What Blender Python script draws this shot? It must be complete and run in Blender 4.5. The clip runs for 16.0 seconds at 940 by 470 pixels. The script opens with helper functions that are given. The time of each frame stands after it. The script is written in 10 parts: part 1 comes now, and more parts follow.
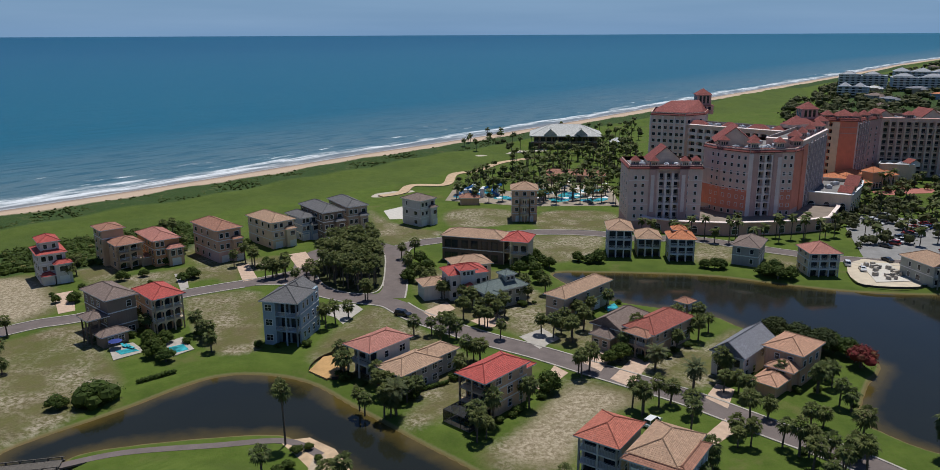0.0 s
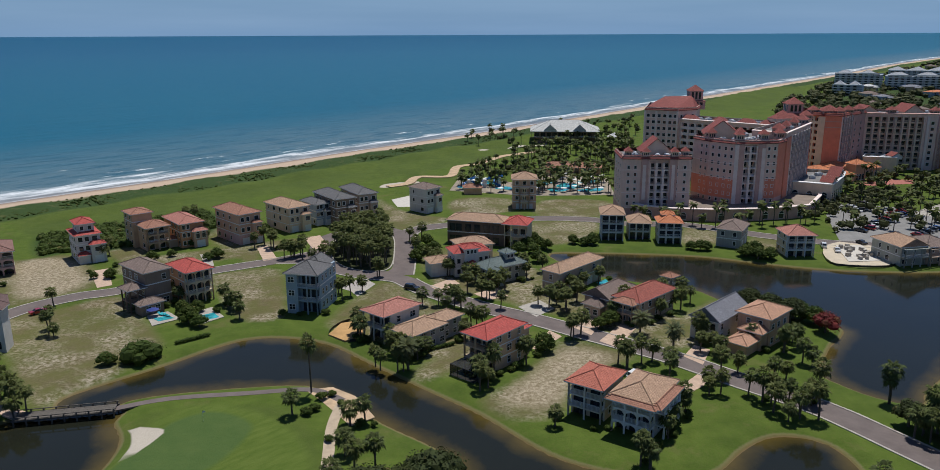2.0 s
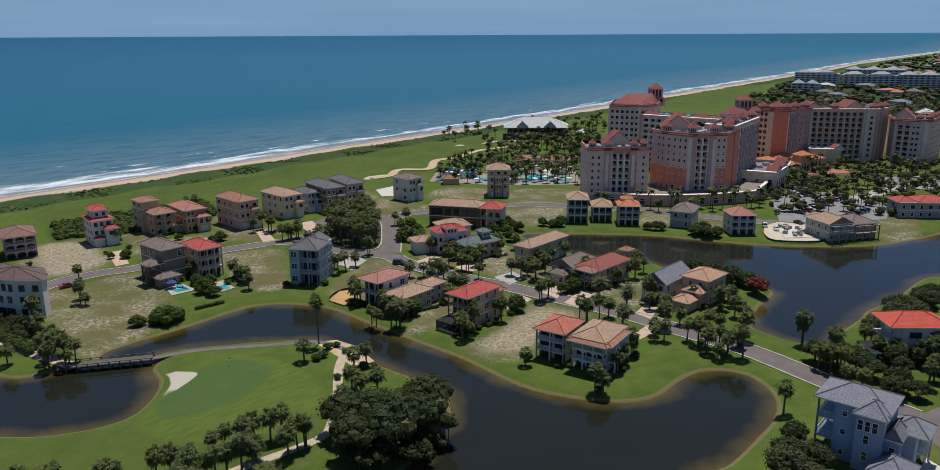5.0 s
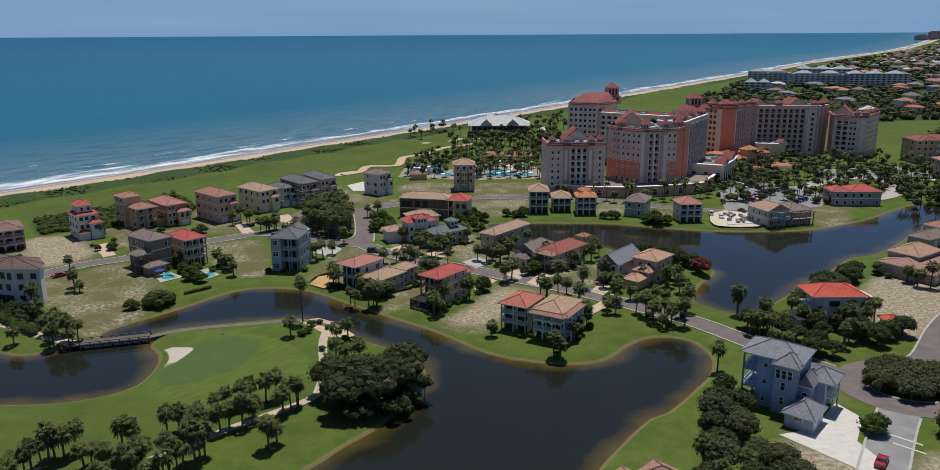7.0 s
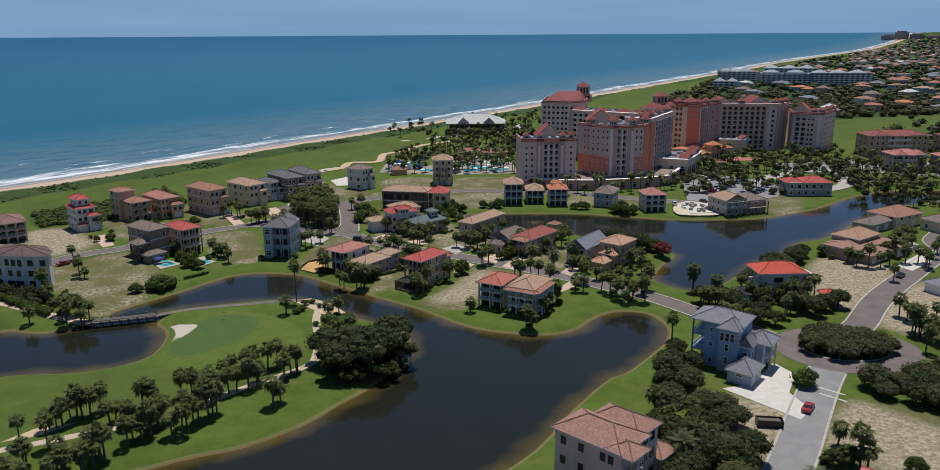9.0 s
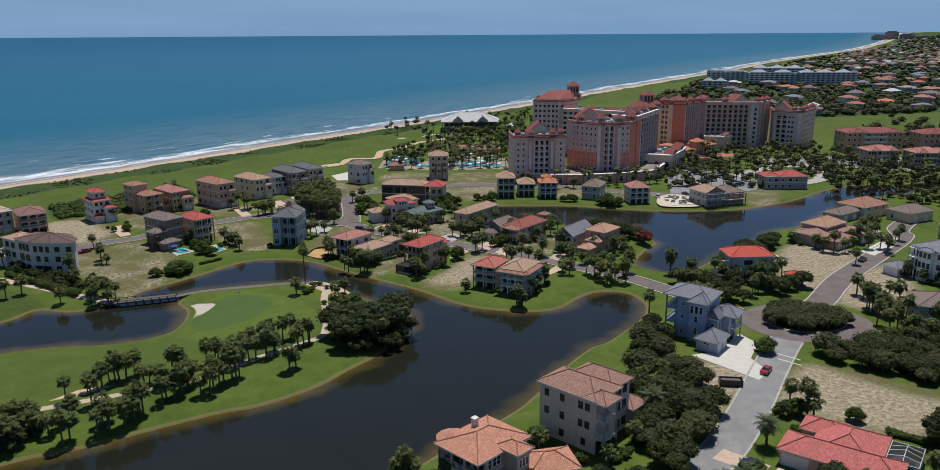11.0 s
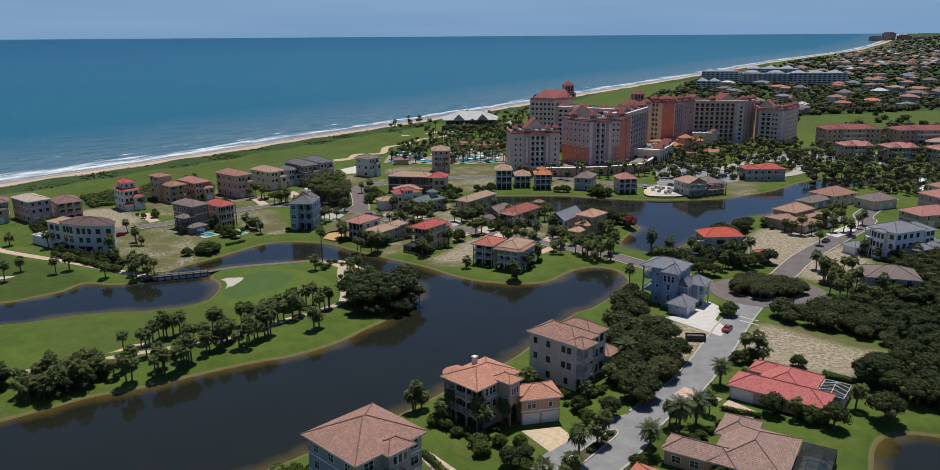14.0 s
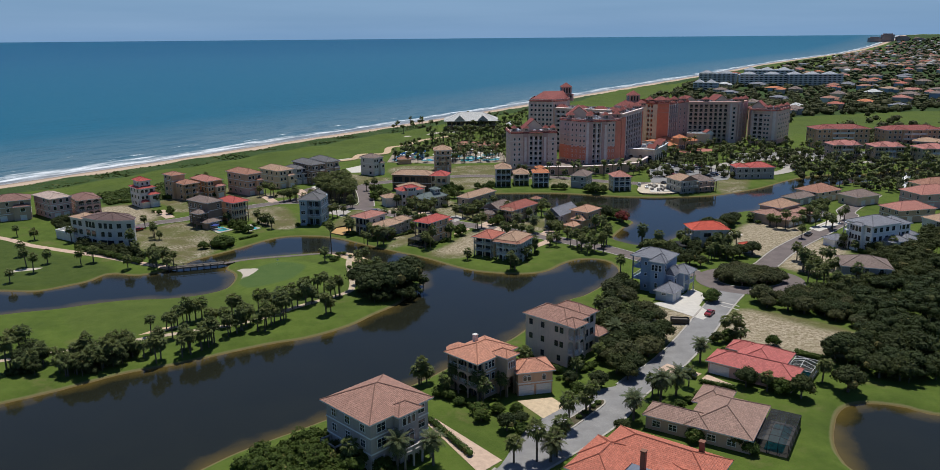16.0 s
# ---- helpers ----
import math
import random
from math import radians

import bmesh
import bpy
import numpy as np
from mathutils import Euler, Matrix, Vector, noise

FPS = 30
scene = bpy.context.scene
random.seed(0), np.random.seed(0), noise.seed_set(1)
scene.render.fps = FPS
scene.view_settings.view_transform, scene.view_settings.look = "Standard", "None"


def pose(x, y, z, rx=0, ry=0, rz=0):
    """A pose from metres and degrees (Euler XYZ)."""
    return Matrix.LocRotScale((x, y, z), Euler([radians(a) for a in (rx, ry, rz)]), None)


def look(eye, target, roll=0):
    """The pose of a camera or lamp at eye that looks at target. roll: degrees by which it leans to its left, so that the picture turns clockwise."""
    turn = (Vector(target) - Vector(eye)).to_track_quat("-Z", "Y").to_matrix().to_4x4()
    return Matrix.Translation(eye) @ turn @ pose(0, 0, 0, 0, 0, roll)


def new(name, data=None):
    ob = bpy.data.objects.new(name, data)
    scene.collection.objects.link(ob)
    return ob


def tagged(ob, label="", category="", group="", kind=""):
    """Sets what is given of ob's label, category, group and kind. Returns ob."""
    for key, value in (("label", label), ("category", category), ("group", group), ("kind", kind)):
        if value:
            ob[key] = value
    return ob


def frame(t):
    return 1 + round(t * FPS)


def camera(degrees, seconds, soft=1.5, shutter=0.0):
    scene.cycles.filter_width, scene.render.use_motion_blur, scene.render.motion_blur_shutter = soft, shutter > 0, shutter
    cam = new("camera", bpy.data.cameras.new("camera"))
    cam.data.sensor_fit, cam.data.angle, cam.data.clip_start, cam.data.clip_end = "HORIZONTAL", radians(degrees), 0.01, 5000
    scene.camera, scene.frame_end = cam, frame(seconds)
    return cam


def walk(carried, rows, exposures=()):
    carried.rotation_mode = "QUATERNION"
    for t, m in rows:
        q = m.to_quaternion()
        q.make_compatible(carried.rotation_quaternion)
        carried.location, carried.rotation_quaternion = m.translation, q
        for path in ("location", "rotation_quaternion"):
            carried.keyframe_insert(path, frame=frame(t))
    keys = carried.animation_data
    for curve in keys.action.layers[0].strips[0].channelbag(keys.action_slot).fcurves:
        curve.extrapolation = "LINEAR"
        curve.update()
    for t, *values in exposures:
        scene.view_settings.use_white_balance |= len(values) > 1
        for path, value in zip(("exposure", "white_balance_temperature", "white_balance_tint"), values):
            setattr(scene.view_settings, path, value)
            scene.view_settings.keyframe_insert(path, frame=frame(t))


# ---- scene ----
cam = camera(62.5, 16.0, soft=0.6)
METRES, EYE, TILT, LEAN, TURN = 160.0, 75.52, -23.2536, 7.1795, 0.0
ROWS = [
    (0.0, 0.0, 0.0, 0.0, -1.05, 8.49, -7.07),
    (0.5, 0.0007, -0.0294, -0.0136, -1.0, 8.48, -7.09),
    (1.0, 0.0018, -0.059, -0.0274, -0.96, 8.48, -7.1),
    (1.5, 0.0018, -0.0892, -0.0402, -0.9, 8.46, -7.13),
    (2.0, 0.0024, -0.1188, -0.0537, -0.89, 8.46, -7.14),
    (2.5, 0.0024, -0.1485, -0.067, -0.88, 8.47, -7.14),
    (3.0, 0.0018, -0.1784, -0.0798, -0.89, 8.48, -7.14),
    (3.5, 0.0008, -0.2088, -0.0907, -1.02, 8.49, -7.07),
    (4.0, -0.0006, -0.2392, -0.1015, -1.4, 8.53, -6.91),
    (6.5, -0.0117, -0.3894, -0.1573, -4.65, 8.88, -5.46),
    (7.0, -0.0143, -0.4196, -0.1685, -5.12, 8.92, -5.27),
    (7.5, -0.0171, -0.4499, -0.1798, -5.65, 8.96, -5.04),
    (8.0, -0.0196, -0.4799, -0.1914, -5.99, 8.99, -4.88),
    (8.5, -0.0223, -0.5094, -0.2037, -6.33, 9.03, -4.72),
    (9.0, -0.0249, -0.5398, -0.2149, -6.69, 9.05, -4.57),
    (11.5, -0.0396, -0.688, -0.2725, -7.09, 9.08, -4.38),
    (12.0, -0.0423, -0.7168, -0.2843, -7.08, 9.09, -4.38),
    (12.5, -0.045, -0.7452, -0.2961, -7.07, 9.1, -4.38),
    (13.0, -0.0476, -0.7734, -0.3079, -7.06, 9.12, -4.38),
    (13.5, -0.05, -0.8009, -0.3196, -7.05, 9.13, -4.37),
    (14.0, -0.0525, -0.828, -0.3306, -7.05, 9.16, -4.35),
    (14.5, -0.0549, -0.8544, -0.3404, -7.03, 9.18, -4.32),
    (15.0, -0.0574, -0.8799, -0.3496, -7.03, 9.2, -4.31),
    (15.5, -0.0598, -0.9042, -0.3581, -7.01, 9.24, -4.29),
    (16.0, -0.0621, -0.9273, -0.3659, -6.98, 9.28, -4.28),
]
walk(cam, [(t, pose(0, 0, EYE, TILT, LEAN, TURN) @ pose(METRES * x, METRES * y, METRES * z, 90 + pitch, roll, yaw)) for t, x, y, z, yaw, pitch, roll in ROWS],
     exposures=[(0.0, -0.14, 6150, 8), (9.0, -0.05, 6150, 8), (16.0, -0.04, 6150, 8)])

# ---- world, sun ----
SUN_AZ, SUN_EL = radians(15.0), radians(71.0)      # azimuth from +y towards +x
world = bpy.data.worlds.new("sky")
scene.world = world
world.use_nodes = True
_n = world.node_tree.nodes
_sky = _n.new("ShaderNodeTexSky")
_sky.sky_type = "NISHITA"
_sky.sun_disc = False
_sky.sun_elevation, _sky.sun_rotation = SUN_EL, SUN_AZ
_sky.altitude, _sky.air_density, _sky.dust_density, _sky.ozone_density = 0.0, 0.8, 0.4, 7.0
_bg = _n["Background"]
_bg.inputs["Strength"].default_value = 0.075
_tint = _n.new("ShaderNodeMix")
_tint.data_type, _tint.blend_type = "RGBA", "MULTIPLY"
_tint.inputs[0].default_value = 1.0
_tint.inputs[7].default_value = (0.91, 0.96, 1.05, 1.0)      # sea air
world.node_tree.links.new(_sky.outputs["Color"], _tint.inputs[6])
# blue-grey sea haze low over the horizon
_geo = _n.new("ShaderNodeTexCoord")
_sep = _n.new("ShaderNodeSeparateXYZ")
_low = _n.new("ShaderNodeMapRange")
_low.inputs["From Min"].default_value, _low.inputs["From Max"].default_value = 0.0, 0.16
_low.inputs["To Min"].default_value, _low.inputs["To Max"].default_value = 0.95, 0.0
_haze = _n.new("ShaderNodeMix")
_haze.data_type = "RGBA"
_haze.inputs[7].default_value = (2.5, 3.35, 5.0, 1.0)
_wn = _n.new("ShaderNodeTexNoise")
_wn.inputs["Scale"].default_value, _wn.inputs["Detail"].default_value = 3.0, 6.0
_mp = _n.new("ShaderNodeMapping")
_mp.inputs["Scale"].default_value = (1.0, 1.0, 14.0)
_cl = _n.new("ShaderNodeMix")
_cl.data_type = "RGBA"
_cl.inputs[6].default_value, _cl.inputs[7].default_value = (2.05, 3.78, 6.3, 1.0), (3.5, 5.3, 7.9, 1.0)
world.node_tree.links.new(_geo.outputs["Generated"], _sep.inputs[0])
world.node_tree.links.new(_geo.outputs["Generated"], _mp.inputs["Vector"])
world.node_tree.links.new(_mp.outputs["Vector"], _wn.inputs["Vector"])
world.node_tree.links.new(_wn.outputs["Fac"], _cl.inputs[0])
world.node_tree.links.new(_cl.outputs[2], _haze.inputs[7])
world.node_tree.links.new(_sep.outputs["Z"], _low.inputs["Value"])
world.node_tree.links.new(_low.outputs["Result"], _haze.inputs[0])
world.node_tree.links.new(_tint.outputs[2], _haze.inputs[6])
world.node_tree.links.new(_haze.outputs[2], _bg.inputs["Color"])
sun_data = bpy.data.lights.new("sun", "SUN")
sun_data.energy, sun_data.angle, sun_data.color = 4.6, radians(0.55), (1.0, 0.95, 0.88)
sun = new("sun", sun_data)
sun.matrix_world = look((math.sin(SUN_AZ) * math.cos(SUN_EL) * 500, math.cos(SUN_AZ) * math.cos(SUN_EL) * 500, math.sin(SUN_EL) * 500), (0, 0, 0))

# ---- materials ----
def nodes_of(name, rough=0.8, spec=0.3, metal=0.0):
    m = bpy.data.materials.new(name)
    m.use_nodes = True
    nt = m.node_tree
    b = nt.nodes["Principled BSDF"]
    b.inputs["Roughness"].default_value = rough
    b.inputs["Specular IOR Level"].default_value = spec
    b.inputs["Metallic"].default_value = metal
    return m, nt, b


def nd(nt, kind, **kw):
    n = nt.nodes.new(kind)
    for k, v in kw.items():
        if k in n.inputs:
            n.inputs[k].default_value = v
    return n


def noise_tex(nt, vec, scale, detail=4.0, rough=0.6):
    n = nd(nt, "ShaderNodeTexNoise", Scale=scale, Detail=detail, Roughness=rough)
    nt.links.new(vec, n.inputs["Vector"])
    return n.outputs["Fac"]


def ramp(nt, fac, lo, hi, a=0.0, b=1.0):
    n = nd(nt, "ShaderNodeMapRange")
    n.inputs["From Min"].default_value, n.inputs["From Max"].default_value = lo, hi
    n.inputs["To Min"].default_value, n.inputs["To Max"].default_value = a, b
    nt.links.new(fac, n.inputs["Value"])
    return n.outputs["Result"]


def mixc(nt, fac, a, b, blend="MIX"):
    n = nt.nodes.new("ShaderNodeMix")
    n.data_type, n.blend_type = "RGBA", blend
    for sock, val in ((n.inputs["Factor"], fac), (n.inputs[6], a), (n.inputs[7], b)):
        if isinstance(val, (int, float)):
            sock.default_value = val
        elif isinstance(val, tuple):
            sock.default_value = (*val[:3], 1.0)
        else:
            nt.links.new(val, sock)
    return n.outputs[2]


def calc(nt, op, a, b=0.0):
    n = nt.nodes.new("ShaderNodeMath")
    n.operation = op
    for i, val in enumerate((a, b)):
        if isinstance(val, (int, float)):
            n.inputs[i].default_value = val
        else:
            nt.links.new(val, n.inputs[i])
    return n.outputs[0]


def bump(nt, bsdf, height, strength=0.3, dist=0.05):
    n = nd(nt, "ShaderNodeBump", Strength=strength, Distance=dist)
    nt.links.new(height, n.inputs["Height"])
    nt.links.new(n.outputs["Normal"], bsdf.inputs["Normal"])


def coords(nt, which="Object"):
    return nt.nodes.new("ShaderNodeTexCoord").outputs[which]


def world_pos(nt):
    return nt.nodes.new("ShaderNodeNewGeometry").outputs["Position"]


def attr(nt, name):
    n = nt.nodes.new("ShaderNodeAttribute")
    n.attribute_name = name
    return n.outputs["Fac"]


def shade(c, k):
    return tuple(min(1.0, v * k) for v in c)


def plain(name, col, rough=0.7, spec=0.3, metal=0.0, scale=1.5, vary=0.14, rel=0.2):
    m, nt, b = nodes_of(name, rough, spec, metal)
    p = world_pos(nt)
    f = noise_tex(nt, p, scale, 5.0)
    g = noise_tex(nt, p, scale * 14, 3.0)
    c = mixc(nt, ramp(nt, f, 0.3, 0.7), shade(col, 1 - vary), shade(col, 1 + vary))
    c = mixc(nt, ramp(nt, g, 0.35, 0.65, 0.0, 0.5), c, shade(col, 1 - vary * 1.2))
    nt.links.new(c, b.inputs["Base Color"])
    if rel:
        bump(nt, b, g, rel, 0.03)
    return m


_stucco = {}


def stucco(name, col, vary=0.09):
    """Painted plaster: blotchy weathering, rain streaks and fine grain."""
    if name in _stucco:
        return _stucco[name]
    m, nt, b = nodes_of("stucco_" + name, 0.88, 0.2)
    p = world_pos(nt)
    mp = nd(nt, "ShaderNodeMapping")
    mp.inputs["Scale"].default_value = (2.2, 2.2, 0.22)
    nt.links.new(p, mp.inputs["Vector"])
    streak = noise_tex(nt, mp.outputs["Vector"], 1.0, 5.0, 0.65)
    blot = noise_tex(nt, p, 0.35, 4.0)
    fine = noise_tex(nt, p, 9.0, 3.0)
    c = mixc(nt, ramp(nt, blot, 0.3, 0.7), shade(col, 1 - vary), shade(col, 1 + vary))
    c = mixc(nt, ramp(nt, streak, 0.52, 0.75, 0.0, 0.55), c, shade(col, 0.72))
    c = mixc(nt, ramp(nt, fine, 0.4, 0.7, 0.0, 0.25), c, shade(col, 0.85))
    nt.links.new(c, b.inputs["Base Color"])
    bump(nt, b, fine, 0.25, 0.03)
    _stucco[name] = m
    return m


_tile = {}


def tile_roof(name, col, course=0.42, barrel=0.36, rel=0.9, vary=0.22):
    """Barrel or shingle roofing: courses run along U, up the slope along V (metres)."""
    if name in _tile:
        return _tile[name]
    m, nt, b = nodes_of("roof_" + name, 0.8, 0.25)
    uv = coords(nt, "UV")
    p = world_pos(nt)
    sep = nt.nodes.new("ShaderNodeSeparateXYZ")
    nt.links.new(uv, sep.inputs[0])
    row = calc(nt, "FLOOR", calc(nt, "DIVIDE", sep.outputs["Y"], course))
    colm = calc(nt, "FLOOR", calc(nt, "DIVIDE", sep.outputs["X"], barrel))
    comb = nt.nodes.new("ShaderNodeCombineXYZ")
    nt.links.new(colm, comb.inputs[0])
    nt.links.new(row, comb.inputs[1])
    wn = nt.nodes.new("ShaderNodeTexWhiteNoise")
    nt.links.new(comb.outputs[0], wn.inputs["Vector"])
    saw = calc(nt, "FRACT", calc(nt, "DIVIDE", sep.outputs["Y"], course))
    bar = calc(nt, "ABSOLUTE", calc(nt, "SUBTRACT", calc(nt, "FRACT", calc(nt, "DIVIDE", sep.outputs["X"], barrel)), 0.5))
    blot = noise_tex(nt, p, 0.5, 5.0, 0.65)
    stain = noise_tex(nt, p, 1.7, 6.0, 0.7)
    c = mixc(nt, wn.outputs["Value"], shade(col, 1 - vary), shade(col, 1 + vary))
    c = mixc(nt, ramp(nt, blot, 0.35, 0.7, 0.0, 0.5), c, shade(col, 0.75))
    c = mixc(nt, ramp(nt, stain, 0.58, 0.72, 0.0, 0.45), c, shade((0.3, 0.27, 0.24), 0.8))
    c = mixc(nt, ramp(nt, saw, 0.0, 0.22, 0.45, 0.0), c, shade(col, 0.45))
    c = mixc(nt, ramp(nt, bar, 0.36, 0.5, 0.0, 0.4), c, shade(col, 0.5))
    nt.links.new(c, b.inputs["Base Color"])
    h = calc(nt, "SUBTRACT", calc(nt, "MULTIPLY", calc(nt, "SUBTRACT", 1.0, saw), 0.7), calc(nt, "MULTIPLY", bar, 1.2))
    bump(nt, b, h, rel, 0.07)
    _tile[name] = m
    return m


WHITE = plain("white_trim", (0.72, 0.71, 0.68), 0.6, vary=0.08)
CONCRETE = plain("concrete", (0.38, 0.345, 0.30), 0.9, 0.2, scale=0.5, vary=0.2)
PAVERS = plain("driveway_pavers", (0.50, 0.36, 0.265), 0.9, 0.2, scale=0.7, vary=0.2)
PALE_PAVERS = plain("pale_pavers", (0.52, 0.48, 0.42), 0.85, 0.2, scale=0.8, vary=0.12)
ASPHALT = plain("asphalt_brown", (0.150, 0.122, 0.112), 0.92, 0.2, scale=0.25, vary=0.2)
ASPHALT_GREY = plain("asphalt_grey", (0.23, 0.22, 0.21), 0.92, 0.2, scale=0.25, vary=0.2)
DARK_METAL = plain("dark_bronze", (0.03, 0.028, 0.026), 0.5, 0.4)
# shade of open doorways, put into the colour of a flat pane
DARK = plain("opening_shade", (0.035, 0.03, 0.028), 0.9, 0.1)
WOOD_GREY = plain("grey_timber", (0.12, 0.105, 0.09), 0.9, 0.2, scale=2.0, vary=0.3)
BED_SAND = plain("tan_sand", (0.50, 0.36, 0.23), 0.95, 0.1, scale=0.5, vary=0.25)
SANDMAT = plain("bare_sand", (0.52, 0.44, 0.33), 0.95, 0.1, scale=0.4, vary=0.14)
ORANGE_SAND = plain("ochre_sand", (0.46, 0.28, 0.12), 0.95, 0.1, scale=0.4, vary=0.2)
TAR = plain("roof_membrane", (0.20, 0.19, 0.185), 0.9, 0.2, scale=0.3, vary=0.25)
METAL_ROOF = plain("standing_seam", (0.50, 0.52, 0.55), 0.45, 0.5, scale=0.6, vary=0.1)
BLACK_PAINT = plain("black_paint", (0.02, 0.02, 0.02), 0.4, 0.5)
RUBBER = plain("rubber", (0.02, 0.02, 0.02), 0.8, 0.2)


def glassy(name, col, rough):
    m, nt, b = nodes_of(name, rough, 0.5)
    f = noise_tex(nt, world_pos(nt), 0.45, 2.0)
    nt.links.new(mixc(nt, ramp(nt, f, 0.35, 0.65), shade(col, 0.5), shade(col, 1.5)), b.inputs["Base Color"])
    return m


GLASS = glassy("window_glass", (0.03, 0.036, 0.042), 0.06)
POOL = glassy("pool_water", (0.04, 0.28, 0.32), 0.05)


def screen_material():
    m, nt, b = nodes_of("insect_screen", 0.6, 0.2)
    b.inputs["Base Color"].default_value = (0.02, 0.02, 0.02, 1)
    b.inputs["Alpha"].default_value = 0.75
    return m


SCREEN = screen_material()


def leaf_material(name, col, dry=(0.22, 0.17, 0.06), dry_amount=0.12, gloss=0.12):
    m, nt, b = nodes_of(name, 0.7, gloss)
    geo = nt.nodes.new("ShaderNodeNewGeometry")
    info = nt.nodes.new("ShaderNodeObjectInfo")
    big = noise_tex(nt, geo.outputs["Position"], 0.8, 3.0)
    wide = noise_tex(nt, geo.outputs["Position"], 0.16, 3.0)
    c = mixc(nt, geo.outputs["Random Per Island"], shade(col, 0.62), shade(col, 1.5))
    c = mixc(nt, ramp(nt, wide, 0.45, 0.7, 0.0, 0.55), c, (col[0] * 1.55, col[1] * 1.4, col[2] * 1.0))
    c = mixc(nt, ramp(nt, big, 0.35, 0.65, 0.0, 0.6), c, shade(col, 0.7))
    c = mixc(nt, ramp(nt, info.outputs["Random"], 0.0, 1.0, 0.0, 0.4), c, shade((col[0] * 1.5, col[1] * 1.15, col[2] * 0.8), 1.0))
    c = mixc(nt, ramp(nt, geo.outputs["Random Per Island"], 1.0 - dry_amount, 1.0, 0.0, 0.7), c, dry)
    nt.links.new(c, b.inputs["Base Color"])
    tr = nd(nt, "ShaderNodeBsdfTranslucent")
    nt.links.new(c, tr.inputs["Color"])
    mx = nt.nodes.new("ShaderNodeMixShader")
    mx.inputs[0].default_value = 0.22
    out = nt.nodes["Material Output"]
    nt.links.new(b.outputs[0], mx.inputs[1])
    nt.links.new(tr.outputs[0], mx.inputs[2])
    nt.links.new(mx.outputs[0], out.inputs["Surface"])
    return m


PALM_LEAF = leaf_material("palm_leaf", (0.086, 0.112, 0.036), dry=(0.22, 0.19, 0.085), dry_amount=0.13, gloss=0.16)
DEAD_LEAF = leaf_material("dead_palm_leaf", (0.20, 0.145, 0.075))
DATE_LEAF = leaf_material("date_palm_leaf", (0.085, 0.108, 0.052), gloss=0.16)
OAK_LEAF = leaf_material("oak_leaf", (0.039, 0.054, 0.018), dry_amount=0.03)
# paler leaf of some near oaks; also carries distance haze on far trees
SCRUB_OAK = leaf_material("scrub_oak_leaf", (0.062, 0.072, 0.030), dry=(0.16, 0.14, 0.08), dry_amount=0.08)
SHRUB_LEAF = leaf_material("shrub_leaf", (0.050, 0.080, 0.016), dry_amount=0.06)
RED_LEAF = leaf_material("red_bloom", (0.16, 0.03, 0.03), dry=(0.06, 0.09, 0.03), dry_amount=0.3)
BARK = plain("bark", (0.13, 0.11, 0.09), 0.95, 0.1, scale=3.0, vary=0.3)


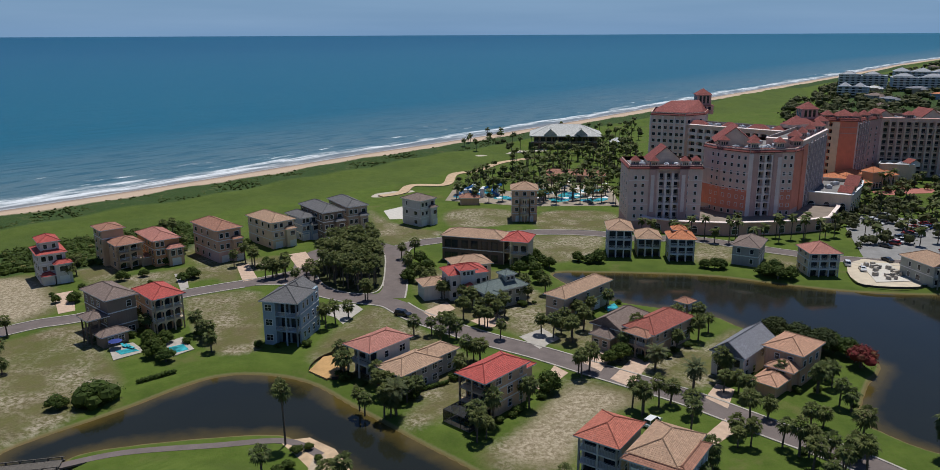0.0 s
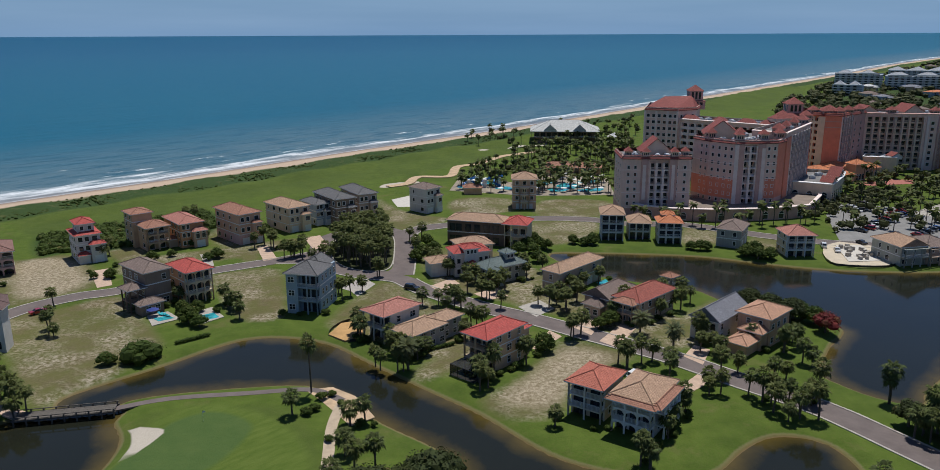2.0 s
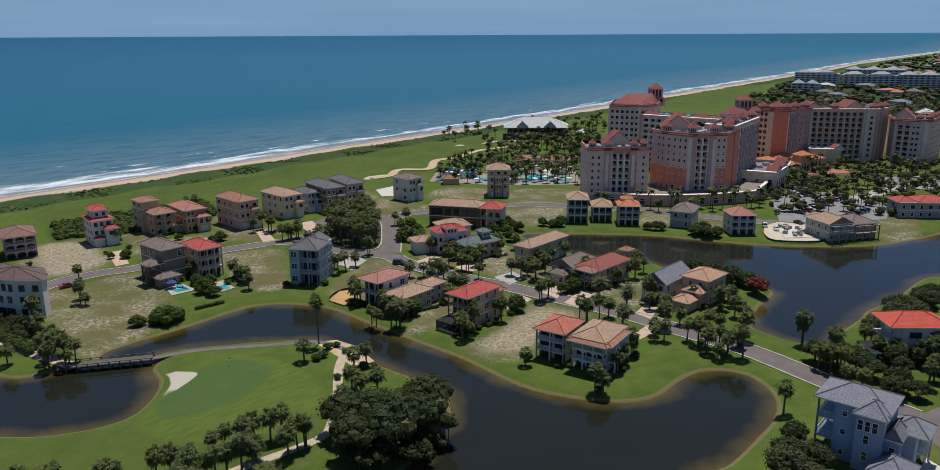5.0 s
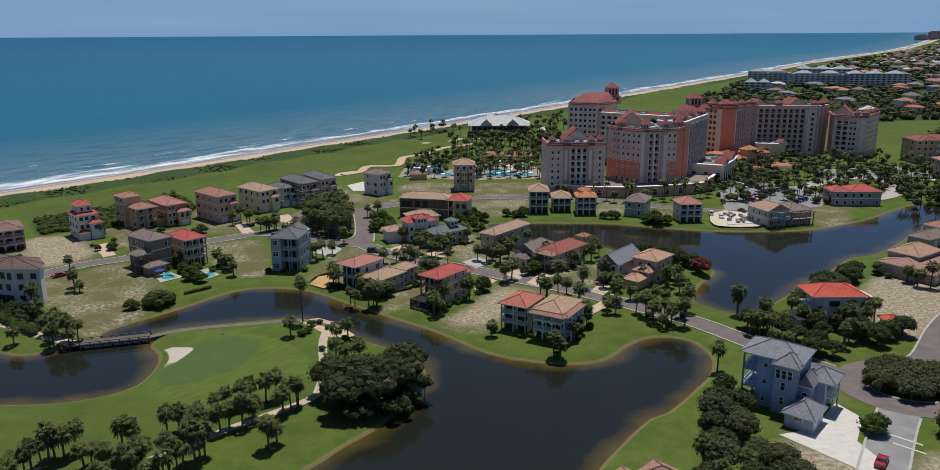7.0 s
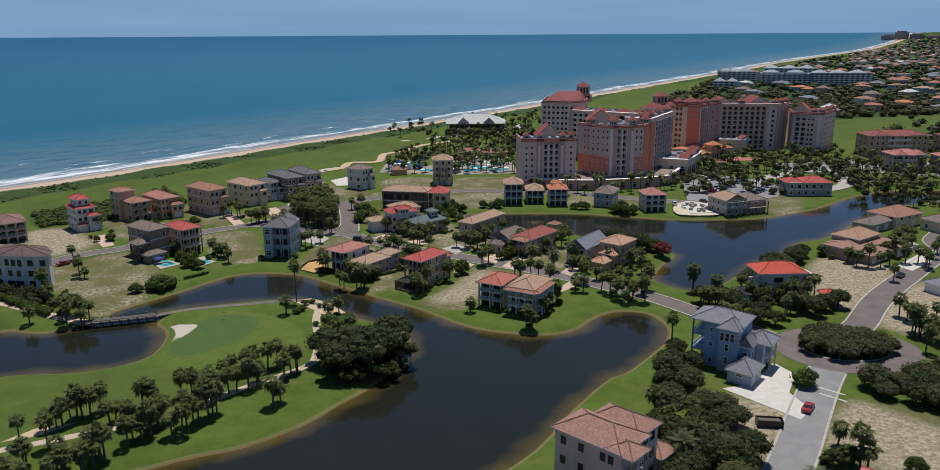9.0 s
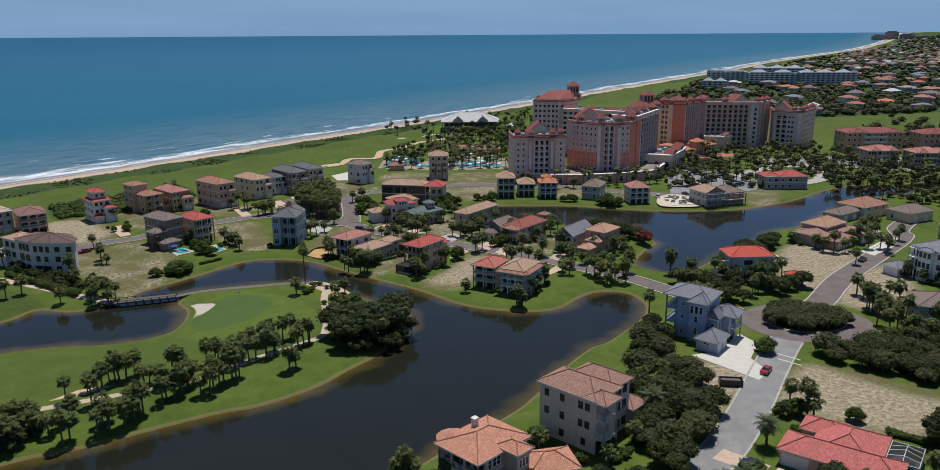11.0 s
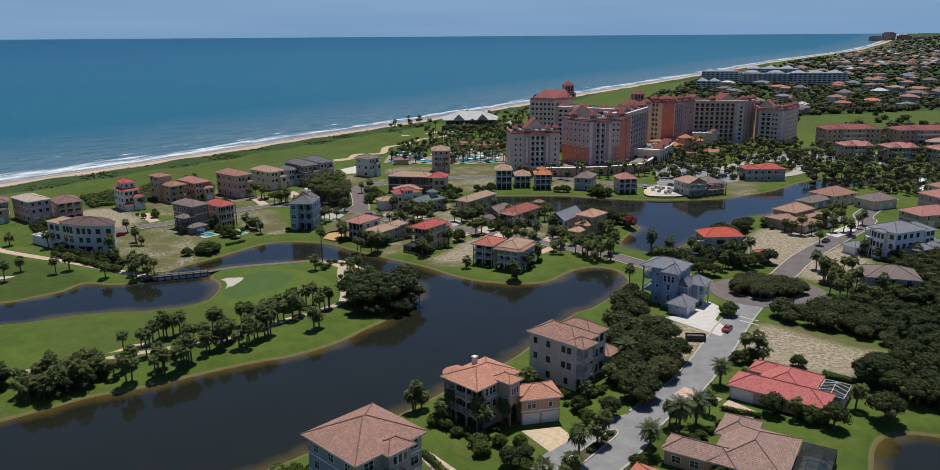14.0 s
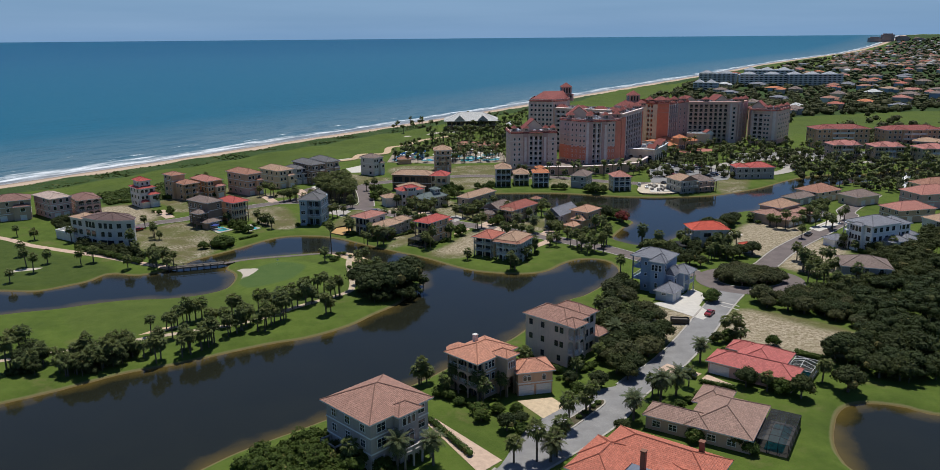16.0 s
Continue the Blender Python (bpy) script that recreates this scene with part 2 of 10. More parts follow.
def ground_material():
    m, nt, b = nodes_of("ground_cover", 0.95, 0.1)
    p = world_pos(nt)
    n1 = noise_tex(nt, p, 0.035, 5.0, 0.6)
    n2 = noise_tex(nt, p, 0.22, 6.0, 0.65)
    n3 = noise_tex(nt, p, 1.6, 6.0, 0.7)
    n4 = noise_tex(nt, p, 7.0, 4.0, 0.7)
    mp = nd(nt, "ShaderNodeMapping")
    mp.vector_type = "TEXTURE"
    mp.inputs["Rotation"].default_value = (0, 0, radians(50))
    mp.inputs["Scale"].default_value = (3.0, 0.7, 1)
    nt.links.new(p, mp.inputs["Vector"])
    n5 = noise_tex(nt, mp.outputs["Vector"], 0.6, 4.0, 0.6)
    wob = calc(nt, "MULTIPLY", calc(nt, "SUBTRACT", n2, 0.5), 5.0)
    wob3 = calc(nt, "MULTIPLY", calc(nt, "SUBTRACT", n3, 0.5), 2.5)
    # lawn
    lawn = mixc(nt, ramp(nt, n2, 0.3, 0.7), (0.058, 0.092, 0.013), (0.094, 0.132, 0.022))
    lawn = mixc(nt, ramp(nt, n3, 0.45, 0.75, 0.0, 0.4), lawn, (0.115, 0.112, 0.035))
    lawn = mixc(nt, ramp(nt, n1, 0.5, 0.72, 0.0, 0.55), lawn, (0.036, 0.058, 0.012))
    lawn = mixc(nt, ramp(nt, noise_tex(nt, p, 0.085, 6.0, 0.65), 0.56, 0.68, 0.0, 0.55), lawn, (0.138, 0.122, 0.048))
    # dry sandy lots
    dry = mixc(nt, ramp(nt, n3, 0.4, 0.6), (0.098, 0.086, 0.038), (0.152, 0.128, 0.068))
    dry = mixc(nt, ramp(nt, n5, 0.53, 0.68, 0.0, 0.3), dry, (0.27, 0.22, 0.14))
    dry = mixc(nt, ramp(nt, n2, 0.38, 0.58, 0.0, 0.75), dry, (0.112, 0.110, 0.036))
    dry = mixc(nt, ramp(nt, n1, 0.5, 0.62, 0.0, 0.6), dry, (0.13, 0.10, 0.05))
    dry = mixc(nt, ramp(nt, n4, 0.5, 0.7, 0.0, 0.25), dry, (0.085, 0.072, 0.036))
    # bare sand breaking through in broad, ragged patches, and green tufts
    bare = calc(nt, "MULTIPLY", ramp(nt, noise_tex(nt, p, 0.07, 3.0, 0.5), 0.42, 0.58), ramp(nt, noise_tex(nt, p, 0.8, 7.0, 0.75), 0.44, 0.6))
    dry = mixc(nt, calc(nt, "MULTIPLY", bare, 0.8), dry, (0.40, 0.345, 0.26))
    green_up = ramp(nt, noise_tex(nt, p, 0.055, 5.0, 0.65), 0.46, 0.62, 0.0, 0.75)
    dry = mixc(nt, green_up, dry, mixc(nt, n3, (0.075, 0.085, 0.022), (0.115, 0.115, 0.038)))
    dry = mixc(nt, ramp(nt, noise_tex(nt, p, 1.1, 3.0, 0.6), 0.66, 0.72, 0.0, 0.5), dry, (0.060, 0.062, 0.022))

    def edge(name, soft, wobble):
        return ramp(nt, calc(nt, "ADD", attr(nt, name), wobble), -soft, soft)

    c = mixc(nt, edge("lot", 1.6, wob), lawn, dry)
    drift = noise_tex(nt, p, 0.9, 8.0, 0.8)
    sandy = mixc(nt, ramp(nt, drift, 0.42, 0.6), (0.18, 0.14, 0.085), (0.44, 0.37, 0.265))
    sandy = mixc(nt, ramp(nt, n2, 0.52, 0.66, 0.0, 0.5), sandy, (0.150, 0.125, 0.062))
    sandy = mixc(nt, ramp(nt, n4, 0.55, 0.68, 0.0, 0.35), sandy, (0.10, 0.085, 0.045))
    c = mixc(nt, calc(nt, "MULTIPLY", edge("bare", 2.2, wob), 0.92), c, sandy)
    fair = mixc(nt, ramp(nt, n2, 0.3, 0.7), (0.060, 0.087, 0.015), (0.094, 0.122, 0.025))
    fair = mixc(nt, ramp(nt, n1, 0.42, 0.66, 0.0, 0.6), fair, (0.052, 0.075, 0.018))
    fair = mixc(nt, ramp(nt, n3, 0.5, 0.8, 0.0, 0.3), fair, (0.12, 0.130, 0.045))
    fair = mixc(nt, ramp(nt, n5, 0.42, 0.62, 0.0, 0.4), fair, (0.070, 0.104, 0.018))
    c = mixc(nt, edge("fairway", 1.2, wob3), c, fair)
    rough = mixc(nt, ramp(nt, n2, 0.3, 0.7), (0.042, 0.064, 0.013), (0.068, 0.092, 0.020))
    c = mixc(nt, edge("rough", 2.0, wob), c, rough)
    rim = mixc(nt, ramp(nt, n5, 0.35, 0.65), (0.074, 0.110, 0.018), (0.100, 0.134, 0.026))
    c = mixc(nt, edge("rim", 1.2, 0.0), c, rim)
    grn = mixc(nt, ramp(nt, n2, 0.3, 0.7), (0.060, 0.100, 0.027), (0.076, 0.114, 0.032))
    c = mixc(nt, edge("green", 0.7, 0.0), c, grn)
    bunk = mixc(nt, n3, (0.40, 0.35, 0.28), (0.50, 0.44, 0.36))
    c = mixc(nt, edge("bunker", 0.2, 0.0), c, bunk)
    scrub = mixc(nt, ramp(nt, n3, 0.35, 0.65), (0.022, 0.045, 0.012), (0.055, 0.085, 0.025))
    scrub = mixc(nt, ramp(nt, n2, 0.55, 0.72, 0.0, 0.5), scrub, (0.16, 0.14, 0.06))
    c = mixc(nt, edge("scrub", 2.0, wob), c, scrub)
    beach = mixc(nt, ramp(nt, n3, 0.3, 0.7), (0.42, 0.31, 0.22), (0.50, 0.38, 0.28))
    wet = ramp(nt, attr(nt, "offshore"), -7.0, -1.0)
    beach = mixc(nt, wet, beach, (0.25, 0.19, 0.15))
    c = mixc(nt, edge("beach", 2.0, wob), c, beach)
    # muddy rim of the ponds
    lip = ramp(nt, calc(nt, "ABSOLUTE", calc(nt, "ADD", calc(nt, "ADD", attr(nt, "pond"), 0.75), calc(nt, "MULTIPLY", wob3, 0.2))), 0.1, 0.5, 0.55, 0.0)
    c = mixc(nt, lip, c, (0.20, 0.165, 0.085))
    mud = ramp(nt, calc(nt, "ADD", attr(nt, "pond"), calc(nt, "MULTIPLY", wob3, 0.25)), -0.9, -0.1)
    c = mixc(nt, mud, c, (0.16, 0.11, 0.05))
    nt.links.new(c, b.inputs["Base Color"])
    bump(nt, b, calc(nt, "ADD", n4, calc(nt, "MULTIPLY", n3, 2.0)), 0.6, 0.12)
    return m


def lagoon_material():
    m, nt, b = nodes_of("lagoon_water", 0.08, 0.2)
    p = world_pos(nt)
    big = noise_tex(nt, p, 0.06, 4.0)
    shore = ramp(nt, calc(nt, "ADD", attr(nt, "pond"), calc(nt, "MULTIPLY", calc(nt, "SUBTRACT", noise_tex(nt, p, 0.11, 4.0), 0.42), 7.0)), 0.0, 4.8, 1.0, 0.0)
    c = mixc(nt, shore, mixc(nt, big, (0.011, 0.0125, 0.009), (0.017, 0.018, 0.011)), (0.080, 0.058, 0.015))
    nt.links.new(c, b.inputs["Base Color"])
    bump(nt, b, noise_tex(nt, p, 1.1, 4.0), 0.12, 0.05)
    return m


def sea_material():
    m, nt, b = nodes_of("sea_water", 0.35, 0.08)
    p = world_pos(nt)
    mp = nd(nt, "ShaderNodeMapping")
    mp.vector_type = "TEXTURE"
    mp.inputs["Rotation"].default_value = (0, 0, radians(51))
    mp.inputs["Scale"].default_value = (3.0, 0.7, 1.0)
    nt.links.new(p, mp.inputs["Vector"])
    v = mp.outputs["Vector"]
    swell = noise_tex(nt, v, 0.035, 5.0, 0.6)
    chop = noise_tex(nt, v, 0.35, 5.0, 0.65)
    big = noise_tex(nt, p, 0.004, 4.0)
    off = attr(nt, "offshore")
    deep = mixc(nt, ramp(nt, off, 200.0, 2600.0), (0.004, 0.092, 0.143), (0.003, 0.068, 0.134))
    shallow = mixc(nt, ramp(nt, calc(nt, "ADD", off, calc(nt, "MULTIPLY", calc(nt, "SUBTRACT", swell, 0.5), 120.0)), 60.0, 230.0), (0.088, 0.145, 0.165), deep)
    c = mixc(nt, ramp(nt, big, 0.35, 0.7, 0.0, 0.35), shallow, (0.006, 0.102, 0.146))
    c = mixc(nt, ramp(nt, swell, 0.45, 0.7, 0.0, 0.2), c, (0.05, 0.15, 0.18))
    fade = ramp(nt, off, 100.0, 900.0, 0.75, 0.15)
    c = mixc(nt, calc(nt, "MULTIPLY", ramp(nt, noise_tex(nt, v, 0.11, 4.0, 0.6), 0.5, 0.62), fade), c, (0.012, 0.075, 0.110))
    c = mixc(nt, ramp(nt, off, 2.0, 22.0, 0.75, 0.0), c, (0.27, 0.235, 0.215))
    wob = calc(nt, "MULTIPLY", calc(nt, "SUBTRACT", swell, 0.5), 60.0)
    d = calc(nt, "ADD", off, wob)
    ragged = noise_tex(nt, v, 0.12, 6.0, 0.75)

    def surf(centre, half, lo, hi):
        near = ramp(nt, calc(nt, "ABSOLUTE", calc(nt, "SUBTRACT", d, centre)), half * 0.25, half, 1.0, 0.0)
        return calc(nt, "MULTIPLY", near, ramp(nt, ragged, lo, hi))

    foam = calc(nt, "MAXIMUM", surf(17.0, 9.5, 0.36, 0.56), calc(nt, "MAXIMUM", surf(42.0, 5.0, 0.57, 0.64), surf(70.0, 5.0, 0.63, 0.68)))
    foam = calc(nt, "MAXIMUM", foam, calc(nt, "MULTIPLY", ramp(nt, off, 1.0, 3.5, 1.0, 0.0), ramp(nt, ragged, 0.42, 0.6, 0.0, 0.6)))
    c = mixc(nt, foam, c, (0.64, 0.66, 0.67))
    nt.links.new(c, b.inputs["Base Color"])
    nt.links.new(ramp(nt, foam, 0.0, 1.0, 0.32, 0.9), b.inputs["Roughness"])
    bump(nt, b, calc(nt, "ADD", calc(nt, "MULTIPLY", swell, 3.0), chop), 0.5, 0.5)
    return m


GROUND, LAGOON_WATER, SEA_WATER = ground_material(), lagoon_material(), sea_material()

# ---- mesh tools ----
class Shape:
    """Collects vertices and faces of one part."""

    def __init__(self):
        self.v, self.f, self.m, self.uv = [], [], [], []

    def face(self, pts, m=0, uv=None):
        i = len(self.v)
        self.v.extend(tuple(p) for p in pts)
        self.f.append(tuple(range(i, i + len(pts))))
        self.m.append(m)
        self.uv.append(uv or [(0.0, 0.0)] * len(pts))

    def box(self, x0, x1, y0, y1, z0, z1, m=0):
        a = [(x0, y0), (x1, y0), (x1, y1), (x0, y1)]
        self.prism(a, z0, z1, m)

    def prism(self, poly, z0, z1, m=0, top=True, bottom=True):
        n, i = len(poly), len(self.v)
        self.v.extend((x, y, z0) for x, y in poly)
        self.v.extend((x, y, z1) for x, y in poly)
        new_faces = [(i + k, i + (k + 1) % n, i + n + (k + 1) % n, i + n + k) for k in range(n)]
        if top:
            new_faces.append(tuple(range(i + n, i + 2 * n)))
        if bottom:
            new_faces.append(tuple(range(i + n - 1, i - 1, -1)))
        for q in new_faces:
            self.f.append(q)
            self.m.append(m)
            self.uv.append([(0.0, 0.0)] * len(q))

    def tube(self, a, b, r0, r1, n=8, m=0):
        a, b = Vector(a), Vector(b)
        q = (b - a).to_track_quat("Z", "Y")
        ring = [Vector((math.cos(2 * math.pi * k / n), math.sin(2 * math.pi * k / n), 0)) for k in range(n)]
        lo, hi = [a + q @ (r * r0) for r in ring], [b + q @ (r * r1) for r in ring]
        i = len(self.v)
        self.v.extend(tuple(p) for p in lo + hi)
        for k in range(n):
            self.f.append((i + k, i + (k + 1) % n, i + n + (k + 1) % n, i + n + k))
            self.m.append(m)
            self.uv.append([(0.0, 0.0)] * 4)
        for q2 in (tuple(range(i + n, i + 2 * n)), tuple(range(i + n - 1, i - 1, -1))):
            self.f.append(q2)
            self.m.append(m)
            self.uv.append([(0.0, 0.0)] * n)

    def beam(self, a, b, w, m=0):
        self.tube(a, b, w * 0.7, w * 0.7, 4, m)

    def mesh(self, name, mats):
        me = bpy.data.meshes.new(name)
        me.from_pydata(self.v, [], self.f)
        for mt in mats:
            me.materials.append(mt)
        if len(mats) > 1:
            me.polygons.foreach_set("material_index", self.m)
        if any(any(c != (0.0, 0.0) for c in q) for q in self.uv[:8]):
            lay = me.uv_layers.new(name="slope")
            lay.data.foreach_set("uv", [c for q in self.uv for p in q for c in p])
        me.update()
        return me


def part(name, shape, mats, parent=None, label="", m=None):
    """One mesh object under a thing or a part. shape: a Shape, or mesh data that alike parts share."""
    if not isinstance(mats, (list, tuple)):
        mats = [mats]
    me = shape.mesh(name, mats) if isinstance(shape, Shape) else shape
    ob = new(name, me)
    ob.parent = parent
    if m is not None:
        ob.matrix_basis = m
    if label:
        tagged(ob, label)
    return ob


def thing(name, label, category, x, y, yaw=0.0, z=0.0, group=""):
    ob = new(name)
    ob.empty_display_size = 0.5
    ob.matrix_basis = pose(x, y, z, 0, 0, yaw)
    return tagged(ob, label, category, group)


def structure(name, shape, mats, label):
    return tagged(part(name, shape, mats), label, "", "", "structure")


def spline(pts, closed=True, step=4):
    """Catmull-Rom through the control points."""
    p = np.array(pts, float)
    n = len(p)
    out = []
    for i in range(n if closed else n - 1):
        if closed:
            a, b, c, d = p[(i - 1) % n], p[i], p[(i + 1) % n], p[(i + 2) % n]
        else:
            a, b, c, d = p[max(i - 1, 0)], p[i], p[i + 1], p[min(i + 2, n - 1)]
        for k in range(step):
            t = k / step
            out.append(0.5 * (2 * b + (c - a) * t + (2 * a - 5 * b + 4 * c - d) * t * t + (3 * b - a - 3 * c + d) * t ** 3))
    if not closed:
        out.append(p[-1])
    return np.array(out)


def inside_distance(X, Y, poly):
    """Signed distance to a closed outline, positive inside."""
    P = np.asarray(poly, float)
    best = np.full(X.shape, 1e9)
    odd = np.zeros(X.shape, bool)
    for (ax, ay), (bx, by) in zip(P, np.roll(P, -1, axis=0)):
        ex, ey = bx - ax, by - ay
        t = np.clip(((X - ax) * ex + (Y - ay) * ey) / (ex * ex + ey * ey + 1e-12), 0, 1)
        best = np.minimum(best, (X - ax - t * ex) ** 2 + (Y - ay - t * ey) ** 2)
        cross = ((ay > Y) != (by > Y)) & (X < (bx - ax) * (Y - ay) / (by - ay + 1e-12) + ax)
        odd ^= cross
    return np.where(odd, 1, -1) * np.sqrt(best)

# ---- the plan: outlines in metres ----
LAGOON = [(-93, 127), (-78, 145), (-66, 160), (-55, 163), (-42, 159), (-29, 147), (-14, 133), (-3, 123), (10, 108), (21, 102), (32, 100), (40, 103), (47, 111), (55, 116), (63, 113), (65, 103), (62, 94), (56, 86), (46, 75), (41, 72), (29, 57), (18, 41), (1, 25), (-9, 15), (-22, 4), (-34, -5), (-45, -13), (-52, -20), (-75, -45), (-130, -45), (-160, -12), (-106, 13), (-91, 22), (-82, 28), (-71, 32), (-60, 38), (-48, 44), (-39, 47), (-28, 55), (-21, 64)]
LAGOON += [(-13, 74), (-8, 86), (-5, 97), (-9, 108), (-22, 119), (-38, 134), (-44, 136), (-54, 135), (-71, 131), (-79, 127), (-82, 120)]
WEST_POND = [(-147, 100), (-135, 98), (-127, 103), (-121, 108), (-117, 116), (-106, 113), (-96, 119), (-90, 122), (-82, 125), (-77, 122), (-77, 118), (-72, 110), (-71, 99), (-74, 92), (-85, 87), (-103, 86), (-120, 80), (-136, 76), (-180, 60), (-230, 75), (-220, 100), (-170, 102)]
LAKE = [(21, 243), (34, 243), (53, 242), (72, 239), (88, 232), (104, 226), (121, 223), (144, 223), (163, 230), (183, 241), (209, 261), (234, 273), (262, 273), (310, 290), (312, 276), (246, 250), (220, 240), (190, 219), (169, 200), (154, 188), (143, 184), (125, 166), (112, 156), (106, 149), (93, 136), (89, 130), (82, 133), (77, 139), (75, 146), (84, 162), (87, 165), (91, 175), (78, 189), (66, 195), (59, 205), (33, 217), (20, 237)]
EAST_POND = [(83, -12), (91, -6), (100, -8), (106, -13), (125, -20), (130, -45), (110, -60), (85, -50), (75, -30)]
SHORE = [(-221, 331), (-186, 371), (-143, 424), (-87, 495), (-12, 583), (96, 721), (271, 957)]
SCRUB = [(-175, 258), (-166, 268), (-156, 280), (-150, 286), (-127, 305), (-112, 279), (-112, 262), (-124, 255), (-138, 240), (-151, 239), (-159, 232)]
LOTS = [[(-167, 221), (-158, 230), (-152, 235), (-140, 228), (-127, 211), (-123, 200), (-132, 189), (-140, 183)]]
LOTS.append([(-138, 177), (-125, 179), (-119, 185), (-112, 192), (-101, 180), (-86, 161), (-83, 153), (-87, 138), (-93, 129), (-97, 123)])
LOTS.append([(-90, 209), (-88, 215), (-71, 219), (-59, 181), (-62, 173), (-69, 174), (-76, 184)])
LOTS.append([(-45, 173), (-43, 179), (-40, 191), (-36, 207), (-28, 203), (-30, 196), (-35, 189), (-39, 174), (-42, 168)])
LOTS.append([(-3, 127), (3, 135), (9, 147), (17, 160), (23, 159), (33, 153), (29, 147), (19, 141), (13, 123), (4, 120)])
LOTS.append([(36, 159), (46, 172), (60, 190), (65, 190), (55, 176), (48, 159), (41, 156)])
LOTS.append([(14, 285), (29, 288), (41, 286), (37, 265), (21, 251), (14, 261)])
LOTS.append([(-55, 330), (-43, 308), (-30, 297), (-20, 291), (-30, 273), (-43, 280)])
LOTS.append([(-19, 331), (6, 331), (6, 305), (-18, 302)])
LOTS.append([(21, 327), (50, 327), (45, 297), (18, 297)])
LOTS.append([(-138, 239), (-137, 256), (-127, 247), (-121, 228), (-122, 222)])
LOTS.append([(131, 151), (147, 162), (157, 145), (123, 110), (118, 124)])
LOTS.append([(139, 119), (164, 131), (139, 88), (122, 96)])
LOTS.append([(83, 49), (90, 55), (101, 50), (114, 33), (104, 20), (92, 19), (80, 25), (75, 34)])
LOTS.append([(61, 59), (69, 57), (76, 50), (72, 45), (62, 34), (57, 33), (56, 44)])
LOTS.append([(-18, 143), (-7, 158), (-8, 146), (-15, 138)])
LOTS.append([(74, 277), (88, 273), (81, 254), (68, 251)])
LOTS.append([(98, 266), (107, 258), (100, 241), (91, 248)])
LOTS.append([(167, 262), (192, 279), (166, 227), (154, 229)])
LOTS.append([(-112, 262), (-100, 248), (-86, 229), (-82, 235), (-105, 267), (-117, 279)])
LOTS.append([(-25, 234), (-19, 207), (-2, 193), (16, 180), (28, 169), (46, 157), (57, 172), (42, 184), (24, 200), (12, 222), (2, 240), (-14, 246)])
LOTS.append([(-44, 178), (-38, 168), (-30, 160), (-18, 151), (-8, 148), (2, 158), (-6, 172), (-20, 190), (-34, 204)])
LOTS.append([(-126, 224), (-118, 212), (-98, 226), (-82, 238), (-70, 246), (-76, 258), (-96, 246), (-114, 236)])
BARE_LOTS = [[(76.5, 40), (90, 54), (96, 49), (105, 37), (116, 29), (106, 20), (96, 20), (88, 24), (80, 31.5), (76.5, 35)], [(61, 59), (69, 57), (76, 50), (72, 45), (62, 34), (57, 33), (56, 44)], [(131, 151), (147, 162), (157, 145), (123, 110), (118, 124)], [(139, 119), (164, 131), (150, 100), (139, 88), (122, 96)], [(-160, 224), (-148, 230), (-132, 212), (-128, 200), (-140, 190)], [(2, 128), (10, 144), (18, 156), (28, 151), (19, 141), (12, 126)]]
SEA_FAIRWAY = [(-202, 288), (-188, 308), (-174, 330), (-137, 381), (-58, 486), (-17, 528), (14, 523), (28, 488), (48, 465), (26, 450), (-2, 449), (-40, 402), (-67, 373), (-81, 356), (-96, 340), (-112, 336), (-124, 312), (-137, 294), (-155, 278), (-176, 260)]
ISLAND_FAIRWAY = [(-102, 84), (-83, 88), (-70, 92), (-71, 107), (-71, 120), (-55, 124), (-41, 122), (-31, 103), (-29, 80), (-38, 74), (-56, 67), (-73, 60), (-87, 53), (-97, 46), (-116, 75)]
GREEN = [(-68, 98), (-66, 108), (-64, 116), (-57, 121), (-48, 116), (-48, 107), (-51, 99), (-57, 94), (-63, 91)]
GREEN_RIM = [(-69, 96), (-69, 110), (-67, 120), (-59, 125), (-43, 118), (-33, 102), (-36, 90), (-46, 84), (-59, 83), (-67, 88)]
BUNKER = [(-72.2, 114.8), (-68.6, 115.0), (-64.3, 113.4), (-64.2, 110.5), (-65.6, 106.2), (-67.2, 100.3), (-67.8, 101.1), (-68.4, 107.2), (-70.2, 111.8)]
WEST_FAIRWAY = [(-202, 183), (-166, 159), (-151, 146), (-136, 136), (-117, 120), (-126, 105), (-135, 100), (-160, 102)]
SHORE_TRACK = [(-54.2, 358.9), (-45.5, 367.0), (-41.8, 385.3), (-25.3, 388.0), (-22.5, 416.9), (-10.4, 429.0), (2.4, 455.1), (13.4, 465.6), (24.9, 476.6)]
FAR_FAIRWAY = [(216, 812), (300, 953), (395, 1062), (387, 986), (315, 850), (245, 761), (205, 737)]
FAR_GOLF = [(302, 455), (330, 520), (352, 560), (400, 585), (544, 612), (640, 570), (620, 455), (520, 430), (400, 440)]
STREET = [(-140, 160), (-136, 172), (-131, 183), (-122, 192), (-113, 197), (-94, 216), (-74, 229), (-64, 237)]
STREET_NORTH = [(-30, 214), (-31, 230), (-34, 249), (-33, 270), (-21, 279), (-6, 285), (17, 292), (40, 290), (53, 283), (75, 282), (100, 266), (121, 256), (140, 252)]
STREET_SOUTH = [(-74, 229), (-62, 229), (-52, 220), (-42, 214), (-30, 210), (-21, 199), (-4, 185), (11, 175), (24, 165), (41, 152), (55, 138), (67, 126), (76, 112), (84, 99), (90, 90)]
STREET_EAST = [(111, 92), (118, 98), (130, 112), (142, 124), (161, 141), (188, 166), (194, 178), (215, 199), (228, 212)]
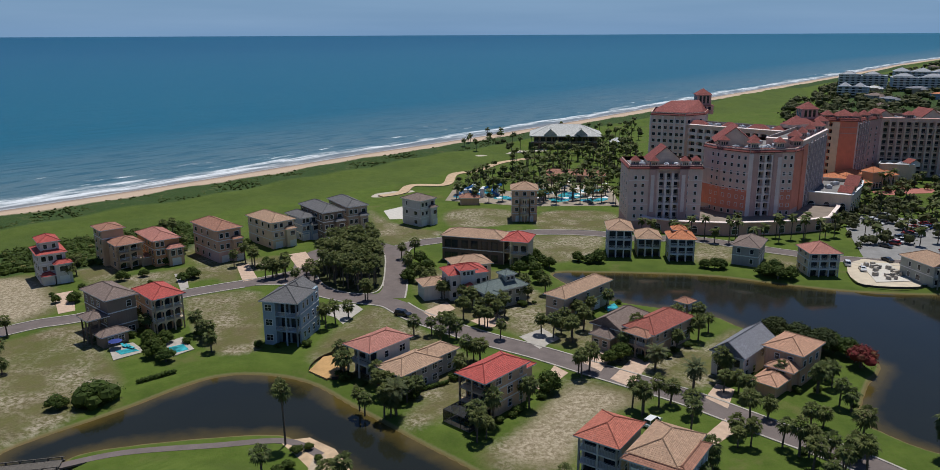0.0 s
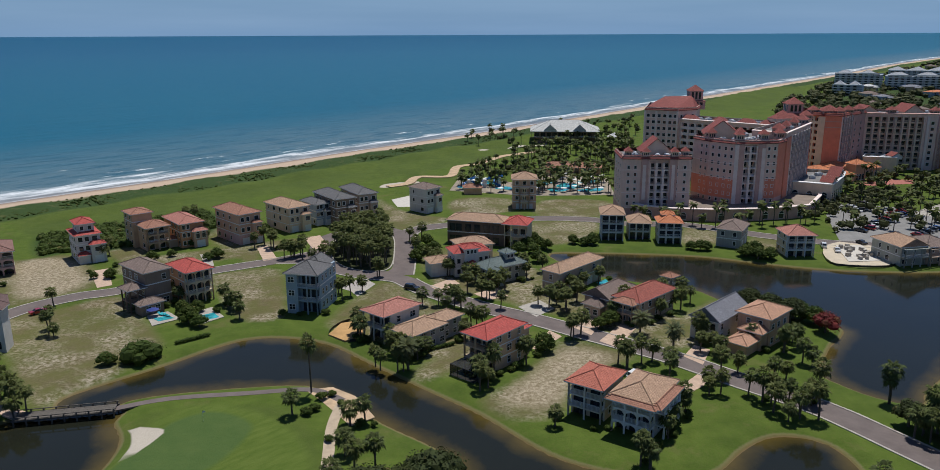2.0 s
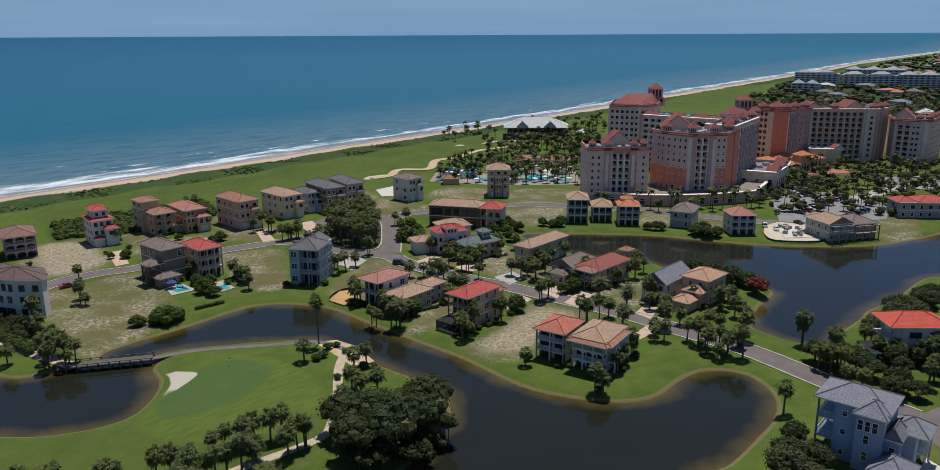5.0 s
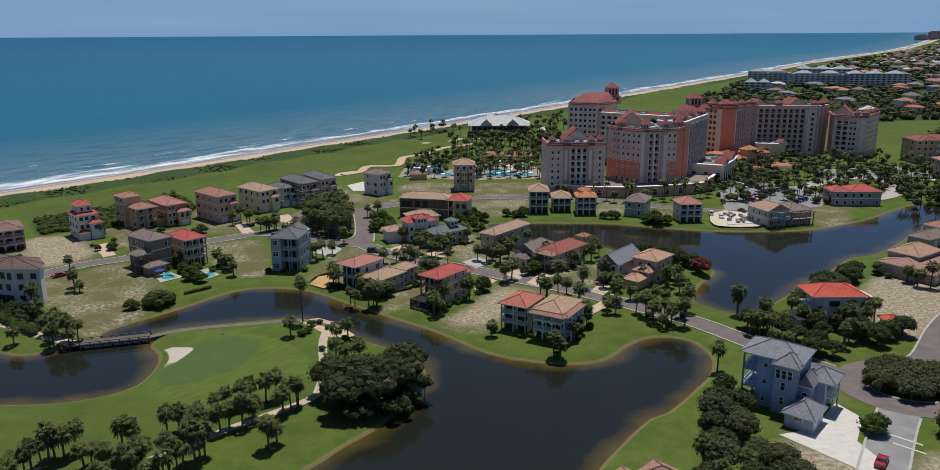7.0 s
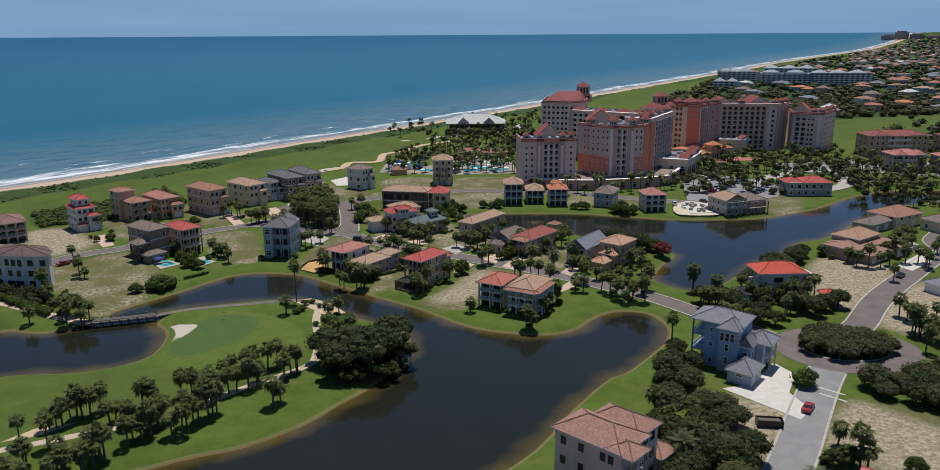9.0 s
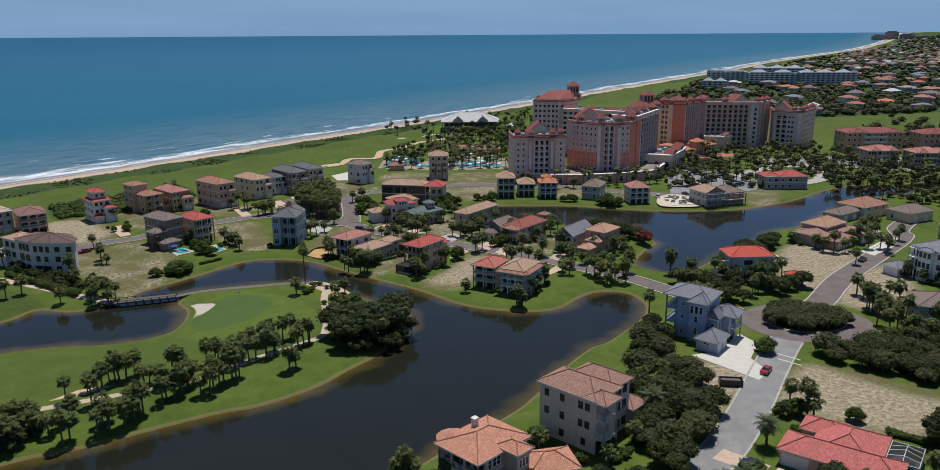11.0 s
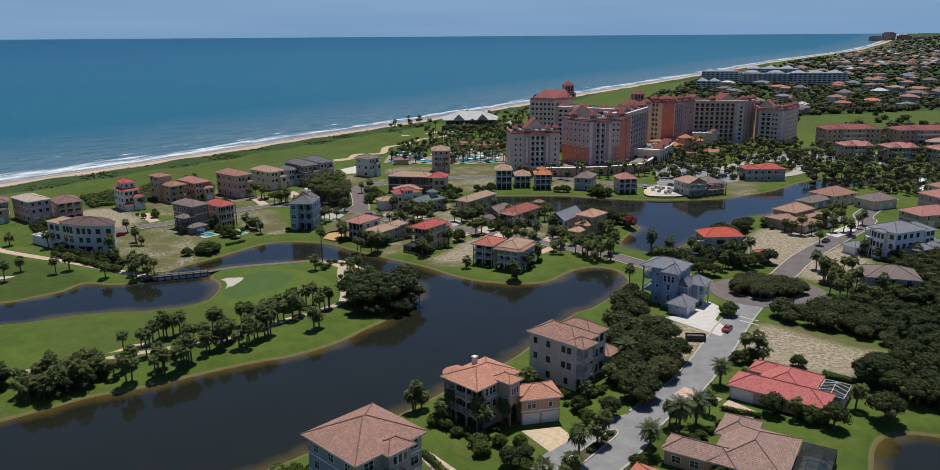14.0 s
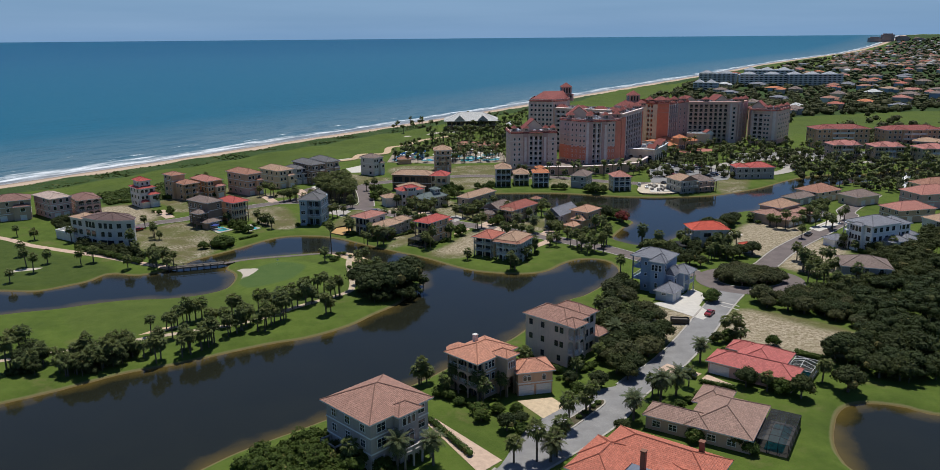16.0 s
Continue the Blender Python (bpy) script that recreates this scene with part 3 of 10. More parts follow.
STREET_VILLAS = [(95, 72), (85, 59), (60, 24), (44.3, 7.6), (37.9, 0.0), (32.8, -7.2), (26.0, -14.0), (19.0, -20.0), (9, -29), (-8, -50), (-30, -75)]
SIDE_LANE = [(39, 4.5), (35.5, 3.4), (30.6, 0.9), (24.0, -5.0), (17.8, -11.0), (13.6, -17.0), (10.4, -24.0), (7, -30)]
MEDIAN = [(18.7, -15.4), (19.9, -12.0), (26.0, -6.4), (32.9, -0.1), (33.8, -1.6), (31.0, -5.0), (24.8, -11.4), (21.0, -15.0)]
OVAL = [(-59, 242), (-59, 259), (-49, 270), (-40, 264), (-36, 242), (-35, 221), (-42, 218), (-52, 225)]
CART2 = [(-79, 122), (-69, 127), (-53, 130), (-40, 132), (-32, 127), (-32, 116), (-30, 102), (-29, 90), (-31, 83), (-44, 72), (-57, 60), (-74, 53), (-90, 47), (-120, 36)]
CART3 = [(-223, 194), (-181, 171), (-164, 158), (-147, 148), (-127, 137), (-108, 125), (-95, 118)]
TOWN = [(300, 470), (430, 450), (1000, 520), (4400, 2600), (4400, 4800), (2900, 4300), (1500, 2300), (600, 1200), (420, 960), (330, 800), (250, 650)]


# ---- ground, sea, ponds ----
SHORE_FULL = spline([(-1900, -1450), (-600, -110), (-300, 238)] + SHORE + [(650, 1460), (1200, 2190), (3300, 4750)], False, 5)
PONDS = [spline(q) for q in (LAGOON, WEST_POND, LAKE, EAST_POND)]
WATER_Z = -1.0


def axis(lo, hi, step, far_lo, far_hi, grow):
    core = list(np.arange(lo, hi + 0.1, step))
    up, d = [], step
    v = hi
    while v < far_hi:
        d *= grow
        v += d
        up.append(min(v, far_hi))
    down, d = [], step
    v = lo
    while v > far_lo:
        d *= grow
        v -= d
        down.append(max(v, far_lo))
    return np.array(down[::-1] + core + up)


def offshore_distance(X, Y):
    """Distance from the shoreline, positive out at sea."""
    S = SHORE_FULL
    best, side = np.full(X.shape, 1e18), np.zeros(X.shape)
    for (ax, ay), (bx, by) in zip(S[:-1], S[1:]):
        ex, ey = bx - ax, by - ay
        t = np.clip(((X - ax) * ex + (Y - ay) * ey) / (ex * ex + ey * ey), 0, 1)
        d = (X - ax - t * ex) ** 2 + (Y - ay - t * ey) ** 2
        s = ex * (Y - ay) - ey * (X - ax)
        near = d < best
        best, side = np.where(near, d, best), np.where(near, s, side)
    return np.sign(side) * np.sqrt(best)


def shore_at(x, y):
    """offshore_distance for one place, near enough for planting: by the shoreline's stretch at that y."""
    k = int(np.clip(np.searchsorted(SHORE_FULL[:, 1], y) - 1, 0, len(SHORE_FULL) - 2))
    (ax, ay), (bx, by) = SHORE_FULL[k], SHORE_FULL[k + 1]
    return ((bx - ax) * (y - ay) - (by - ay) * (x - ax)) / math.hypot(bx - ax, by - ay)


def grid_mesh(name, xs, ys, height, fields, mat, keep=None):
    X, Y = np.meshgrid(xs, ys)
    nx, ny = len(xs), len(ys)
    F = fields(X, Y)
    Z = height(X, Y, F)
    co = np.stack([X, Y, Z], -1).reshape(-1, 3)
    j, i = np.meshgrid(np.arange(ny - 1), np.arange(nx - 1), indexing="ij")
    a = (j * nx + i).ravel()
    quads = np.stack([a, a + 1, a + nx + 1, a + nx], -1)
    if keep is not None:
        ok = keep(F).ravel()
        quads = quads[ok[quads].any(axis=1)]
    me = bpy.data.meshes.new(name)
    me.vertices.add(len(co))
    me.vertices.foreach_set("co", co.ravel())
    me.loops.add(quads.size)
    me.loops.foreach_set("vertex_index", quads.ravel())
    me.polygons.add(len(quads))
    me.polygons.foreach_set("loop_start", np.arange(0, quads.size, 4))
    me.polygons.foreach_set("loop_total", np.full(len(quads), 4))
    me.polygons.foreach_set("use_smooth", np.ones(len(quads), bool))
    for key, val in F.items():
        at = me.attributes.new(key, "FLOAT", "POINT")
        at.data.foreach_set("value", np.clip(val, -5000, 5000).astype(np.float32).ravel())
    me.materials.append(mat)
    me.update(calc_edges=True)
    return new(name, me)


def most_inside(X, Y, polys):
    best = np.full(X.shape, -1e4)
    for q in polys:
        q = np.asarray(q)
        lo, hi = q.min(0) - 25, q.max(0) + 25
        sel = (X > lo[0]) & (X < hi[0]) & (Y > lo[1]) & (Y < hi[1])
        if sel.any():
            best[sel] = np.maximum(best[sel], inside_distance(X[sel], Y[sel], q))
    return best


def land_fields(X, Y):
    off = offshore_distance(X, Y)
    return {
        "offshore": off,
        "pond": most_inside(X, Y, PONDS),
        "lot": most_inside(X, Y, [spline(q, True, 3) for q in LOTS]),
        "bare": most_inside(X, Y, [spline(q, True, 3) for q in BARE_LOTS]),
        "fairway": most_inside(X, Y, [spline(q) for q in (SEA_FAIRWAY, ISLAND_FAIRWAY, FAR_FAIRWAY, FAR_GOLF)]),
        "green": most_inside(X, Y, [spline(GREEN)]),
        "rough": most_inside(X, Y, [spline(WEST_FAIRWAY)]),
        "rim": most_inside(X, Y, [spline(GREEN_RIM)]),
        "bunker": most_inside(X, Y, [spline(BUNKER)] + [ring_of(*b) for b in BUNKERS]),
        "scrub": np.minimum(np.maximum(most_inside(X, Y, [spline(SCRUB), np.array(TOWN, float)]), 13 - np.abs(off + 35)), -most_inside(X, Y, [spline(FAR_GOLF), spline(FAR_FAIRWAY)])),
        "beach": 24 + off,
    }


def ring_of(x, y, a, b, turn):
    k = np.linspace(0, 2 * np.pi, 20, endpoint=False)
    r = 1 + 0.18 * np.sin(2 * k + x) + 0.12 * np.sin(3 * k + y)
    c, s = math.cos(radians(turn)), math.sin(radians(turn))
    u, w = a * r * np.cos(k), b * r * np.sin(k)
    return np.stack([x + u * c - w * s, y + u * s + w * c], -1)


# sand traps: x, y, half length, half width, turn
BUNKERS = [(-10, 520, 7, 3, 40), (14, 500, 9, 4, 45), (-50, 366, 11, 5, 30), (-8, 486, 6, 2.5, 40), (30, 508, 8, 3, 40), (-149, 122, 5, 2, 20)]


def far_rise(X, Y):
    """Lifts the farthest kilometres to the true height of the horizon."""
    return 55.6 * np.clip((np.hypot(X, Y) - 3000) / 1900, 0, 1) ** 2


def land_height(X, Y, F):
    pond = F["pond"]
    z = np.where(pond > -3.2, np.clip(WATER_Z - pond * np.where(pond < 0, 0.34, 0.5), -3.5, 0.0), 0.0)
    off = F["offshore"]
    shore = np.where(off > -24, WATER_Z - off * np.where(off < 0, 0.055, 0.05), 0.32)
    dune = np.where(off > -64, np.clip((off + 64) / 12, 0, 1) * np.clip((-off - 17) / 8, 0, 1) * 1.6, 0)
    wave = np.sin(X * 0.11 + Y * 0.05) * np.sin(Y * 0.09 - X * 0.04)
    z = np.where(off > -24, np.minimum(np.maximum(shore, -6.0), 0.32), z) + dune * (0.8 + 0.4 * wave)
    z = z + far_rise(X, Y) - 0.35 * np.clip(F["bunker"], 0, 1) + np.clip(F["rim"], 0, 6) * 0.07 + np.clip(F["fairway"], 0, 8) / 8 * 0.25 * wave * (F["rim"] < 0)
    return z


gx = axis(-236, 310, 2.0, -4900, 4950, 1.05)
gy = axis(-62, 330, 2.0, -1500, 4950, 1.03)
ground = grid_mesh("ground", gx, gy, land_height, land_fields, GROUND)
tagged(ground, "flat coastal ground of lawn, sandy lots, golf turf, dune and beach", "", "", "structure")


def sea_fields(X, Y):
    return {"offshore": offshore_distance(X, Y)}


def sea_height(X, Y, F):
    return WATER_Z + far_rise(X, Y)


sea = grid_mesh("sea", gx, gy, sea_height, sea_fields, SEA_WATER, lambda F: F["offshore"] > -30)
tagged(sea, "calm blue-green ocean with white surf along the beach", "", "", "structure")


for pname, polys, plabel in (("lagoon", (LAGOON, WEST_POND), "dark brown lagoon and golf pond between lawns"), ("lake", (LAKE,), "dark blue lake behind the houses"),
                             ("pond", (EAST_POND,), "dark pond beside a lawn")):
    q = np.array([p for poly in polys for p in poly])
    lo, hi = q.min(0) - 6, q.max(0) + 6
    outlines = [spline(poly) for poly in polys]
    w = grid_mesh(pname, np.arange(lo[0], hi[0], 2.5), np.arange(lo[1], hi[1], 2.5), lambda X, Y, F: np.full(X.shape, WATER_Z),
                  lambda X, Y: {"pond": most_inside(X, Y, outlines)}, LAGOON_WATER, lambda F: F["pond"] > -2.9)
    tagged(w, plabel, "", "", "structure")


# ---- roads, kerbs, drives ----
def ribbon(pts, width, z=0.05, shape=None, step=6, side=0.0, closed=False):
    c = spline(pts, closed, step)
    d = np.gradient(c, axis=0)
    if closed:
        d = np.roll(c, -1, 0) - np.roll(c, 1, 0)
    d /= np.linalg.norm(d, axis=1)[:, None] + 1e-9
    nrm = np.stack([-d[:, 1], d[:, 0]], -1)
    L, R = c + nrm * (side + width / 2), c + nrm * (side - width / 2)
    s = shape or Shape()
    n = len(c)
    for k in range(n if closed else n - 1):
        j = (k + 1) % n
        s.face([(*R[k], z), (*R[j], z), (*L[j], z), (*L[k], z)])
        s.face([(*L[k], z), (*L[j], z), (*L[j], -0.3), (*L[k], -0.3)])
        s.face([(*R[j], z), (*R[k], z), (*R[k], -0.3), (*R[j], -0.3)])
    return s


def street(name, pts, width, mat, label, z=0.05, kerbs=(1, -1)):
    road = structure(name, ribbon(pts, width, z), mat, label)
    line = np.array([tuple(p)[:2] for p in spline(pts, False)], float)
    d = np.gradient(line, axis=0)
    d /= np.linalg.norm(d, axis=1)[:, None]
    for sgn in kerbs:
        off = line + sgn * (width / 2 + 0.25) * np.stack((-d[:, 1], d[:, 0]), 1)
        run = []
        for p in [*off, None]:
            if p is not None and all(np.hypot(*(q - p).T).min() > w / 2 - 0.1 for q, w in CROSSINGS if not (len(q) == len(line) and np.allclose(q, line))):
                run.append(tuple(p))
                continue
            if len(run) > 3:
                part("kerb", ribbon(run[::2] + ([run[-1]] if len(run) % 2 == 0 else []), 0.5, z + 0.1), CONCRETE, road, "pale concrete kerb")
            run = []
    return road


OVAL_RING = [(-47 + (x + 47) * 1.32, 242 + (y - 242) * 1.13) for x, y in OVAL]


def dense(line):
    q = np.array([tuple(p)[:2] for p in line], float)
    return np.array([a + (b - a) * u for a, b in zip(q, q[1:]) for u in np.linspace(0, 1, 8)])


CROSSINGS = [(dense(spline(q, False)), w) for q, w in ((STREET, 6.6), (STREET_SOUTH, 7.0), (STREET_NORTH, 7.0), (STREET_EAST, 7.5), (STREET_VILLAS, 7.6))]
CROSSINGS.append((dense(spline(SIDE_LANE, False)), 4.6))
CROSSINGS.append((dense(spline(OVAL_RING)), 7.0))
CROSSINGS.append((np.array([(105 + 14.5 * k * math.cos(a), 82 + 11.5 * k * math.sin(a)) for k in (0.4, 0.7, 1.0) for a in np.linspace(0, 6.28, 60)]), 7.2))
street("road", STREET, 6.6, ASPHALT, "brown-grey asphalt residential street")
street("road", STREET_SOUTH, 7.0, ASPHALT, "brown-grey asphalt street past the villas", 0.054)
street("road", STREET_NORTH, 7.0, ASPHALT, "brown-grey asphalt street curving to the hotel", 0.058)
street("road", STREET_EAST, 7.5, ASPHALT, "brown-grey asphalt street beside vacant lots", 0.054)
street("road", STREET_VILLAS, 7.6, ASPHALT_GREY, "pale grey asphalt street between villas", 0.05)
structure("road", ribbon(SIDE_LANE, 4.6, 0.044), ASPHALT_GREY, "pale grey lane beside a planted median")
_s = Shape()
_s.prism([tuple(p) for p in spline(MEDIAN, True, 3)], -0.2, 0.16)
median = structure("pavement", _s, plain("median_mulch", (0.10, 0.085, 0.05), 0.95, 0.1, scale=0.9, vary=0.4), "planted street median with a pale kerb")
part("kerb", ribbon(MEDIAN, 0.4, 0.19, closed=True), CONCRETE, median, "pale concrete kerb")
structure("road", ribbon(OVAL_RING, 7.0, 0.046, closed=True), ASPHALT, "asphalt loop round the palm island")
isle = structure("pavement", Shape(), CONCRETE, "grassy oval island with a kerb")
_o = spline(OVAL)
_s = Shape()
_s.prism([tuple(p) for p in _o], -0.2, 0.17)
isle.data = _s.mesh("oval_island", [plain("island_turf", (0.055, 0.06, 0.024), 0.95, 0.1, scale=0.6, vary=0.4)])
part("kerb", ribbon([tuple(p) for p in OVAL], 0.45, 0.2, closed=True), CONCRETE, isle, "pale concrete kerb")
_k = [(math.cos(a) * 14.5 + 105, math.sin(a) * 11.5 + 82) for a in np.linspace(0, 2 * math.pi, 16, endpoint=False)]
structure("road", ribbon(_k, 7.2, 0.062, closed=True), ASPHALT, "asphalt roundabout round a wooded island")
part("kerb", ribbon([(105 + (x - 105) * 0.74, 82 + (y - 82) * 0.67) for x, y in _k], 0.5, 0.16, closed=True), CONCRETE, ground, "pale kerb round the wooded island")
structure("cart_path", ribbon(CART2[:5], 2.0, 0.04), ASPHALT, "grey asphalt cart path along the green")
structure("cart_path", ribbon(CART2[4:], 2.2, 0.045), plain("shell_path", (0.44, 0.35, 0.25), 0.95, 0.1, scale=0.6, vary=0.2), "pale shell cart path beside the grove")
structure("cart_path", ribbon(SHORE_TRACK, 5.0, 0.32), BED_SAND, "broad sandy track beside the seaside fairway")
structure("cart_path", ribbon(CART3, 3.2, 0.04), PAVERS, "sandy cart path beside hedges")


def drive(pts, mat=PAVERS, z=0.07, label="sandy paver driveway"):
    s = Shape()
    s.prism(pts, -0.2, z)
    return structure("driveway", s, mat, label)

# ---- house kit ----
BALCONY = stucco("balcony_front", (0.50, 0.42, 0.40))
FACES = {"S": 0, "E": 90, "N": 180, "W": -90}
_shared = {}


def window_mesh(w, h, kind="plain", frame_mat=None):
    """Frame, mullions and sill in one mesh, the pane in another; both face -y and start at the wall's plane."""
    frame_mat = frame_mat or WHITE
    key = (round(w, 2), round(h, 2), kind, frame_mat.name)
    if key in _shared:
        return _shared[key]
    f, g = Shape(), Shape()
    t, out = 0.11, 0.09
    xs, zs = [-w / 2 - t, -w / 2, w / 2, w / 2 + t], [-t, 0.0, h, h + t]
    if w > 1.3 and kind != "garage":
        xs[2:2] = [-0.04, 0.04]
    if kind == "grid":
        zs[2:2] = [h * 0.55, h * 0.55 + 0.06]
    if kind == "garage":
        zs[2:2] = [h * q / 4 + e for q in (1, 2, 3) for e in (-0.02, 0.02)]
    nx, nz = len(xs), len(zs)
    f.v = [(x, y, z) for y in (-out, 0.01) for z in zs for x in xs]
    solid = {(a, b) for a in range(nx - 1) for b in range(nz - 1) if a % 2 == 0 or b % 2 == 0}
    for a, b in solid:
        k = b * nx + a
        quads = [(k, k + 1, k + nx + 1, k + nx)]
        for (da, db), (p, q) in (((-1, 0), (k + nx, k)), ((1, 0), (k + 1, k + nx + 1)), ((0, -1), (k, k + 1)), ((0, 1), (k + nx + 1, k + nx))):
            if (a + da, b + db) not in solid:
                quads.append((q, p, p + nx * nz, q + nx * nz))
        for qd in quads:
            f.f.append(qd)
            f.m.append(0)
            f.uv.append([(0.0, 0.0)] * 4)
    g.face([(-w / 2, -0.04, 0), (w / 2, -0.04, 0), (w / 2, -0.04, h), (-w / 2, -0.04, h)])
    if kind == "arch":
        n = 8
        pts = [(w / 2 * math.cos(math.pi * k / n), h + w / 2 * math.sin(math.pi * k / n)) for k in range(n + 1)]
        for (xa, za), (xb, zb) in zip(pts, pts[1:]):
            g.face([(0, -0.04, h), (xa, -0.04, za), (xb, -0.04, zb)])
            k2 = 1 + 2 * t / w
            f.face([(xa, -out, za), (xa * k2, -out, h + (za - h) * k2), (xb * k2, -out, h + (zb - h) * k2), (xb, -out, zb)])
    # void: flat dark pane whose colour stands in for the opening's shade
    pane_mat = WHITE if kind == "garage" else DARK if kind == "void" else GLASS
    _shared[key] = (f.mesh("window", [frame_mat]), g.mesh("pane", [pane_mat]))
    return _shared[key]


def grid_window(w, h, kind="plain", frame_mat=None):
    """A whole small window in one mesh: white surround, dark pane, balcony front for 'balcony'."""
    frame_mat = frame_mat or WHITE
    key = ("grid", w, h, kind, frame_mat.name)
    if key not in _shared:
        s = Shape()
        t = 0.16
        x = [-w / 2 - t, -w / 2, w / 2, w / 2 + t]
        z = [-t, 0, h, h + t]
        for i in range(3):
            for j in range(3):
                hole = i == 1 and j == 1
                y = -0.03 if hole else -0.10
                s.face([(x[i], y, z[j]), (x[i + 1], y, z[j]), (x[i + 1], y, z[j + 1]), (x[i], y, z[j + 1])], 1 if hole else 0)
        if kind == "balcony":
            e = w / 2 + 0.42
            s.box(-e, e, -1.1, -0.02, -0.32, -0.12, 2)
            s.box(-e, e, -1.08, -1.02, 0.62, 0.74, 2)
            for k in range(9):
                x2 = -e + 0.3 + (2 * e - 0.6) * k / 8
                s.box(x2 - 0.05, x2 + 0.05, -1.08, -1.03, -0.12, 0.62, 2)
            for x2 in (-e, e - 0.3):
                s.box(x2, x2 + 0.3, -1.14, -0.84, -0.12, h + 0.5, 2)
            s.box(-e, e, -1.1, -0.84, h + 0.26, h + 0.5, 2)
        if kind == "arch":
            n = 8
            for k in range(n):
                a, b = math.pi * k / n, math.pi * (k + 1) / n
                s.face([(0, -0.03, h), (w / 2 * math.cos(a), -0.03, h + w / 2 * math.sin(a)), (w / 2 * math.cos(b), -0.03, h + w / 2 * math.sin(b))], 1)
                q = 1 + 2 * t / w
                s.face([(w / 2 * math.cos(a), -0.1, h + w / 2 * math.sin(a)), (w / 2 * q * math.cos(a), -0.1, h + w / 2 * q * math.sin(a)),
                        (w / 2 * q * math.cos(b), -0.1, h + w / 2 * q * math.sin(b)), (w / 2 * math.cos(b), -0.1, h + w / 2 * math.sin(b))])
        _shared[key] = s.mesh("window", [frame_mat, GLASS, BALCONY] if kind == "balcony" else [frame_mat, GLASS])
    return _shared[key]


def arch_panel(s, x0, x1, y, z_spring, z_top, thick, along="x"):
    """A wall panel with a round-headed opening below it."""
    r = (x1 - x0) / 2
    rise = min(r, z_top - z_spring - 0.15)
    n, c = 8, (x0 + x1) / 2
    arc = [(c - r * math.cos(math.pi * k / n), z_spring + rise * math.sin(math.pi * k / n)) for k in range(n + 1)]

    def put(u, d, z):
        return (u, d, z) if along == "x" else (d, u, z)

    for (ua, za), (ub, zb) in zip(arc, arc[1:]):
        for d in (y, y + thick):
            s.face([put(ua, d, za), put(ub, d, zb), put(ub, d, z_top), put(ua, d, z_top)])
        s.face([put(ua, y, za), put(ub, y, zb), put(ub, y + thick, zb), put(ua, y + thick, za)])


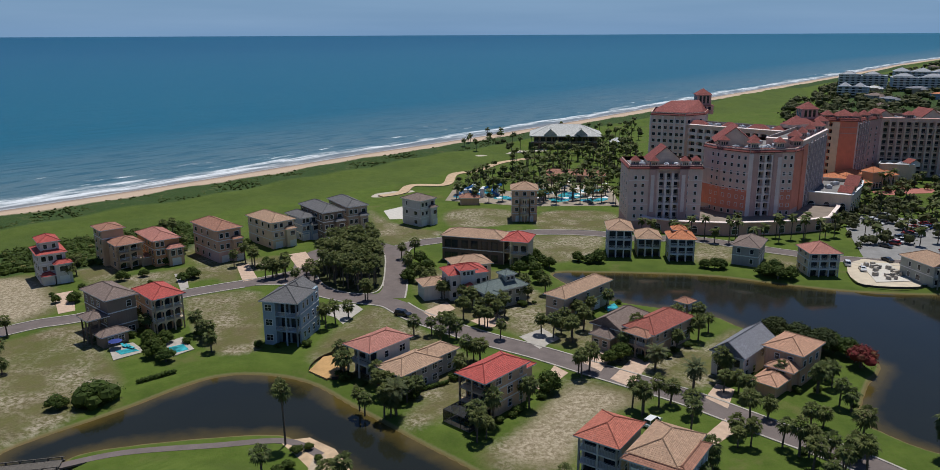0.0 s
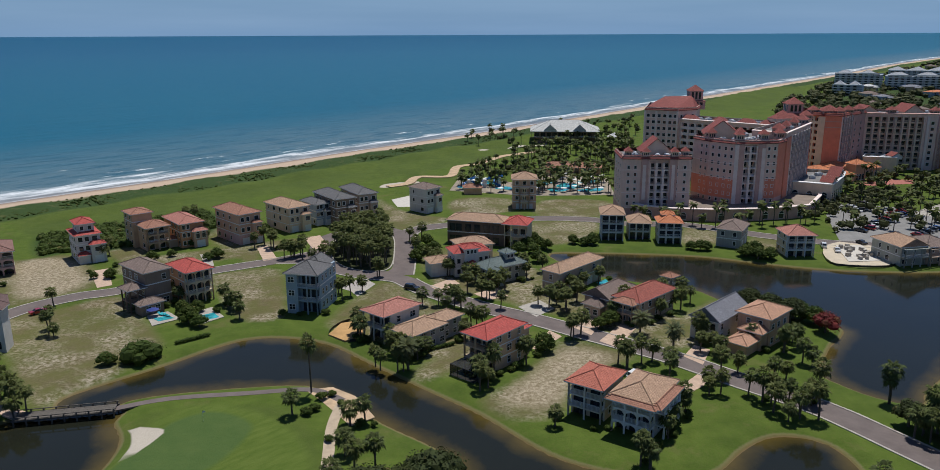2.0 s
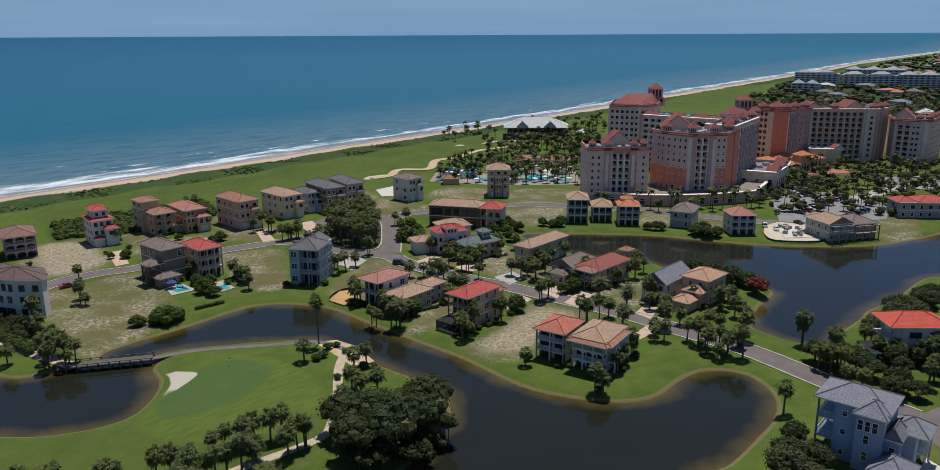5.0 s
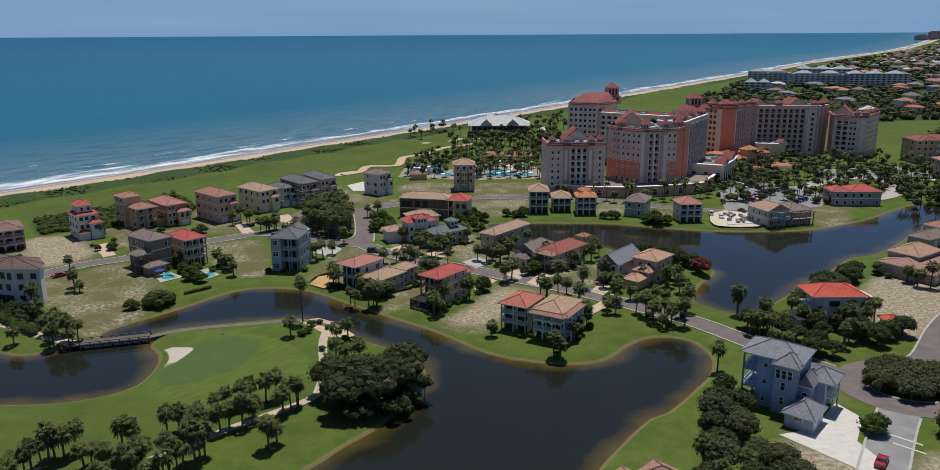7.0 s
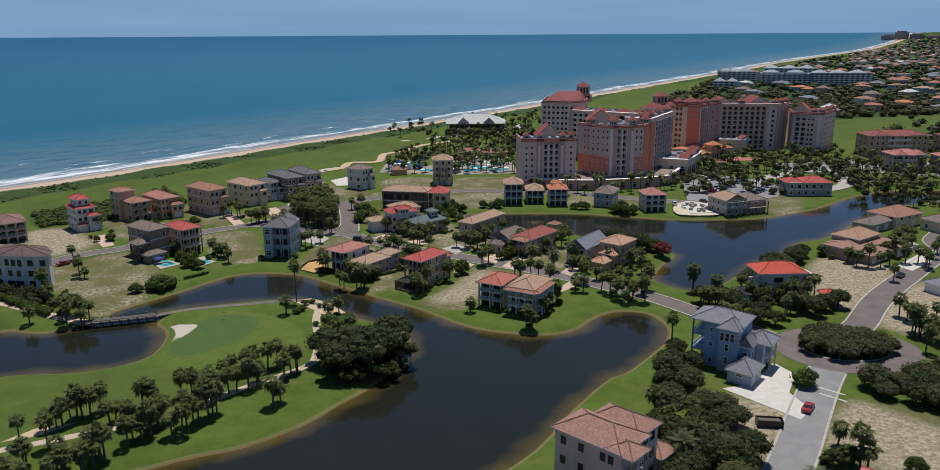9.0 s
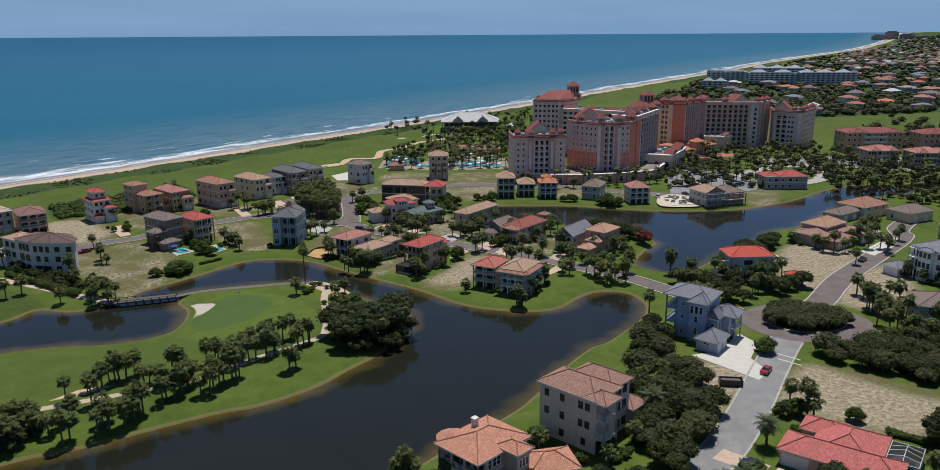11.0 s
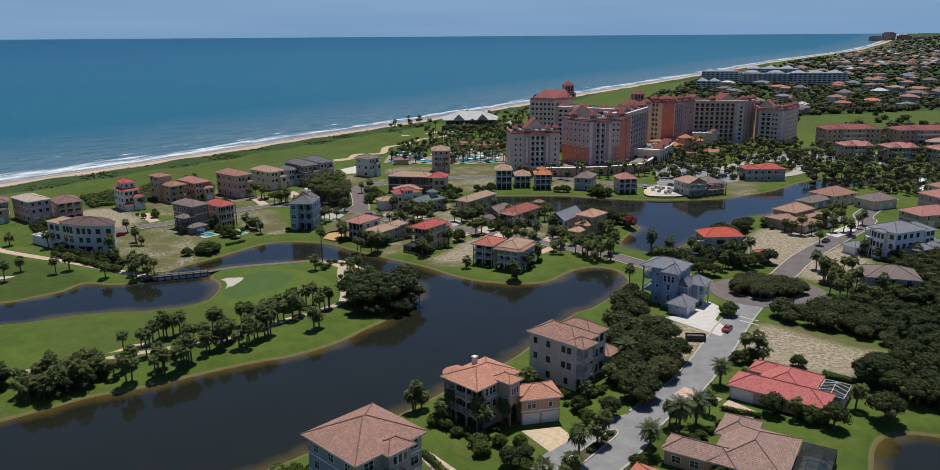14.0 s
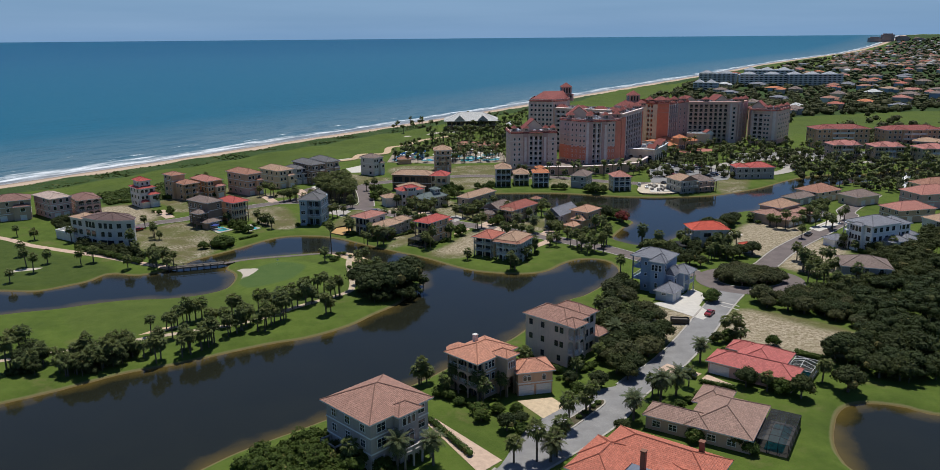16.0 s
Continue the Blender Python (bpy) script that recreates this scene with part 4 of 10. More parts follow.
class House:
    """A building whose local origin is the roof corner next to the camera's side, x along one eave, y along the other."""

    def __init__(self, name, label, x, y, yaw, category="house", wall=None, roof=None, trim=None, z=0.0, group="", lean=False):
        self.ob = thing(name, label, category, x, y, yaw, z, group)
        self.wall, self.roof_mat, self.trim, self.lean = wall, roof, trim or WHITE, lean

    def body(self, x0, x1, y0, y1, z0, z1, mat=None, bands=(), poly=None, name="wall"):
        s = Shape()
        pts = poly or [(x0, y0), (x1, y0), (x1, y1), (x0, y1)]
        s.prism(pts, z0, z1)
        w = part(name, s, mat or self.wall, self.ob)
        for zb in bands:
            t = Shape()
            o = 0.07
            for x_a, x_b, y_a, y_b in ((x0 - o, x1 + o, y0 - o, y0 - 0.002), (x0 - o, x1 + o, y1 + 0.002, y1 + o), (x0 - o, x0 - 0.002, y0 - 0.002, y1 + 0.002), (x1 + 0.002, x1 + o, y0 - 0.002, y1 + 0.002)):
                t.box(x_a, x_b, y_a, y_b, zb - 0.15, zb + 0.15)
            part("string_course", t, self.trim, self.ob)
        return w

    def hip(self, x0, x1, y0, y1, z, rise=None, mat=None, over=0.65, gable="", slope=0.42):
        """A hipped roof over the walls x0..x1, y0..y1; gable: the ends (of E, W or N, S) that stand upright."""
        x0, x1, y0, y1 = x0 - over, x1 + over, y0 - over, y1 + over
        w, d = x1 - x0, y1 - y0
        rise = rise or min(w, d) / 2 * slope
        s, h, t, caps = Shape(), z + rise, 0.24, []
        if w >= d:
            ra, rb = (x0 + (0 if "W" in gable else d / 2), (y0 + y1) / 2), (x1 - (0 if "E" in gable else d / 2), (y0 + y1) / 2)
        else:
            ra, rb = ((x0 + x1) / 2, y0 + (0 if "S" in gable else w / 2)), ((x0 + x1) / 2, y1 - (0 if "N" in gable else w / 2))
        c = [(x0, y0), (x1, y0), (x1, y1), (x0, y1)]

        def slope_face(pts):
            a, b = Vector(pts[0]), Vector(pts[1])
            e = (b - a).normalized()
            nrm = (Vector(pts[2]) - a)
            v = (nrm - e * nrm.dot(e)).normalized()
            s.face(pts, 0, [((Vector(q) - a).dot(e) + a.x, (Vector(q) - a).dot(v)) for q in pts])

        A, B, C, D = [(p[0], p[1], z) for p in c]
        Ra, Rb = (*ra, h), (*rb, h)
        if w >= d:
            quads = [[A, B, Rb, Ra], [C, D, Ra, Rb], [B, C, Rb], [D, A, Ra]]
        else:
            quads = [[B, C, Rb, Ra], [D, A, Ra, Rb], [A, B, Ra], [C, D, Rb]]
        for q in quads:
            if (Vector(q[0]) - Vector(q[1])).length > 0.01:
                slope_face(q)
        for p, q in ((A, B), (B, C), (C, D), (D, A)):
            s.face([(p[0], p[1], z - t), (q[0], q[1], z - t), q, p], 1)
        s.face([(p[0], p[1], z - t) for p in (D, C, B, A)], 1)
        ends = [(A, Ra), (B, Rb if w >= d else Ra), (C, Rb), (D, Ra if w >= d else Rb), (Ra, Rb)]
        for p, q in ends:
            if (Vector(p) - Vector(q)).length > 0.3:
                r = s if self.ob.location.y > 200 else Shape()
                r.beam(Vector(p) + Vector((0, 0, 0.03)), Vector(q) + Vector((0, 0, 0.05)), 0.17, 2)
                if r is not s:
                    r.m = [0] * len(r.m)
                    caps.append(r)
        base = mat or self.roof_mat
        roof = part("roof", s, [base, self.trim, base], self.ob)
        for r in caps:
            part("ridge_cap", r, base, roof)
        return roof

    def fan_roof(self, poly, z, rise, mat=None, over=0.7):
        """A faceted roof over any convex plan, rising to one peak."""
        cx, cy = np.mean([p[0] for p in poly]), np.mean([p[1] for p in poly])
        out = [(x + (x - cx) / math.hypot(x - cx, y - cy) * over, y + (y - cy) / math.hypot(x - cx, y - cy) * over) for x, y in poly]
        s = Shape()
        for k in range(len(out)):
            (xa, ya), (xb, yb) = out[k], out[(k + 1) % len(out)]
            L = math.hypot(xb - xa, yb - ya)
            ua = ((cx - xa) * (xb - xa) + (cy - ya) * (yb - ya)) / L
            v = math.hypot(abs((cx - xa) * (yb - ya) - (cy - ya) * (xb - xa)) / L, rise)
            s.face([(xa, ya, z), (xb, yb, z), (cx, cy, z + rise)], 0, [(0.0, 0.01), (L, 0.0), (ua, v)])
            s.face([(xa, ya, z - 0.24), (xb, yb, z - 0.24), (xb, yb, z), (xa, ya, z)], 1)
        s.face([(x, y, z - 0.24) for x, y in out[::-1]], 1)
        roof = part("roof", s, [mat or self.roof_mat, self.trim], self.ob)
        for xa, ya in out:
            r = Shape()
            r.beam((xa, ya, z + 0.03), (cx, cy, z + rise + 0.03), 0.15)
            part("ridge_cap", r, mat or self.roof_mat, roof)
        return roof

    def edge_windows(self, poly, k, us, zs, w, h, kind="plain", frame=None):
        (xa, ya), (xb, yb) = poly[k], poly[(k + 1) % len(poly)]
        yaw = math.degrees(math.atan2(yb - ya, xb - xa))
        fr, pn = window_mesh(w, h, kind, frame or self.trim)
        for z in zs:
            for u in us:
                o = part("window", fr, [], self.ob, m=pose(xa + (xb - xa) * u, ya + (yb - ya) * u, z, 0, 0, yaw))
                part("pane", pn, [], o)

    def win(self, face, u, v, z, w=1.1, h=1.5, kind="grid", frame=None, pane=True):
        """face S or N: u is x, v the wall's y; face W or E: u is y, v the wall's x."""
        x, y = (u, v) if face in "SN" else (v, u)
        if self.ob.location.y > 195 and kind != "garage":
            return part("window", grid_window(round(w, 1), round(h, 1), "arch" if kind == "arch" else "plain", frame), [], self.ob, m=pose(x, y, z, 0, 0, FACES[face]))
        fr, pn = window_mesh(w, h, kind, frame or self.trim)
        o = part("garage_door" if kind == "garage" else "window", fr, [], self.ob, m=pose(x, y, z, 0, 0, FACES[face]))
        part("panel" if kind == "garage" else "pane", pn, [], o)
        return o

    def row(self, face, v, us, zs, w=1.1, h=1.5, kind="grid", frame=None):
        for z in zs:
            for u in us:
                self.win(face, u, v, z, w, h, kind, frame)

    def auto(self, x0, x1, y0, y1, zs, faces="SWEN", gap=3.0, w=1.1, h=1.5, kind="grid", skip=0.15, seed=1):
        rng = random.Random(seed)
        for f in faces:
            a, b = (x0, x1) if f in "SN" else (y0, y1)
            v = {"S": y0, "N": y1, "W": x0, "E": x1}[f]
            n = max(1, int((b - a - 0.8) / gap))
            for z in zs:
                for k in range(n):
                    if rng.random() >= skip:
                        self.win(f, a + (b - a) * (k + 0.5) / n, v, z, w * rng.choice((0.8, 1, 1, 1.5)), h, kind)

    def loggia(self, x0, x1, y0, y1, levels, top, sides, bays=2, mat=None, rail="bars", arch=False, col=0.32, floor=True):
        """Open galleries: a slab and a row of columns at each level, railings between, arches on wish. bays: openings a side."""
        mat = mat or self.wall
        lv = list(levels) + [top]
        for i, z in enumerate(levels):
            zt = lv[i + 1] - 0.3
            if floor and z > 0.3:
                s = Shape()
                s.box(x0, x1, y0, y1, z - 0.3, z)
                part("balcony_slab", s, mat, self.ob)
            for sd in sides:
                along = "x" if sd in "SN" else "y"
                a, b = (x0, x1) if along == "x" else (y0, y1)
                nb = max(1, round(bays * (b - a) / max(x1 - x0, y1 - y0))) if len(sides) > 1 else bays
                v = {"S": y0, "N": y1 - col, "W": x0, "E": x1 - col}[sd]
                us = [a + (b - a - col) * k / nb for k in range(nb + 1)]
                for u in us:
                    s = Shape()
                    if along == "x":
                        s.box(u, u + col, v, v + col, z, zt)
                    else:
                        s.box(v, v + col, u, u + col, z, zt)
                    part("column", s, mat, self.ob)
                s, r = Shape(), Shape()
                if along == "x":
                    s.box(a, b, v + 0.02, v + col - 0.02, zt, zt + 0.298)
                else:
                    s.box(v + 0.02, v + col - 0.02, a, b, zt, zt + 0.298)
                for ua, ub in zip(us, us[1:]):
                    if arch:
                        arch_panel(s, ua + col, ub, v + 0.06, zt - min(1.0, (ub - ua) / 2), zt, col - 0.12, along)
                    if rail == "bars" and z > 0.3:
                        for k in range(int((ub - ua) / 0.28)):
                            u = ua + col + 0.14 + k * 0.28
                            p = (u, v + col / 2) if along == "x" else (v + col / 2, u)
                            r.box(p[0] - 0.025, p[0] + 0.025, p[1] - 0.025, p[1] + 0.025, z + 0.08, z + 0.98)
                    if rail and z > 0.3:
                        if rail == "solid":
                            if along == "x":
                                r.box(ua + col, ub, v + 0.08, v + 0.2, z, z + 0.98)
                            else:
                                r.box(v + 0.08, v + 0.2, ua + col, ub, z, z + 0.98)
                        p, q = ((ua, v + col / 2, z + 1.0), (ub + col, v + col / 2, z + 1.0)) if along == "x" else ((v + col / 2, ua, z + 1.0), (v + col / 2, ub + col, z + 1.0))
                        r.beam(p, q, 0.07)
                part("lintel", s, mat, self.ob)
                if r.f:
                    part("railing", r, WHITE if rail != "dark" else DARK_METAL, self.ob)

    def chimney(self, x, y, z0, z1, w=0.9, mat=None):
        s = Shape()
        s.box(x - w / 2, x + w / 2, y - w / 2, y + w / 2, z0, z1)
        s.box(x - w / 2 - 0.12, x + w / 2 + 0.12, y - w / 2 - 0.12, y + w / 2 + 0.12, z1, z1 + 0.2)
        part("chimney", s, mat or self.wall, self.ob)

    def cage(self, x0, x1, y0, y1, h, rise=0.8, metal=None, label="dark screened pool enclosure"):
        """A screened pool enclosure of slim metal frames."""
        s, m = Shape(), Shape()
        n, k2 = max(2, round((x1 - x0) / 2.2)), max(2, round((y1 - y0) / 2.2))
        zs = lambda u, v: h + rise * min(1, 3 * min(u, 1 - u), 3 * min(v, 1 - v))
        for i in range(n + 1):
            x = x0 + (x1 - x0) * i / n
            for y in (y0, y1):
                s.beam((x, y, 0), (x, y, h), 0.09)
            for j in range(k2):
                ya, yb = y0 + (y1 - y0) * j / k2, y0 + (y1 - y0) * (j + 1) / k2
                s.beam((x, ya, zs(i / n, j / k2)), (x, yb, zs(i / n, (j + 1) / k2)), 0.09)
        for j in range(k2 + 1):
            y = y0 + (y1 - y0) * j / k2
            for x in (x0, x1):
                s.beam((x, y, 0), (x, y, h), 0.09)
            for i in range(n):
                xa, xb = x0 + (x1 - x0) * i / n, x0 + (x1 - x0) * (i + 1) / n
                s.beam((xa, y, zs(i / n, j / k2)), (xb, y, zs((i + 1) / n, j / k2)), 0.09)
                if j < k2:
                    yb = y0 + (y1 - y0) * (j + 1) / k2
                    m.face([(xa, y, zs(i / n, j / k2)), (xb, y, zs((i + 1) / n, j / k2)), (xb, yb, zs((i + 1) / n, (j + 1) / k2)), (xa, yb, zs(i / n, (j + 1) / k2))])
        for xa, ya, xb, yb in ((x0, y0, x1, y0), (x1, y0, x1, y1), (x1, y1, x0, y1), (x0, y1, x0, y0)):
            s.beam((xa, ya, 1.0), (xb, yb, 1.0), 0.07)
            m.face([(xa, ya, 0), (xb, yb, 0), (xb, yb, h), (xa, ya, h)])
        e = part("pool_cage", s, metal or DARK_METAL, self.ob, label)
        part("insect_screen", m, SCREEN, e)
        p = Shape()
        p.box(x0, x1, y0, y1, -0.1, 0.1)
        part("pool_deck", p, PALE_PAVERS, self.ob)
        p = Shape()
        p.box(x0 + 1.2, x1 - 1.2, y0 + 1.2, y1 - 1.2, 0.0, 0.13)
        part("pool", p, POOL, self.ob, "turquoise pool water")


# wall paints
PEACH = stucco("peach", (0.603, 0.385, 0.254))
TAN = stucco("tan", (0.56, 0.385, 0.245))
CREAM = stucco("cream", (0.696, 0.550, 0.382))
OFFWHITE = stucco("offwhite", (0.620, 0.591, 0.538))
PINK = stucco("pink", (0.603, 0.396, 0.350))
BLUE = stucco("blue", (0.33, 0.40, 0.45))
PALE_BLUE = stucco("pale_blue", (0.31, 0.38, 0.47))
GREY = stucco("grey", (0.383, 0.352, 0.329))
BROWN = stucco("brown", (0.235, 0.172, 0.125))
TAUPE = stucco("taupe", (0.47, 0.355, 0.265))
ORANGE = stucco("orange", (0.557, 0.275, 0.138))
SAGE = stucco("sage", (0.394, 0.396, 0.329))
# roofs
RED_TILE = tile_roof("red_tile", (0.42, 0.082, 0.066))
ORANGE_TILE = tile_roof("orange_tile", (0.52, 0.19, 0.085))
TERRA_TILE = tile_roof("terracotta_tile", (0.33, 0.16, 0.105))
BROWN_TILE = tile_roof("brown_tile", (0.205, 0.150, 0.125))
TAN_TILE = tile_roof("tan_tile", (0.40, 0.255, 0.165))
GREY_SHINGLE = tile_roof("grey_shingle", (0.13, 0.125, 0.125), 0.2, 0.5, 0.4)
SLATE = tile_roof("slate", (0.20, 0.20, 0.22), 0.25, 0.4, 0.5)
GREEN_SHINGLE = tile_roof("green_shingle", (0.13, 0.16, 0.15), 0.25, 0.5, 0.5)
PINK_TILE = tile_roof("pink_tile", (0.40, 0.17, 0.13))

# ---- the houses, street by street ----
def tower_house():
    h = House("beach_house", "narrow four-storey white house with stepped red tile roofs", -140.6, 223.6, 39, wall=OFFWHITE, roof=RED_TILE, group="oceanfront houses")
    h.body(0.6, 8.2, 0.6, 12.4, 0, 9.6, bands=(3.3, 6.4))
    h.hip(0.6, 8.2, 0.6, 12.4, 9.6, 1.2)
    h.body(1.8, 7.0, 2.6, 10.4, 9.8, 13.0)
    h.hip(1.8, 7.0, 2.6, 10.4, 13.0, 1.5)
    h.body(4.6, 9.2, -1.6, 0.596, 0, 6.4)
    h.hip(4.6, 9.2, -1.6, 1.0, 6.4, 1.0, over=0.5)
    h.body(0.8, 4.2, -1.2, 0.596, 0, 3.0)
    h.hip(0.8, 4.2, -1.2, 1.0, 3.0, 1.0, over=0.4)
    h.auto(0.6, 8.2, 0.6, 12.4, (1.0, 4.2, 7.3), "WEN", seed=3)
    h.row("S", 0.6, (2.0, 4.0), (4.2, 7.3), 1.3)
    h.row("S", 0.6, (6.4,), (7.3,), 1.6)
    h.row("S", -1.6, (6.9,), (3.9,), 2.2, 1.6)
    h.win("S", 6.9, -1.6, 0.1, 2.6, 2.3, "garage")
    h.row("S", 2.6, (3.2, 5.6), (10.8,), 1.0, 1.3)
    h.row("W", 1.8, (4.6, 8.0), (10.8,), 1.0, 1.3)


def arcade_house():
    h = House("beach_house", "tan house with arcaded front and tall square rear tower", -123.0, 238.2, 44, wall=TAN, roof=TERRA_TILE, group="oceanfront houses")
    h.body(0.6, 8.6, 2.6, 9.5, 0, 8.6)
    h.loggia(0.6, 8.6, 0.6, 2.6, (0.0, 3.0, 5.9), 8.6, "SW", 2, arch=True, rail="bars", col=0.5)
    h.hip(0.6, 8.6, 0.6, 9.5, 8.6, 1.8)
    h.body(-1.0, 6.0, 9.5, 18.0, 0, 12.4, bands=(9.4,))
    h.hip(-1.0, 6.0, 9.5, 18.0, 12.4, 1.3)
    h.row("S", 2.6, (2.6, 6.4), (0.3, 3.2, 6.1), 1.8, 2.2, "plain")
    h.auto(0.6, 8.6, 2.6, 9.5, (1.0, 4.0, 6.6), "WE", seed=8)
    h.auto(-1.0, 6.0, 9.5, 18.0, (1.0, 4.2, 7.2, 10.2), "W", seed=9)
    h.body(8.8, 11.6, 1.0, 4.4, 0, 3.0)
    h.hip(8.8, 11.6, 1.0, 4.4, 3.0, 1.0, over=0.4)


def orange_house():
    h = House("beach_house", "orange stucco house with a pink tile hip roof and porch", -113.0, 243.0, 42, wall=ORANGE, roof=PINK_TILE, group="oceanfront houses")
    h.body(0.6, 9.0, 0.6, 17.0, 0, 9.0, bands=(5.9,))
    h.hip(0.6, 9.0, 0.6, 17.0, 9.0, 1.9)
    h.body(4.6, 9.6, -1.4, 0.596, 0, 6.0, PEACH)
    h.hip(4.6, 9.6, -1.4, 1.0, 6.0, 1.1, over=0.5)
    h.row("S", -1.4, (6.0, 8.2), (3.4,), 1.3, 1.7, "arch")
    h.win("S", 7.0, -1.4, 0.1, 2.8, 2.3, "garage")
    h.row("S", 0.6, (1.8, 3.4), (1.0, 3.9, 6.8), 1.0)
    h.auto(0.6, 9.0, 0.6, 17.0, (1.0, 3.9, 6.8), "WEN", seed=12)


def side_gable_house(name, label, x, y, yaw, w, d, z, wall, roof, floors, seed, bay=True, group="oceanfront houses", slope=0.42, base=None):
    """A three-storey row house: long plain flank, street front with a projecting bay, garage and band courses."""
    h = House(name, label, x, y, yaw, wall=wall, roof=roof, group=group)
    st = z / floors
    if base:
        h.body(0.6, w - 0.6, 0.6, d - 0.6, 0, st, base)
        h.body(0.6, w - 0.6, 0.6, d - 0.6, st, z, bands=[st * k for k in range(1, floors)])
    else:
        h.body(0.6, w - 0.6, 0.6, d - 0.6, 0, z, bands=[st * k for k in range(1, floors)])
    h.hip(0.6, w - 0.6, 0.6, d - 0.6, z, slope=slope)
    zs = [st * k + 0.95 for k in range(floors)]
    h.auto(0.6, w - 0.6, 0.6, d - 0.6, zs, "WEN", 3.6, seed=seed, skip=0.35)
    if bay:
        h.body(w * 0.55, w - 0.9, -0.9, 0.596, 0, z - st + 0.2)
        h.hip(w * 0.55, w - 0.9, -0.9, 0.7, z - st + 0.2, 0.9, over=0.4)
        h.row("S", -0.9, (w * 0.77,), zs[1:-1], 1.8, 1.6)
        h.row("S", 0.6, (w * 0.2, w * 0.42), zs[1:], 1.2, 1.5)
        h.row("S", 0.6, (w * 0.77,), zs[-1:], 1.6, 1.5)
        h.win("S", w * 0.77, -0.9, 0.1, 2.4, 2.2, "garage")
        h.win("S", w * 0.3, 0.6, 0.1, 2.6, 2.2, "garage")
    else:
        h.row("S", 0.6, [w * k for k in (0.22, 0.5, 0.78)], zs[1:], 1.3, 1.5)
        h.row("S", 0.6, (w * 0.3, w * 0.7), (0.1,), 2.5, 2.3, "garage")
    return h


def balcony_house(label, x, y, yaw, w, d, z, wall, roof, floors, side, depth=2.4, bays=3, arch=False, rail="bars", seed=1, group="lagoon houses", slope=0.42, trim=None, name="beach_house", posts=None):
    """A house whose lagoon side (W or S) is stacked covered galleries."""
    h = House(name, label, x, y, yaw, wall=wall, roof=roof, group=group, trim=trim)
    st = z / floors
    lv = [st * k for k in range(floors)]
    x0, x1, y0, y1 = 0.6, w - 0.6, 0.6, d - 0.6
    if side == "W":
        h.body(x0 + depth, x1, y0, y1, 0, z, bands=lv[1:])
        h.loggia(x0, x0 + depth, y0, y1, lv, z, "WSN", bays, posts or wall, rail, arch)
        h.row("W", x0 + depth, [y0 + (y1 - y0) * (k + 0.5) / bays for k in range(bays)], [q + 0.12 for q in lv], (y1 - y0) / bays * 0.7, 2.2, "plain", DARK_METAL)
        h.auto(x0 + depth, x1, y0, y1, [q + 0.95 for q in lv], "SEN", 3.2, seed=seed, skip=0.25)
    else:
        h.body(x0, x1, y0 + depth, y1, 0, z, bands=lv[1:])
        h.loggia(x0, x1, y0, y0 + depth, lv, z, "SWE", bays, posts or wall, rail, arch)
        h.row("S", y0 + depth, [x0 + (x1 - x0) * (k + 0.5) / bays for k in range(bays)], [q + 0.12 for q in lv], (x1 - x0) / bays * 0.7, 2.2, "plain", DARK_METAL)
        h.auto(x0, x1, y0 + depth, y1, [q + 0.95 for q in lv], "WEN", 3.2, seed=seed, skip=0.25)
    h.hip(x0, x1, y0, y1, z, slope=slope)
    return h


tower_house()
arcade_house()
orange_house()
side_gable_house("beach_house", "pink-beige three-storey house with a terracotta hip roof", -93.1, 247.7, 46, 9.8, 19.5, 11.4, PEACH, TERRA_TILE, 3, 21, base=PINK)
side_gable_house("beach_house", "cream three-storey house with a tan tile roof", -79.7, 265.5, 46, 10.4, 18.5, 9.8, CREAM, TAN_TILE, 3, 22)
side_gable_house("beach_house", "narrow blue-grey house with a grey shingle roof", -71.8, 277.0, 42, 7.0, 13.0, 8.8, PALE_BLUE, GREY_SHINGLE, 3, 23)
side_gable_house("beach_house", "dark taupe three-storey house with a brown-grey roof", -63.5, 275.6, 38, 9.6, 21.0, 11.2, BROWN, GREY_SHINGLE, 3, 24)
side_gable_house("beach_house", "taupe three-storey house with a brown-grey hip roof", -56.0, 284.5, 34, 9.2, 20.0, 11.4, TAUPE, GREY_SHINGLE, 3, 25)

# dark tan house with a screened porch, and the red-roofed gallery house beside it
h = House("beach_house", "dark tan three-storey house with screened porch", -97.3, 179.8, 50, wall=BROWN, roof=BROWN_TILE, group="lagoon houses")
MOCHA = stucco("mocha", (0.27, 0.20, 0.15))
h.body(0.6, 8.0, 0.6, 14.4, 0, 10.8, MOCHA, bands=(3.5, 7.1))
h.hip(0.6, 8.0, 0.6, 14.4, 10.8, 1.9)
h.auto(0.6, 8.0, 0.6, 14.4, (1.0, 4.4, 7.9), "WSEN", seed=31, skip=0.4)
h.loggia(-4.2, 0.596, 0.6, 5.6, (0.0, 3.4), 6.8, "WSN", 2, BROWN, "dark")
h.hip(-4.2, 0.2, 0.6, 5.6, 6.8, 1.4)
h.body(-3.0, 3.4, -3.4, 0.596, 0, 3.1, MOCHA)
h.hip(-3.0, 3.4, -3.4, 0.2, 3.1, 1.2)
h.row("S", -3.4, (-1.0, 1.6), (0.8,), 1.4, 1.5)
balcony_house("peach house with red tile roof and white-columned balconies", -87.1, 183.7, 46, 8.8, 13.4, 9.7, PEACH, RED_TILE, 3, "S", 2.0, 3, arch=True, rail="bars", seed=33, posts=CREAM)

